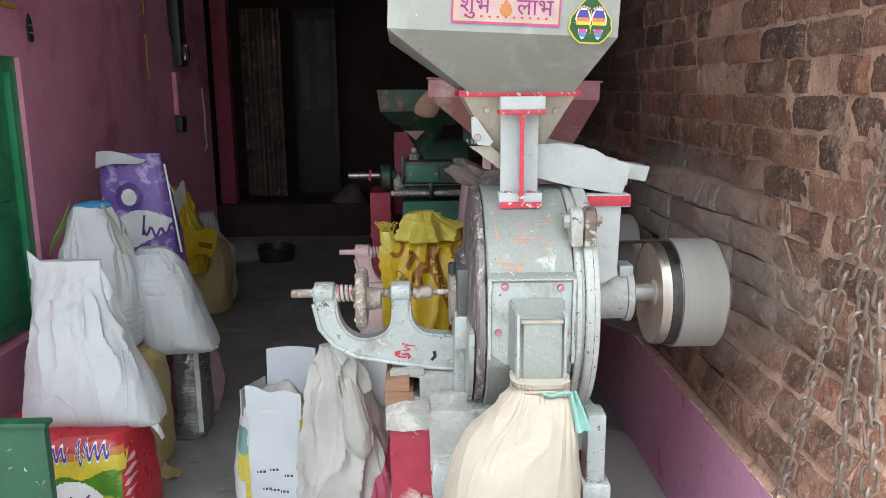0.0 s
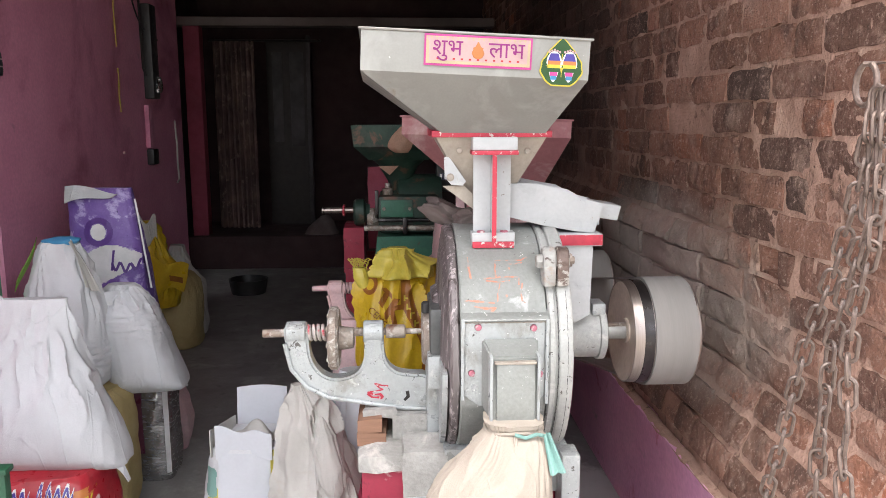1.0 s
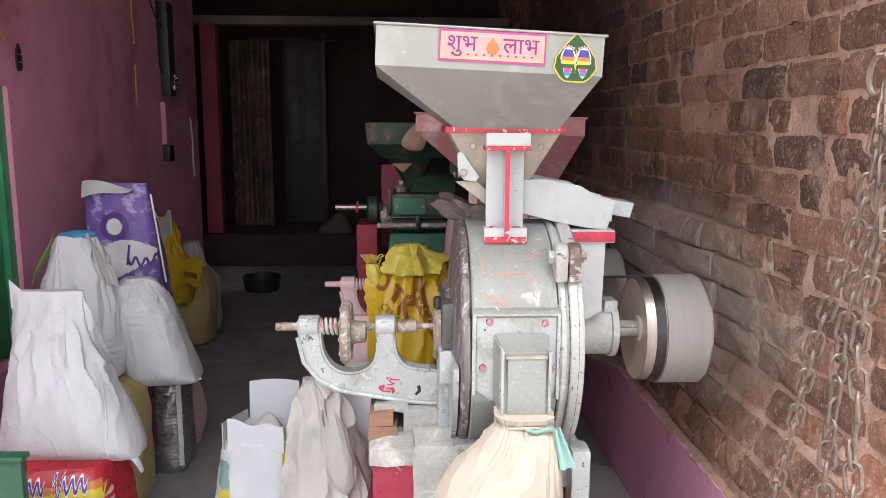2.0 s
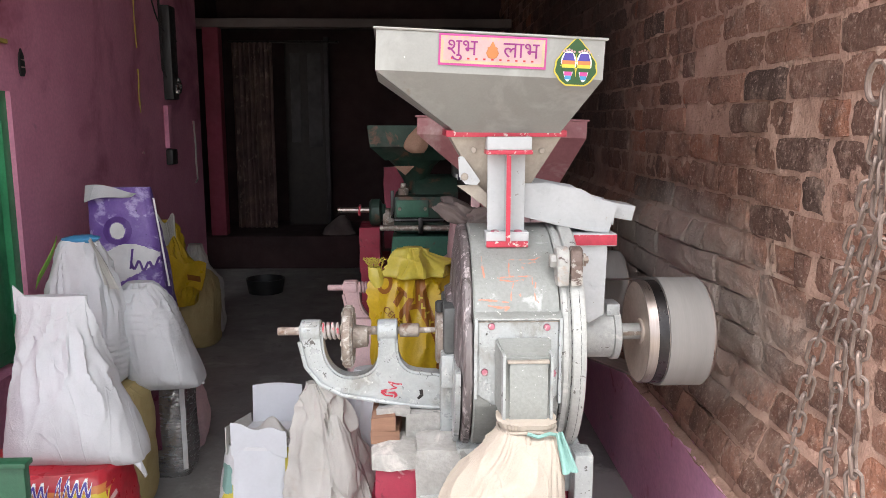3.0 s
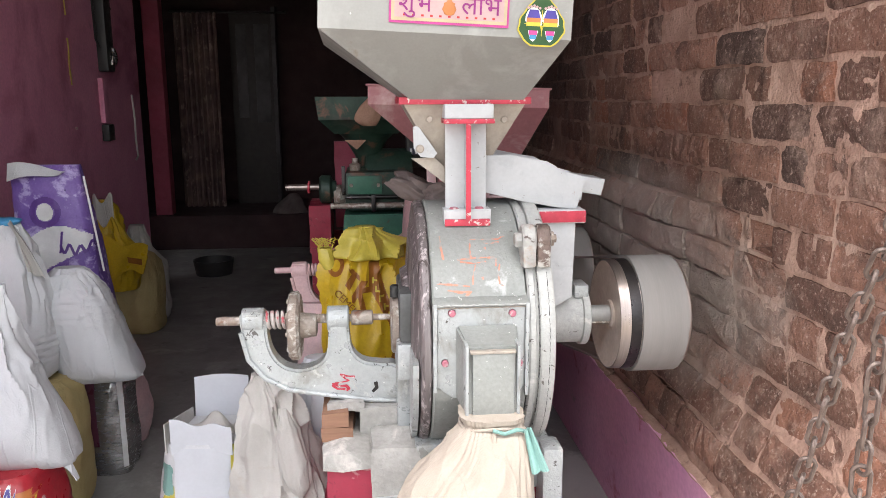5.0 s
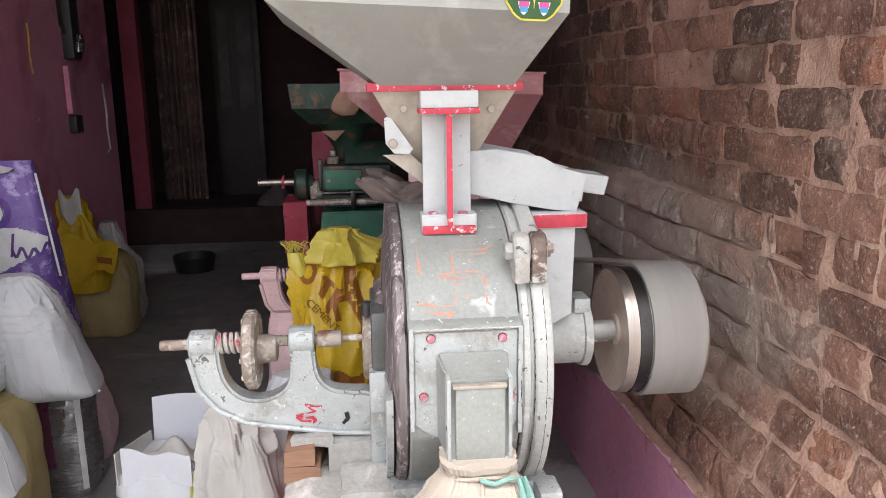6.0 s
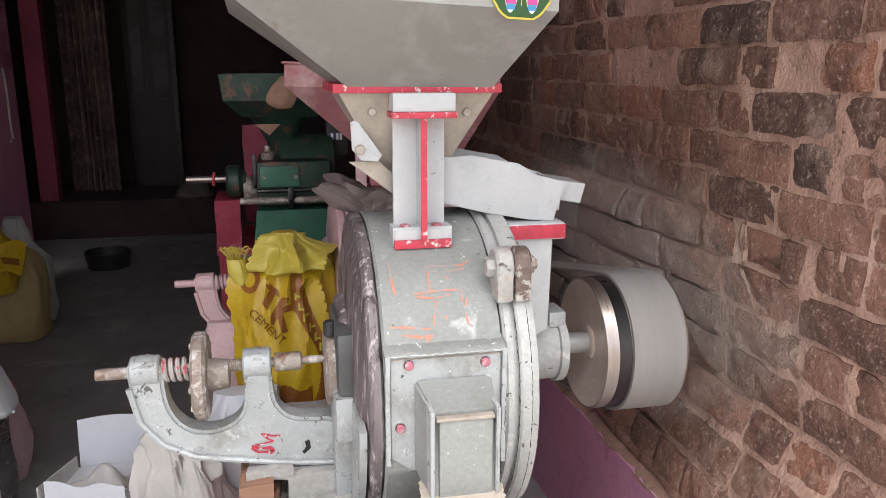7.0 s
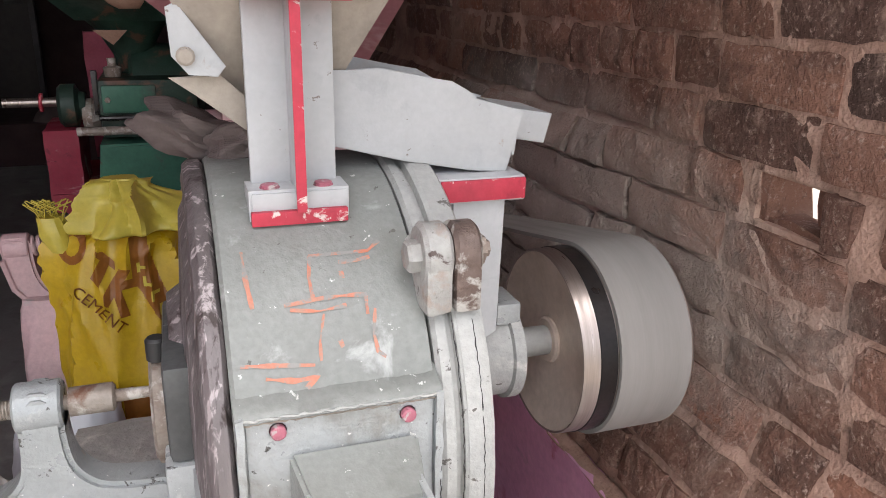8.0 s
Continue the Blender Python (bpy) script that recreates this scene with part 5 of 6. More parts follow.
top = sack_mesh([(0.10, 2.30, 0.968, 0.055, 0.05, 2.2, 0.006), (0.098, 2.285, 0.972, 0.085, 0.062, 2.2, 0.012), (0.098, 2.285, 0.988, 0.088, 0.062, 2.1, 0.016), (0.095, 2.29, 1.005, 0.082, 0.055, 2.1, 0.015), (0.088, 2.295, 1.024, 0.066, 0.045, 2.1, 0.012), (0.078, 2.295, 1.040, 0.045, 0.034, 2, 0.010), (0.072, 2.295, 1.052, 0.022, 0.02, 2, 0.004)], 140, 60, 8, 0.022, 9, 0.020)
part("gathered_top", top, M_YPALE, ys, "paler gathered top")
fr = bmesh.new()
for i in range(26):
    random.seed(i)
    a = Vector((-0.045 + random.uniform(-0.02, 0.02), 2.29 + random.uniform(-0.015, 0.015), 0.985))
    tube([a, a + Vector((random.uniform(-0.02, 0.015), -0.01, 0.02)), a + Vector((random.uniform(-0.03, 0.02), -0.01, 0.035))], 0.0012, 4, fr)
tagged(part("frayed_corner", fr, M_YPALE, ys), kind="stuff")
part("corner", sack_mesh([(-0.03, 2.29, 0.935, 0.022, 0.03, 2.5, 0.002), (-0.038, 2.29, 0.965, 0.024, 0.03, 2.5, 0.004), (-0.045, 2.29, 0.993, 0.02, 0.02, 2.5, 0.004)], 24, 12, 3, 0.004), M_YPALE, ys)
def slant(u, v, turn, cu=0.5, cv=0.5):
    """u, v turned about a point, to draw slanting print."""
    c, s = math.cos(radians(turn)), math.sin(radians(turn))
    return (u - cu) * c - (v - cv) * s, (u - cu) * s + (v - cv) * c


def ring_print(u, v):
    a, b = slant(u, v, 38)
    return 0.24 < math.hypot(a * 1.25, b) < 0.46


def bar_print(u, v):
    a, b = slant(u, v, 38)
    return abs(a) < 0.17 and abs(b) < 0.44 or (abs(b - 0.36) < 0.1 and abs(a) < 0.4)


def fork_print(u, v):
    a, b = slant(u, v, 38)
    return (abs(a + 0.28) < 0.11 and abs(b) < 0.46) or (abs(abs(b) - (a + 0.28) * 0.8) < 0.13 and -0.28 < a < 0.42)


on_front(None, -0.042, 0.014, 0.915, 0.980, ytree, M_BROWNPRINT, "print_shape", ys, nx=60, nz=70, shape=ring_print)
on_front(None, 0.006, 0.050, 0.885, 0.945, ytree, M_BROWNPRINT, "print_shape", ys, nx=50, nz=60, shape=bar_print)
on_front(None, 0.028, 0.098, 0.835, 0.915, ytree, M_BROWNPRINT, "print_shape", ys, nx=70, nz=80, shape=fork_print)
on_front(None, -0.050, -0.005, 0.955, 0.998, ytree, M_BROWNPRINT, "print_patch", ys, nx=30, nz=30, shape=lambda u, v: v > 0.75 - 0.5 * u)
on_front(None, 0.075, 0.190, 0.60, 0.965, ytree, M_BROWNPRINT, "print_band", ys, nx=70, nz=140, shape=lambda u, v: abs(u - 0.38 - 0.30 * math.cos(v * 5.2 - 1.9)) < 0.15 + 0.03 * math.sin(v * 9))
on_front(None, 0.03, 0.125, 0.55, 0.72, ytree, M_BROWNPRINT, "print_band", ys, nx=40, nz=40, lift=0.002, shape=lambda u, v: 0.12 < u < 0.9 and v < 0.92 + 0.05 * math.sin(u * 7))
for k in range(8):
    v = 0.40 + 0.066 * k
    xm, zm = 0.075 + 0.115 * (0.38 + 0.30 * math.cos(v * 5.2 - 1.9)), 0.60 + 0.365 * v
    on_front(None, xm - 0.010, xm + 0.010, zm - 0.010, zm + 0.010, ytree, M_YPALE, "script_bar", ys, nx=16, nz=16, lift=0.003, shape=lambda u, v, k=k: (abs(u - 0.3) < 0.13 and 0.08 < v < 0.92) or (abs(v - (0.25, 0.5, 0.75)[k % 3]) < 0.12 and 0.2 < u < 0.85))
lt = letters("CEMENT", 0.026, Matrix.Translation((0.020, 2.165, 0.850)) @ pose(0, 0, 0, 90, 45, 0), M_BROWNPRINT, "word", ys)
for v in lt.data.vertices:
    w = v.co + ORIGIN[lt]
    hit = ytree.ray_cast(Vector((w.x, 1.5, w.z)), Vector((0, 1, 0)))
    if hit[0] is not None:
        v.co = hit[0] - Vector((0, 0.003, 0)) - ORIGIN[lt]

ys.matrix_basis = pose(0.102, 2.60, -0.21) @ Matrix.Scale(1.15, 4)

# ---- green mill further back ----
gm = thing("flour_mill", (0.05, 3.5, 0.0), "old green painted flour mill with a dented hopper", "flour mill", "flour mills")
part("plinth", rough_block(-0.17, 0.3, 3.35, 3.8, 0.0, 0.78, 0.004, 6, 5), M_REDBASE, gm, "worn red plaster plinth")
part("pedestal", slab([(-0.025, 0.93), (0.28, 0.93), (0.30, 0.76), (-0.045, 0.76)], 3.28, 3.62, 0.006), M_GREENBED, gm)
part("side_block", rough_block(-0.175, -0.085, 3.36, 3.6, 0.76, 0.96, 0.003, 4, 6), M_REDBASE, gm, "red plastered side block")
for x in (-0.02, 0.10, 0.22):
    part("bed_bolt", lathe([(0.76, 0.012), (0.775, 0.012), (0.777, 0.007), (0.79, 0.007), (0.79, 0.0)], "z", (x, 3.268, 0), 6), M_RUSTY, gm)
part("base_rail", box(-0.10, 0.3, 3.26, 3.64, 0.725, 0.76, 0.006), M_SILVER, gm)
part("block", box(-0.02, 0.24, 3.32, 3.6, 0.94, 1.10, 0.015), M_GREENMILL, gm)
part("barrel", lathe([(0.06, 0.0), (0.06, 0.15), (0.07, 0.16), (0.26, 0.16), (0.26, 0)], "x", (0, 3.55, 1.02), 36), M_GREENMILL, gm)
part("spindle", lathe([(-0.27, 0), (-0.27, 0.013), (-0.12, 0.013), (-0.12, 0.008), (0.1, 0.008), (0.1, 0)], "x", (0, 3.42, 1.03), 16), M_CHROME, gm, "bright steel spindle")
part("knot", sack_mesh([(-0.175, 3.42, 1.005, 0.008, 0.012, 2, 0), (-0.175, 3.42, 1.03, 0.012, 0.02, 2, 0.003), (-0.172, 3.42, 1.055, 0.007, 0.01, 2, 0)], 16, 8, 2, 0.006), M_RED, gm, "red rag knot")
part("gear", lathe([(-0.13, 0.01), (-0.13, 0.05), (-0.12, 0.06), (-0.085, 0.06), (-0.075, 0.04), (-0.06, 0.035), (-0.06, 0.01)], "x", (0, 3.42, 1.02), 24), M_GREENMILL, gm)
part("bearing", lathe([(-0.07, 0.02), (-0.07, 0.045), (-0.045, 0.05), (-0.02, 0.035), (-0.02, 0.02)], "x", (0, 3.42, 0.99), 20), M_RUSTY, gm)
part("guide_bar", tube([(-0.08, 3.30, 0.965), (0.26, 3.30, 0.965)], 0.012, 10), M_RUSTY, gm)
part("guide_bar", tube([(-0.02, 3.30, 1.0), (0.26, 3.30, 1.0)], 0.008, 10), M_DARKSTEEL, gm)
part("grease_cup", lathe([(1.10, 0.0), (1.10, 0.022), (1.125, 0.024), (1.13, 0.012), (1.15, 0.012), (1.15, 0.0)], "z", (0.02, 3.40, 0), 14), M_RUSTY, gm)
part("cap_plate", box(-0.01, 0.13, 3.31, 3.34, 1.01, 1.085, 0.006), M_GREENBED, gm)
for x in (0.005, 0.115):
    part("cap_bolt", lathe([(3.31, 0.008), (3.302, 0.008), (3.30, 0.0)], "y", (x, 0, 1.047), 6), M_RUSTY, gm)
part("lever", box(0.085, 0.105, 3.28, 3.31, 0.94, 1.01, 0.004), M_DARKSTEEL, gm)
part("stand_rod", box(-0.035, -0.02, 3.36, 3.38, 1.0, 1.12, 0.002), M_DARKSTEEL, gm)
part("funnel", lathe([(1.39, 0.19), (1.31, 0.185), (1.22, 0.09), (1.15, 0.05), (1.02, 0.035), (1.02, 0.0)], "z", (0.07, 3.52, 0), 28), M_GREENMILL, gm)
part("bin", frustum([(-0.13, 0.27, 3.32, 3.72, 1.40), (-0.12, 0.26, 3.33, 3.71, 1.31), (-0.06, 0.2, 3.4, 3.64, 1.25)], 0.004), M_GREENMILL, gm, "dented green bin", smooth=False)
part("patch", sack_mesh([(0.09, 3.31, 1.285, 0.02, 0.008, 2, 0.0), (0.08, 3.30, 1.31, 0.05, 0.012, 2.2, 0.006), (0.09, 3.30, 1.36, 0.045, 0.014, 2.2, 0.008), (0.10, 3.31, 1.395, 0.02, 0.008, 2, 0)], 30, 16, 6, 0.012), M_CARTON, gm, "rusty brown patch")
part("card_scrap", slab([(-0.02, 1.225), (0.07, 1.225), (0.03, 1.185)], 3.40, 3.404), M_CARTON, gm, "brown scrap of card")
part("counter_box", box(0.24, 0.32, 3.5, 3.6, 1.10, 1.24, 0.006), M_BLACK, gm)
dl = part("dial", box(0.25, 0.305, 3.494, 3.499, 1.155, 1.185, 0.002), M_INK["dark"], gm)
for i, x in enumerate((0.255, 0.275, 0.288)):
    part("figure_bar", box(x, x + 0.009, 3.490, 3.494, 1.158, 1.182), M_INK["white"], dl, smooth=False)
red = part("red_panel", rough_block(-0.08, 0.06, 3.75, 3.8, 0.80, 1.20, 0.004, 4), M_REDPOST)
tagged(red, "maroon board standing behind the green mill", "board")
heap = part("slumped_sack", sack_mesh([(-0.70, 7.6, 0.32, 0.17, 0.12, 2, 0), (-0.70, 7.6, 0.36, 0.15, 0.11, 2, 0.006), (-0.68, 7.6, 0.44, 0.09, 0.07, 2, 0.008), (-0.66, 7.6, 0.50, 0.03, 0.03, 2, 0)], 32, 16, 3), M_RAG)
tagged(heap, "slumped grey sack on the dark rear platform", "sack")

# ---- sacks along the pink wall ----
def bag(name, label, rows, mat, seed, lumps=0.012, pleats=9, segs=72, levels=48, category="sack", group="sacks along the wall", folds=0.006, ribs=None):
    ob = thing(name, (rows[0][0], rows[0][1], rows[0][2]), label, category, group)
    bm = sack_mesh(rows, segs, levels, seed, lumps, pleats, folds, ribs)
    tree = tree_of(bm)
    part("bag", bm, mat, ob)
    return ob, tree


# big white sack in front
s1, _ = bag("grain_sack", "large full white woven sack with an open flat top", [(-0.995, 2.36, 0.365, 0.195, 0.05, 4.5, 0.0), (-0.995, 2.36, 0.372, 0.212, 0.09, 4.2, 0.0), (-1.0, 2.36, 0.43, 0.20, 0.13, 3.2, 0.0), (-1.02, 2.37, 0.55, 0.168, 0.13, 2.6, 0.004), (-1.04, 2.38, 0.68, 0.135, 0.09, 2.4, 0.012), (-1.05, 2.39, 0.78, 0.115, 0.055, 2.4, 0.012), (-1.055, 2.39, 0.85, 0.105, 0.03, 2.6, 0.005), (-1.055, 2.39, 0.885, 0.106, 0.016, 3.0, 0.0015)], M_SACK, 1, 0.006, 8, 140, 84, folds=0.008)
part("ear", sheet_patch(lambda u, v: (-0.82 + 0.045 * u, 2.30 + 0.02 * v, 0.37 - 0.05 * u * u + 0.05 * v * (1 - u)), 8, 6, 0.003), M_SACK, s1)
part("corner", sheet_patch(lambda u, v: (-1.17 + 0.07 * u, 2.385, 0.83 + 0.09 * v * (1 - 0.75 * u)), 6, 6, 0.004), M_SACK, s1)
# slim-necked sack
s2, t2 = bag("grain_sack", "white woven sack gathered into a tall neck tied with blue plastic", [(-1.12, 2.76, 0.475, 0.09, 0.08, 2.6, 0.0), (-1.12, 2.76, 0.49, 0.13, 0.11, 2.6, 0.0), (-1.12, 2.76, 0.58, 0.142, 0.12, 2.4, 0.003), (-1.12, 2.76, 0.70, 0.135, 0.11, 2.3, 0.008), (-1.125, 2.76, 0.82, 0.12, 0.09, 2.2, 0.014), (-1.12, 2.76, 0.93, 0.092, 0.065, 2.2, 0.014), (-1.12, 2.76, 0.99, 0.07, 0.045, 2.2, 0.010), (-1.12, 2.76, 1.008, 0.05, 0.03, 2.2, 0.008)], M_SACK, 2, 0.006, 13, 120, 110, ribs=(0.47, 0.72, 0.006))
part("blue_tie", sack_mesh([(-1.115, 2.75, 0.995, 0.05, 0.03, 2, 0.0), (-1.11, 2.75, 1.012, 0.062, 0.035, 2, 0.01), (-1.105, 2.75, 1.022, 0.03, 0.02, 2, 0.006)], 36, 10, 5, 0.01), M_INK["sky"], s2, "blue plastic tie")
part("green_wrap", sheet_patch(lambda u, v: (-1.19 - 0.075 * v + 0.02 * u, 2.72 - 0.02 * u + 0.01 * math.sin(v * 5), 0.985 - 0.15 * v + 0.045 * u), 6, 12, 0.002), M_INK["lime"], s2, "translucent green plastic edge")
part("wrap", sheet_patch(lambda u, v: (-1.06 + 0.09 * v - 0.05 * u * v, 2.70 + 0.012 * math.sin(u * 9), 1.0 - 0.17 * v ** 1.3 + 0.02 * u), 8, 12, 0.002), M_SACKB, s2, "pale wrap hanging from the neck")
# right-hand flour sack with a pointed corner
s3, _ = bag("grain_sack", "plump white woven flour sack with a pointed bottom corner", [(-0.885, 2.87, 0.425, 0.10, 0.05, 3.2, 0.0), (-0.872, 2.87, 0.437, 0.132, 0.085, 3.4, 0.0), (-0.882, 2.87, 0.485, 0.130, 0.12, 2.8, 0.0), (-0.91, 2.87, 0.60, 0.118, 0.12, 2.4, 0.002), (-0.935, 2.86, 0.72, 0.098, 0.10, 2.4, 0.005), (-0.95, 2.86, 0.79, 0.078, 0.06, 2.4, 0.010), (-0.955, 2.86, 0.83, 0.045, 0.03, 2.4, 0.008)], M_SACK, 3, 0.006, 10, 120, 84, ribs=(0.58, 0.80, 0.005))
part("ear", sheet_patch(lambda u, v: (-0.79 + 0.058 * u, 2.85 + 0.01 * v - 0.01 * u, 0.428 + 0.008 * u + 0.07 * v * (1 - u) ** 1.2), 8, 6, 0.003), M_SACK, s3)
part("fold", sheet_patch(lambda u, v: (-1.03 + 0.16 * u, 2.80 - 0.02 * math.sin(u * 7), 0.80 + 0.03 * math.sin(u * 3.1) - 0.05 * v - 0.03 * u), 14, 5, 0.003), M_SACK, s3)
# tan bag and film-wrapped bag on the floor beneath
s4, _ = bag("paper_bag", "tan bag standing on the floor under the white sacks", [(-1.08, 2.76, 0.0, 0.13, 0.10, 4, 0.0), (-1.08, 2.76, 0.03, 0.165, 0.12, 4, 0.002), (-1.08, 2.76, 0.25, 0.165, 0.125, 3.6, 0.003), (-1.08, 2.76, 0.42, 0.16, 0.12, 3.4, 0.005), (-1.09, 2.76, 0.475, 0.13, 0.10, 3, 0.006)], M_TAN, 4, 0.010)
part("torn_flap", sheet_patch(lambda u, v: (-0.95 + 0.10 * u, 2.66 + 0.05 * v - 0.03 * u, 0.005 + 0.05 * v * (1 - u) + 0.008 * math.sin(u * 9)), 8, 6, 0.002), M_TAN, s4)
s5, t5 = bag("wrapped_bag", "maroon and silver film-wrapped bag on the floor", [(-0.96, 3.06, 0.0, 0.10, 0.09, 4, 0.0), (-0.96, 3.06, 0.02, 0.115, 0.10, 4, 0.0), (-0.96, 3.06, 0.2, 0.118, 0.105, 4, 0.002), (-0.955, 3.06, 0.36, 0.115, 0.10, 4, 0.004), (-0.955, 3.06, 0.40, 0.09, 0.08, 4, 0.004)], M_SILVERFILM, 5, 0.008)
on_front(None, -1.03, -0.945, 0.12, 0.39, t5, M_MAROON, "maroon_print", s5)
on_front(None, -0.868, -0.852, 0.03, 0.38, t5, M_INK["white"], "white_strip", s5)
s5b, _ = bag("grain_sack", "small pinkish sack slumped behind the wrapped bag", [(-0.99, 3.3, 0.0, 0.12, 0.08, 2.4, 0.0), (-0.99, 3.3, 0.12, 0.13, 0.09, 2.4, 0.004), (-1.0, 3.3, 0.3, 0.11, 0.08, 2.4, 0.008), (-1.01, 3.3, 0.42, 0.06, 0.05, 2.4, 0.01)], M_PALEPINK, 9, 0.014)
part("carry_handle", tube([(-0.875 + 0.028 * math.cos(a), 3.20, 0.36 + 0.05 * math.sin(a)) for a in [0.35 * i for i in range(18)]], 0.005, 8, closed=True), M_PINKCLOTH, s5b, "pink carry handle")
# violet printed sack
s6, t6 = bag("printed_sack", "tall violet and white printed sack leaning on the pink wall", [(-1.17, 3.38, 0.0, 0.14, 0.10, 4, 0.0), (-1.17, 3.38, 0.05, 0.17, 0.13, 3.6, 0.0), (-1.165, 3.38, 0.5, 0.175, 0.12, 3.4, 0.002), (-1.175, 3.37, 0.75, 0.165, 0.10, 3.2, 0.003), (-1.19, 3.37, 1.0, 0.142, 0.06, 3.2, 0.004), (-1.195, 3.37, 1.11, 0.132, 0.035, 3.2, 0.006), (-1.195, 3.37, 1.14, 0.128, 0.02, 3.2, 0.006)], M_PURPLE, 6, 0.009, 9)
on_front(None, -1.29, -0.99, 0.72, 0.92, t6, M_INK["white"], "white_print", s6, nx=40, nz=40, shape=lambda u, v: v < 0.55 + 0.45 * math.sin(u * 3.0) * (1 - 0.3 * u) and v > 0.75 * u - 0.15)
on_front(None, -1.255, -1.13, 0.90, 1.02, t6, M_VIOLET, "emblem_ring", s6, lift=0.003, nx=36, nz=36, shape=lambda u, v: 0.62 < math.hypot(u - 0.5, v - 0.5) * 2 < 1.0)
on_front(None, -1.225, -1.16, 0.925, 0.995, t6, M_INK["white"], "emblem", s6, lift=0.003, nx=20, nz=20, shape=lambda u, v: math.hypot(u - 0.5, v - 0.5) * 2 < 1.0)
on_front(None, -1.15, -0.995, 0.77, 0.875, t6, M_VIOLET, "script_bar", s6, lift=0.004, nx=110, nz=70, shape=lambda u, v: abs(v - 0.36 - 0.16 * u - 0.13 * math.sin(u * 26) - 0.07 * math.sin(u * 9)) < 0.05 + 0.08 * abs(math.cos(u * 26)) and u > 0.05)
on_front(None, -1.145, -1.12, 0.80, 0.885, t6, M_VIOLET, "script_bar", s6, lift=0.004, nx=20, nz=40, shape=lambda u, v: abs(u - 0.25 - 0.4 * v) < 0.2)
part("white_fold", sheet_patch(lambda u, v: (-1.325 + 0.21 * u, 3.325 - 0.012 * math.sin(u * 6) - 0.02 * v, 1.15 - 0.07 * v * (1 - u) ** 0.7 - 0.025 * u + 0.012 * math.sin(u * 5)), 16, 6, 0.003), M_SACK, s6, "white folded hem")
part("seam", sheet_patch(lambda u, v: (-1.035 + 0.045 * (1 - v) + 0.008 * u, 3.29, 0.72 + 0.38 * v), 2, 10, 0.002), M_INK["white"], s6)
# yellow sacks further in
s7, _ = bag("printed_sack", "dull yellow full sack on the floor by the wall", [(-1.38, 4.9, 0.0, 0.14, 0.12, 3, 0.0), (-1.37, 4.9, 0.03, 0.165, 0.15, 3, 0.0), (-1.375, 4.9, 0.2, 0.175, 0.16, 2.6, 0.003), (-1.38, 4.9, 0.36, 0.18, 0.15, 2.4, 0.006), (-1.39, 4.9, 0.46, 0.15, 0.11, 2.4, 0.010), (-1.4, 4.9, 0.50, 0.08, 0.06, 2.4, 0.01)], M_TAN, 7, 0.012)
s8, _ = bag("cement_sack", "empty crumpled yellow sack lying on a full one", [(-1.43, 4.72, 0.30, 0.12, 0.08, 2.6, 0.0), (-1.42, 4.72, 0.40, 0.15, 0.10, 2.4, 0.016), (-1.41, 4.74, 0.50, 0.15, 0.09, 2.4, 0.02), (-1.44, 4.76, 0.62, 0.09, 0.07, 2.4, 0.02), (-1.47, 4.78, 0.76, 0.07, 0.05, 2.4, 0.02), (-1.48, 4.78, 0.82, 0.04, 0.03, 2.4, 0.012)], M_YELLOW, 8, 0.02, 8)
part("white_lining", sheet_patch(lambda u, v: (-1.50 + 0.10 * u, 4.70 - 0.03 * math.sin(u * 5), 0.84 - 0.14 * v + 0.03 * math.sin(u * 9)), 10, 8, 0.003), M_SACKB, s8, "grey-white inner lining")
part("flap", sheet_patch(lambda u, v: (-1.47 + 0.28 * u - 0.03 * v * u, 4.60 + 0.02 * math.sin(7 * u + 3 * v), 0.63 - 0.06 * u - 0.24 * v * (1 - 0.42 * u) + 0.018 * math.sin(9 * u + 2 * v)), 20, 14, 0.003), M_YELLOW, s8, "crumpled flap hanging over the full sack")
part("print_bar", sheet_patch(lambda u, v: (-1.30 + 0.07 * u, 4.592 + 0.02 * math.sin(7 * (0.61 + 0.25 * u) + 3 * (0.5 + 0.2 * v)), 0.515 - 0.02 * u - 0.035 * v), 6, 3, 0.002), M_BROWNPRINT, s8)
s9, _ = bag("grain_sack", "greyish limp sack behind the yellow ones", [(-1.40, 5.2, 0.0, 0.14, 0.12, 2.4, 0.0), (-1.40, 5.2, 0.3, 0.15, 0.12, 2.4, 0.006), (-1.42, 5.2, 0.45, 0.09, 0.08, 2.4, 0.012), (-1.42, 5.2, 0.60, 0.04, 0.05, 2.4, 0.012)], M_SACKB, 10, 0.02)
# biscuit-coloured printed bag in front
s10, t10 = bag("printed_bag", "bright red, yellow and green printed bag under the white sack", [(-1.06, 2.3, 0.0, 0.22, 0.12, 5, 0.0), (-1.06, 2.3, 0.03, 0.238, 0.15, 5, 0.0), (-1.06, 2.3, 0.2, 0.235, 0.155, 5, 0.002), (-1.06, 2.3, 0.34, 0.215, 0.14, 5, 0.003), (-1.06, 2.3, 0.385, 0.20, 0.11, 4.4, 0.003)], M_REDBAG, 12, 0.008)
on_front(None, -1.29, -0.848, 0.0, 0.385, t10, M_LEAFPRINT, "green_print", s10, nx=60, nz=50, shape=lambda u, v: v < 0.86 and u < 0.97 + 0.03 * v)
on_front(None, -1.29, -0.848, 0.255, 0.36, t10, M_INK["yellow"], "yellow_band", s10, lift=0.003, nx=60, nz=30, shape=lambda u, v: 0.12 + 0.5 * max(u - 0.6, 0) + 0.08 * math.sin(u * 23) < v < 0.55 + 0.35 * u)
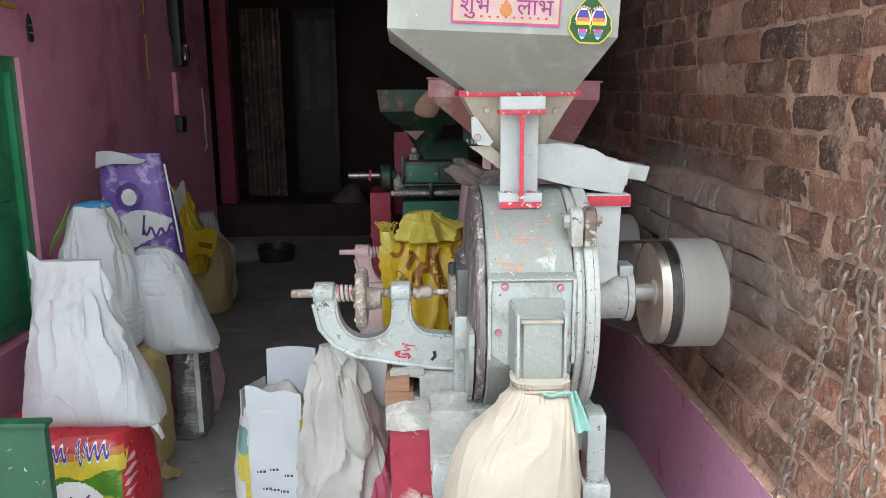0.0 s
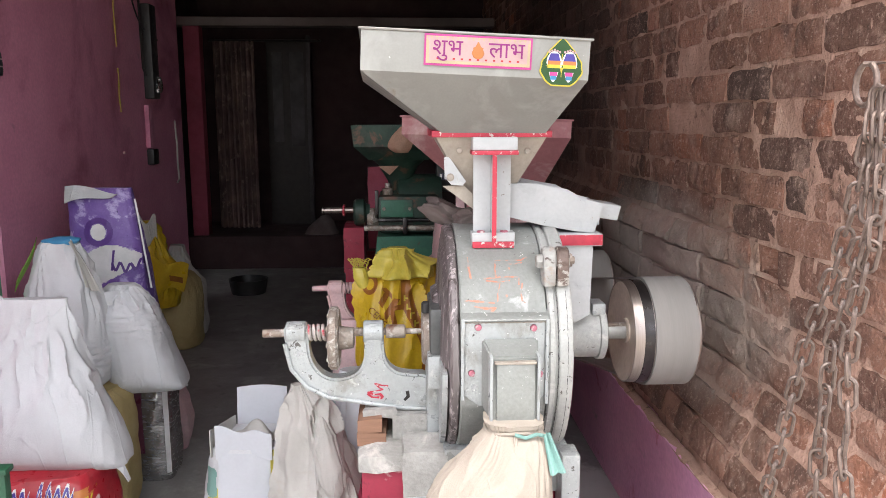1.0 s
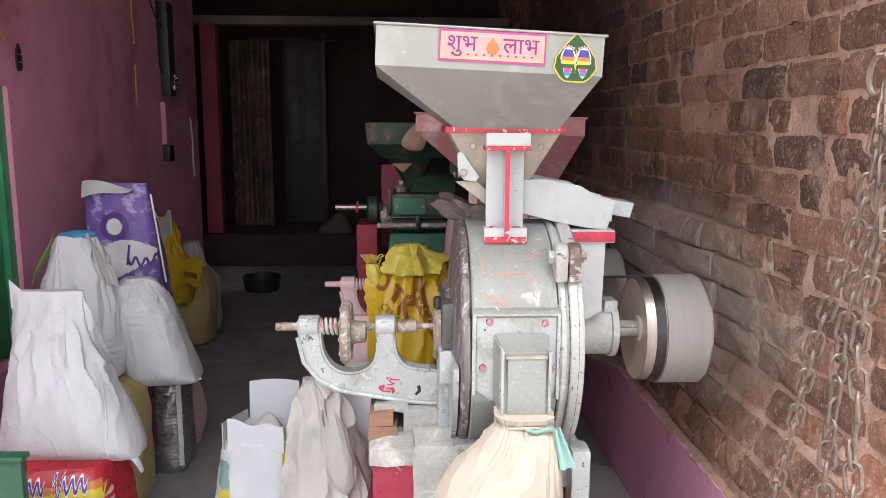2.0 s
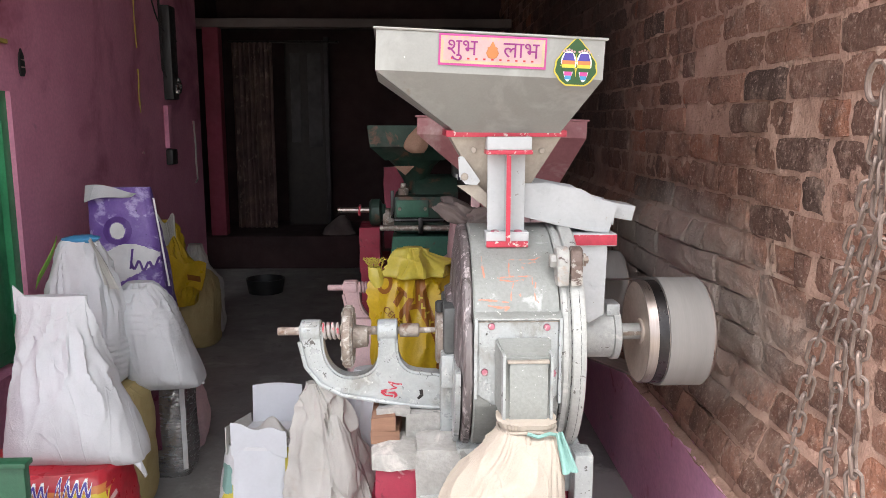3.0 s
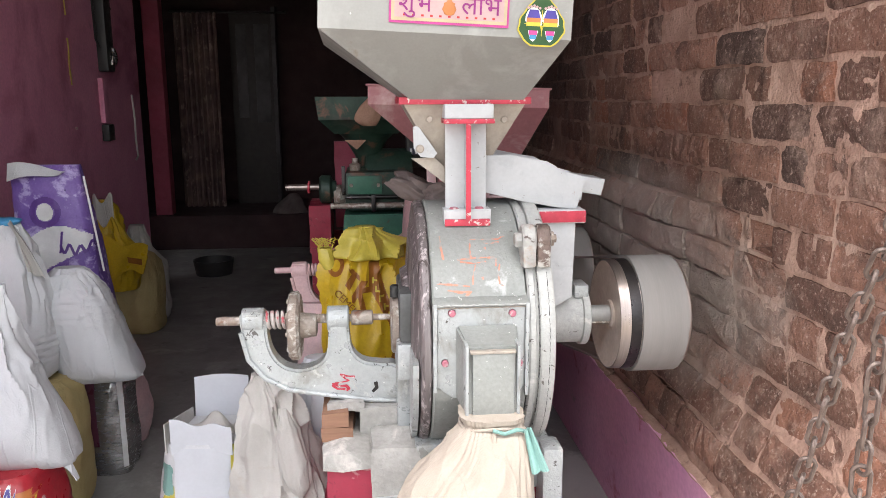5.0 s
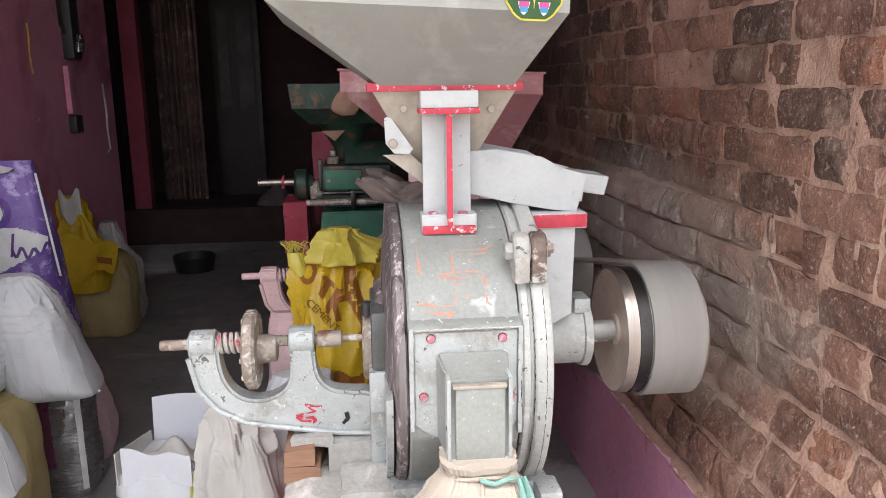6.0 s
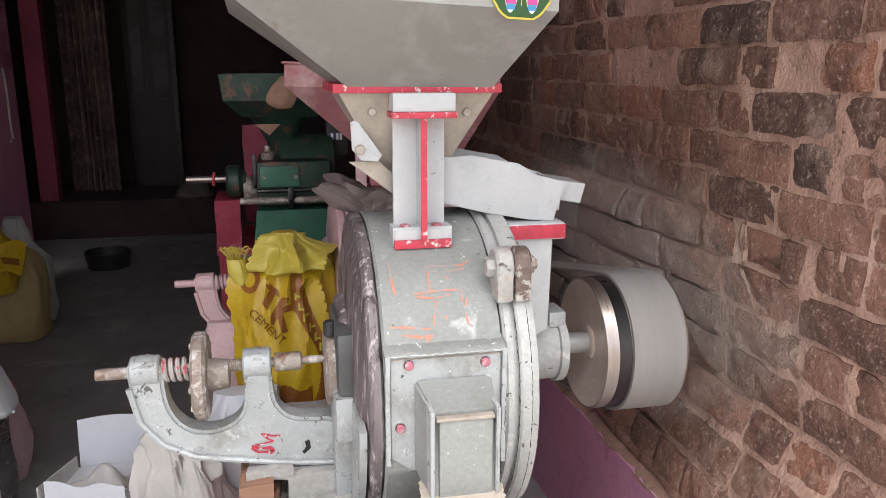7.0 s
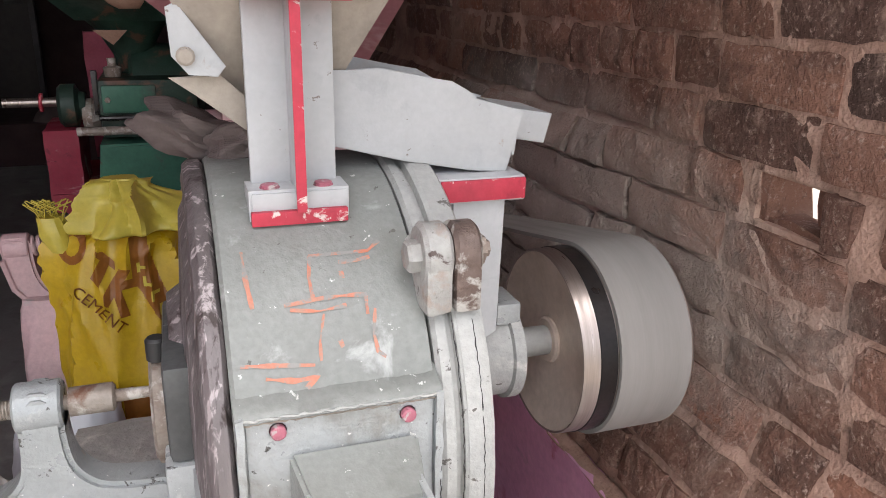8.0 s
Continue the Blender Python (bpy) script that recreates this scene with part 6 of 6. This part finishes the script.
on_front(None, -1.29, -0.848, 0.30, 0.36, t10, M_INK["orange"], "orange_band", s10, lift=0.004, nx=60, nz=20, shape=lambda u, v: 0.28 + 0.3 * u + 0.1 * math.sin(u * 17) < v < 0.60 + 0.3 * u)
on_front(None, -1.10, -0.885, 0.03, 0.262, t10, M_INK["white"], "white_oval", s10, lift=0.0045, nx=60, nz=50, shape=lambda u, v: math.hypot(u - 0.5, (v - 0.5) * 0.95) < 0.48 and not (math.hypot(u - 0.62, v - 0.72) < 0.05))
for k, (x, z, w) in enumerate(((-1.045, 0.19, 0.022), (-1.01, 0.205, 0.016), (-0.985, 0.183, 0.026), (-0.955, 0.21, 0.014), (-0.945, 0.178, 0.02), (-1.06, 0.16, 0.02), (-1.0, 0.155, 0.03))):
    on_front(None, x, x + w, z, z + 0.012, t10, M_INK["dark"] if k % 3 else M_VIOLET, "small_print", s10, lift=0.006, nx=10, nz=8, shape=lambda u, v: math.hypot(u - 0.5, v - 0.5 + 0.3 * math.sin(u * 6)) < 0.42)
# lettering as slanted shapes with a pale edge
def squiggle(u, v, fat):
    word = 0.02 < u < 0.44 or 0.54 < u < 0.98
    tall = 0.42 if (u < 0.12 or 0.54 < u < 0.68) else 0.22
    return word and abs(v - 0.42 - 0.08 * u - tall * math.sin(u * 58)) < fat + 0.10 * abs(math.cos(u * 58))


on_front(None, -1.10, -0.88, 0.312, 0.382, t10, M_INK["white"], "script_bar", s10, lift=0.0055, nx=130, nz=44, shape=lambda u, v: squiggle(u, v, 0.17))
on_front(None, -1.10, -0.88, 0.312, 0.382, t10, M_INK["blue"], "script_bar", s10, lift=0.007, nx=130, nz=44, shape=lambda u, v: squiggle(u, v, 0.07))
for k in range(9):
    on_front(None, -0.852, -0.828, 0.04 + 0.032 * k, 0.06 + 0.032 * k, t10, M_INK["palepink"], "side_script", s10, lift=0.004, nx=20, nz=20, shape=lambda u, v: abs(u - 0.3 - 0.4 * v) < 0.22)

# green painted panel in the foreground
gb = thing("metal_panel", (-0.95, 1.61, 0.0), "green painted metal panel with rusty chips, standing on the floor", "panel")
part("body", box(-1.35, -0.768, 1.60, 1.625, 0.0, 0.685, 0.006), M_GREENBOX, gb)
part("rim", box(-1.35, -0.762, 1.594, 1.63, 0.683, 0.695, 0.003), M_GREENBOX, gb)

# ---- bags on the floor beside the mill ----
f1, tf1 = bag("printed_bag", "open white-panelled printed bag standing beside the mill", [(-0.42, 2.38, 0.0, 0.11, 0.09, 4, 0.0), (-0.42, 2.38, 0.02, 0.135, 0.11, 4, 0.0), (-0.42, 2.38, 0.2, 0.138, 0.115, 3.6, 0.002), (-0.415, 2.38, 0.36, 0.125, 0.11, 3.4, 0.003), (-0.41, 2.38, 0.425, 0.112, 0.105, 3.4, 0.004)], M_SACK, 13, 0.008, category="bag", group="bags beside the mill")
on_front(None, -0.49, -0.335, 0.0, 0.468, tf1, M_PAPER, "white_panel", f1, lift=0.003, nx=20, nz=36)
on_front(None, -0.545, -0.492, 0.02, 0.40, tf1, M_YPALE, "side_print", f1, lift=0.002, nx=20, nz=60, shape=lambda u, v: (0.62 < u < 0.95 and v < 0.75) or math.hypot((u - 0.5) * 0.8, (v - 0.55) * 2.4) < 0.3)
on_front(None, -0.545, -0.497, 0.27, 0.37, tf1, M_TEAL, "side_print", f1, lift=0.0025, nx=16, nz=24, shape=lambda u, v: math.hypot(u - 0.6, v - 0.5) < 0.42 + 0.1 * math.sin(9 * v))
on_front(None, -0.333, -0.29, 0.04, 0.42, tf1, M_YPALE, "side_print", f1, lift=0.002, nx=16, nz=60, shape=lambda u, v: u < 0.45 + 0.12 * math.sin(v * 11))
on_front(None, -0.315, -0.285, 0.24, 0.34, tf1, M_TEAL, "side_print", f1, lift=0.0025, nx=16, nz=20, shape=lambda u, v: math.hypot(u - 0.6, v - 0.5) < 0.45)
for k, (x, z) in enumerate(((-0.47, 0.22), (-0.43, 0.225), (-0.385, 0.205), (-0.455, 0.16), (-0.43, 0.155), (-0.40, 0.15))):
    on_front(None, x, x + 0.03, z, z + 0.008, tf1, M_INK["dark"], "script_bar", f1, lift=0.005, nx=8, nz=3, shape=lambda u, v: int(u * 8) % 3 != 1)
part("back_panel", sheet_patch(lambda u, v: (-0.475 + 0.165 * u, 2.49 + 0.02 * v, 0.36 + 0.185 * v + 0.008 * math.sin(u * 3.1)), 10, 8, 0.003), M_PAPER, f1, "raised white back flap")
part("side_panel", sheet_patch(lambda u, v: (-0.31 + 0.035 * v * 0.3 + 0.03 * u, 2.42 + 0.07 * u, 0.36 + 0.19 * v), 6, 8, 0.003), M_PAPER, f1)
part("inner_fold", sheet_patch(lambda u, v: (-0.47 + 0.14 * u, 2.33 + 0.09 * v, 0.43 + 0.045 * math.sin(3.1 * u) * math.sin(3.1 * v) + 0.012 * math.sin(u * 9 + v * 4)), 18, 10, 0.003), M_SACKB, f1)
part("front_edge", sheet_patch(lambda u, v: (-0.497 + 0.172 * u, 2.276 + 0.006 * math.sin(u * 5), 0.40 + 0.085 * v + 0.022 * v * (1 - u) ** 4 + 0.006 * math.sin(u * 11)), 18, 4, 0.003), M_PAPER, f1)
part("left_edge", sheet_patch(lambda u, v: (-0.515 + 0.035 * u, 2.28 + 0.2 * u, 0.40 + 0.09 * v - 0.03 * u * v), 8, 4, 0.003), M_SACKB, f1)

f2, tf2 = bag("grain_sack", "crumpled empty off-white sack with a pink corner", [(-0.19, 2.28, 0.0, 0.12, 0.09, 2.8, 0.0), (-0.19, 2.28, 0.03, 0.14, 0.11, 2.6, 0.006), (-0.185, 2.28, 0.2, 0.135, 0.10, 2.4, 0.016), (-0.19, 2.28, 0.36, 0.115, 0.085, 2.2, 0.022), (-0.20, 2.28, 0.48, 0.088, 0.065, 2.1, 0.024), (-0.215, 2.28, 0.57, 0.062, 0.045, 2, 0.018), (-0.235, 2.28, 0.635, 0.03, 0.02, 2, 0.008)], M_SACKB, 14, 0.014, 7, 130, 90, "sack", "bags beside the mill", folds=0.012)
on_front(None, -0.15, -0.05, 0.0, 0.34, tf2, M_PINKCLOTH, "pink_corner", f2, lift=0.003, nx=60, nz=140, shape=lambda u, v: v < 0.2 + 0.75 * u + 0.04 * math.sin(u * 14))
fold = sack_mesh([(-0.13, 2.19, 0.30, 0.012, 0.01, 2, 0.0), (-0.135, 2.185, 0.34, 0.030, 0.018, 2.2, 0.004), (-0.145, 2.19, 0.42, 0.034, 0.02, 2.2, 0.006), (-0.16, 2.215, 0.50, 0.026, 0.02, 2.2, 0.005), (-0.175, 2.24, 0.55, 0.012, 0.012, 2, 0.0)], 60, 40, 21, 0.006, 5, 0.006)
part("loose_fold", fold, M_SACKB, f2)
f3, _ = bag("printed_bag", "bluish printed bag tucked against the plinth", [(-0.06, 2.42, 0.0, 0.09, 0.07, 3.4, 0.0), (-0.06, 2.42, 0.3, 0.10, 0.08, 3.2, 0.004), (-0.06, 2.42, 0.55, 0.09, 0.06, 3, 0.006), (-0.05, 2.42, 0.63, 0.07, 0.03, 3, 0.008)], M_PAPER, 15, 0.012, category="bag", group="bags beside the mill")

# ---- chains hanging in the shop front ----
def chain(points, label):
    """Iron chain along a hanging line, every link a part."""
    ob = thing("chain", points[0], label, "chain", "shutter chains")
    pts = [Vector(p) for p in points]
    seg = [(b - a).length for a, b in zip(pts, pts[1:])]
    total, step = sum(seg), 0.0235
    me = None
    for k in range(int(total / step)):
        d = k * step
        i = 0
        while i < len(seg) - 1 and d > seg[i]:
            d -= seg[i]
            i += 1
        c = pts[i].lerp(pts[i + 1], d / seg[i])
        way = (pts[i + 1] - pts[i]).normalized()
        if me is None:
            lk = tube([(0.0073 * math.cos(a), 0, 0.0073 * math.sin(a) + math.copysign(0.0083, math.sin(a))) for a in [2 * math.pi * (j + 0.5) / 14 for j in range(14)]], 0.0022, 6, closed=True)
            first = part("link", lk, M_CHAIN, None)
            me = first.data
            bpy.data.objects.remove(first)
        lo = new("link", me)
        lo.parent = ob
        q = way.to_track_quat("Z", "X")
        random.seed(k)
        lo.matrix_basis = Matrix.Translation(c - pts[0]) @ q.to_matrix().to_4x4() @ pose(0, 0, 0, 0, 0, (35 if k % 2 else 125) + random.uniform(-14, 14))
    return ob


def hang(rows):
    """The three chains lie in one slanting sheet in front of the wall."""
    return [(0.076 + 0.5 * (x - 0.076), 0.024 + 0.5 * (y - 0.024), 1.422 + 0.5 * (z - 1.422)) for x, y, z in rows]


chain(hang([(0.962, 1.44, 1.455), (0.945, 1.422, 1.372), (0.945, 1.449, 1.252), (0.945, 1.49, 1.134), (0.945, 1.572, 0.958), (0.942, 1.611, 0.817), (0.94, 1.642, 0.683), (0.94, 1.69, 0.547), (0.94, 1.75, 0.3)]), "rusty iron chain hanging in a slanting line from the hook")
chain(hang([(0.955, 1.415, 1.45), (0.945, 1.40, 1.226), (0.945, 1.452, 1.085), (0.945, 1.484, 0.96), (0.943, 1.487, 0.838), (0.94, 1.489, 0.738), (0.94, 1.485, 0.6), (0.94, 1.48, 0.3)]), "rusty iron chain hanging down beside its neighbour")
chain(hang([(0.955, 1.39, 1.45), (0.945, 1.375, 1.209), (0.945, 1.413, 1.072), (0.945, 1.423, 0.956), (0.943, 1.403, 0.847), (0.94, 1.403, 0.754), (0.94, 1.388, 0.69), (0.94, 1.385, 0.35)]), "rusty iron chain with its lower end loose")
hk = part("iron_hook", tube([(0.535, 1.02, 3.01), (0.535, 0.98, 2.9), (0.535, 0.74, 2.85), (0.535, 0.735, 1.475)] + [(0.522, 0.752 + 0.017 * math.sin(a), 1.455 + 0.02 * math.cos(a)) for a in [0.3 + 0.33 * i for i in range(18)]], 0.003, 8), M_CHAIN)
tagged(hk, "bent iron hook ring on a thin rod from the ceiling", "hook")

# ---- small things on the pink wall ----
em = part("wall_emblem", slab([(0, 0.06), (0.016, 0.035), (0.022, 0.0), (0.022, -0.035), (0.012, -0.052), (-0.012, -0.052), (-0.022, -0.035), (-0.022, 0.0), (-0.016, 0.035)], -0.004, 0.004, 0.001), M_BLACK)
em.matrix_basis = pose(LX + 0.006, 3.32, 1.655, 0, 0, 90)
tagged(em, "small pointed black plaque on the pink wall", "plaque")
for dz in (0.012, -0.018):
    part("mark", box(3.305, 3.335, -0.0005, 0.0005, 1.655 + dz, 1.66 + dz), M_INK["palepink"]).matrix_basis = pose(LX + 0.012, 0, 0, 0, 0, 90)
for o in [o for o in bpy.data.objects if o.name.startswith("mark")]:
    w = o.matrix_basis.copy()
    o.parent, o.matrix_parent_inverse = em, em.matrix_basis.inverted()
    o.matrix_basis = w
yb = part("yellow_strip", box(LX + 0.001, LX + 0.02, 2.85, 3.20, 1.728, 1.745, 0.003, rot=(-2, 0, 0)), M_GOLD)
tagged(yb, "yellow wooden strip fixed on the pink wall above the door", "strip")
for y, z1, z0, nm in ((4.66, 2.3, 1.84, "upper"), (4.66, 1.72, 1.47, "lower")):
    sg = part("hanging_string", tube([(LX + 0.008, y + 0.006 * math.sin(i), z1 + (z0 - z1) * i / 8) for i in range(9)], [0.004 + 0.002 * (i % 3 == 0) for i in range(9)], 6), M_GOLD)
    tagged(sg, "yellowed string hanging on the pink wall", "string")
pin = part("wall_plug", lathe([(0, 0.006), (0.01, 0.008), (0.012, 0)], "x", (LX, 4.68, 1.235), 8), M_INK["palepink"])
tagged(pin, "small pale plug in the pink wall", "plug")
pst = part("pipe_cover", box(LX + 0.0, LX + 0.03, 5.10, 5.19, 1.25, 1.52, 0.004), M_PINKWALL)
tagged(pst, "pink painted cable cover on the wall", "cable cover")
swb = part("switch_box", box(LX, LX + 0.045, 5.10, 5.21, 1.14, 1.24, 0.008), M_BLACK)
tagged(swb, "black switch box on the wall", "switch")
cb = part("cable", tube([(LX + 0.02, 4.9 + 0.5 * (i / 10) ** 2, 2.3 - 0.35 * math.sin(i / 10 * 1.6)) for i in range(11)], 0.005, 6), M_BLACK)
tagged(cb, "thin black cable strung across the wall", "cable")
cb2 = part("cable", tube([(LX + 0.01, 5.10, 2.6), (LX + 0.012, 5.09, 2.0), (LX + 0.012, 5.10, 1.75), (LX + 0.02, 5.13, 1.7)], 0.008, 6), M_BLACK)
tagged(cb2, "black cable running down the dark wall", "cable")
mt = thing("meter_box", (LX, 5.2, 1.65), "dark electric meter box with a glinting plastic cover", "meter box")
part("body", box(LX - 0.02, LX + 0.06, 5.14, 5.27, 1.56, 2.15, 0.01), M_BLACK, mt)
part("cover", sack_mesh([(LX + 0.065, 5.22, 1.60, 0.015, 0.025, 2.4, 0.002), (LX + 0.07, 5.22, 1.65, 0.018, 0.03, 2.4, 0.006), (LX + 0.065, 5.22, 1.70, 0.014, 0.02, 2.4, 0.004)], 24, 12, 4, 0.008), M_SILVERFILM, mt, "crumpled clear plastic cover")
rp = part("rope", tube([(LX + 0.012, 5.72, 1.42), (LX + 0.014, 5.74, 1.25), (LX + 0.02, 5.71, 1.12), (LX + 0.014, 5.75, 1.0), (LX + 0.014, 5.70, 0.98)], 0.007, 6), M_SACKB)
tagged(rp, "grey rope end hanging on the dark wall", "rope")
bk = part("black_tub", lathe([(0, 0.0), (0, 0.14), (0.12, 0.16), (0.12, 0.15), (0.02, 0.13), (0.02, 0)], "z", (-1.2, 6.4, 0.0), 28), M_BLACK)
tagged(bk, "low black tub on the floor by the wall", "tub")

# ---- bricks of the right wall ----
def brick_mesh(length, seed):
    """A rough brick with its face at x = 0 looking to -x; 46 triangles or so."""
    bm = bmesh.new()
    ny, nz, h = 7, 4, 0.0770
    off = Vector((seed * 5.1, seed * 2.3, 0.7))
    g = {}
    for i in range(ny + 1):
        for j in range(nz + 1):
            y, z = -length / 2 + length * i / ny, -h / 2 + h * j / nz
            edge = (i in (0, ny)) + (j in (0, nz))
            p = Vector((0.0026 * edge + 0.0015 * (edge > 1), y, z))
            p += Vector((noise.noise(p * 22 + off) * 0.0055 + noise.noise(p * 60 + off) * 0.0040, noise.noise(p * 28 + off) * 0.0075 if edge else 0, noise.noise(p * 32 - off) * 0.0065 if edge else 0))
            g[i, j] = bm.verts.new(p)
    for i in range(ny):
        for j in range(nz):
            bm.faces.new((g[i, j], g[i, j + 1], g[i + 1, j + 1], g[i + 1, j]))
    ring = [(i, 0) for i in range(ny)] + [(ny, j) for j in range(nz)] + [(i, nz) for i in range(ny, 0, -1)] + [(0, j) for j in range(nz, 0, -1)]
    back = [bm.verts.new(g[k].co + Vector((0.03, 0, 0))) for k in ring]
    for k in range(len(ring)):
        a, b = g[ring[k]], g[ring[(k + 1) % len(ring)]]
        bm.faces.new((a, b, back[(k + 1) % len(ring)], back[k]))
    bmesh.ops.recalc_face_normals(bm, faces=bm.faces)
    me = bpy.data.meshes.new("brick")
    bm.to_mesh(me)
    bm.free()
    me.materials.append(M_BRICK)
    return me


STRETCH = [brick_mesh(0.232, s) for s in range(8)]
HEAD = [brick_mesh(0.110, 20 + s) for s in range(8)]
rng = random.Random(7)
far_v, far_f = [], []
near = 0
for row in range(27):
    z = ZLINE + 0.06 + COURSE * row + 0.03
    if z > TOP - 0.05:
        break
    y = FRONT + rng.uniform(-0.1, 0.1)
    heads = row % 2 == 0
    while y < BACK - 0.2:
        head = rng.random() < (0.62 if heads else 0.08)
        ln = 0.110 if head else 0.232
        yc = y + ln / 2
        y += ln + 0.013 + rng.uniform(-0.003, 0.006)
        if yc + ln / 2 > hy0 and yc - ln / 2 < hy1 + 0.10 and hz0 - 0.01 < z < hz1 + 0.02:
            continue
        me = rng.choice(HEAD if head else STRETCH)
        lean = math.degrees(math.atan((wall_x(yc, z + 0.03) - wall_x(yc, z - 0.03)) / 0.06))
        veer = -math.degrees(math.atan((wall_x(yc + 0.05, z) - wall_x(yc - 0.05, z)) / 0.10))
        push = rng.uniform(-0.004, 0.002) + (0.012 if rng.random() < 0.05 else 0)
        m = Matrix.Translation((wall_x(yc, z) + push, yc, z + rng.uniform(-0.003, 0.003))) @ pose(0, 0, 0, rng.uniform(-0.8, 0.8), lean + rng.uniform(-1, 1), veer + rng.uniform(-0.8, 0.8))
        if 1.05 < yc < 3.3 and z < 1.86 and near < 300:
            near += 1
            b = new("brick", me)
            b.parent = wall_right
            b.matrix_basis = m
        else:
            n0 = len(far_v)
            far_v += [m @ v.co for v in me.vertices]
            far_f += [[n0 + i for i in p.vertices] for p in me.polygons]
fm = bpy.data.meshes.new("brickwork")
fm.from_pydata(far_v, [], far_f)
fm.materials.append(M_BRICKS)
fw = new("brickwork", fm)
fw.parent = wall_right
tagged(fw, "", "", "", "stuff")


# the broken brick round the hole, and the stump left in the niche
for y0, y1, z0, z1, x0, x1, s in ((1.74, 1.784, 1.035, 1.108, 0.0, 0.07, 1), (1.908, 1.96, 1.03, 1.112, 0.020, 0.10, 2), (1.78, 1.92, 1.020, 1.044, 0.02, 0.09, 3), (1.788, 1.858, 1.04, 1.112, 0.06, 0.10, 4)):
    part("brick_fragment", rough_block(WX + x0, WX + x1, y0, y1, z0, z1, 0.007, 4, s), M_BRICK, wall_right)


# ---- what moves ----
def motions():
    for pu, ml in ((PULLEY, MILL), (pulley2, m2)):
        at = pu.location.copy()
        walk(pu, [(0.1 * k, Matrix.Translation(at) @ pose(0, 0, 0, 75.0 * k, 0, 0)) for k in range(81)])


motions()
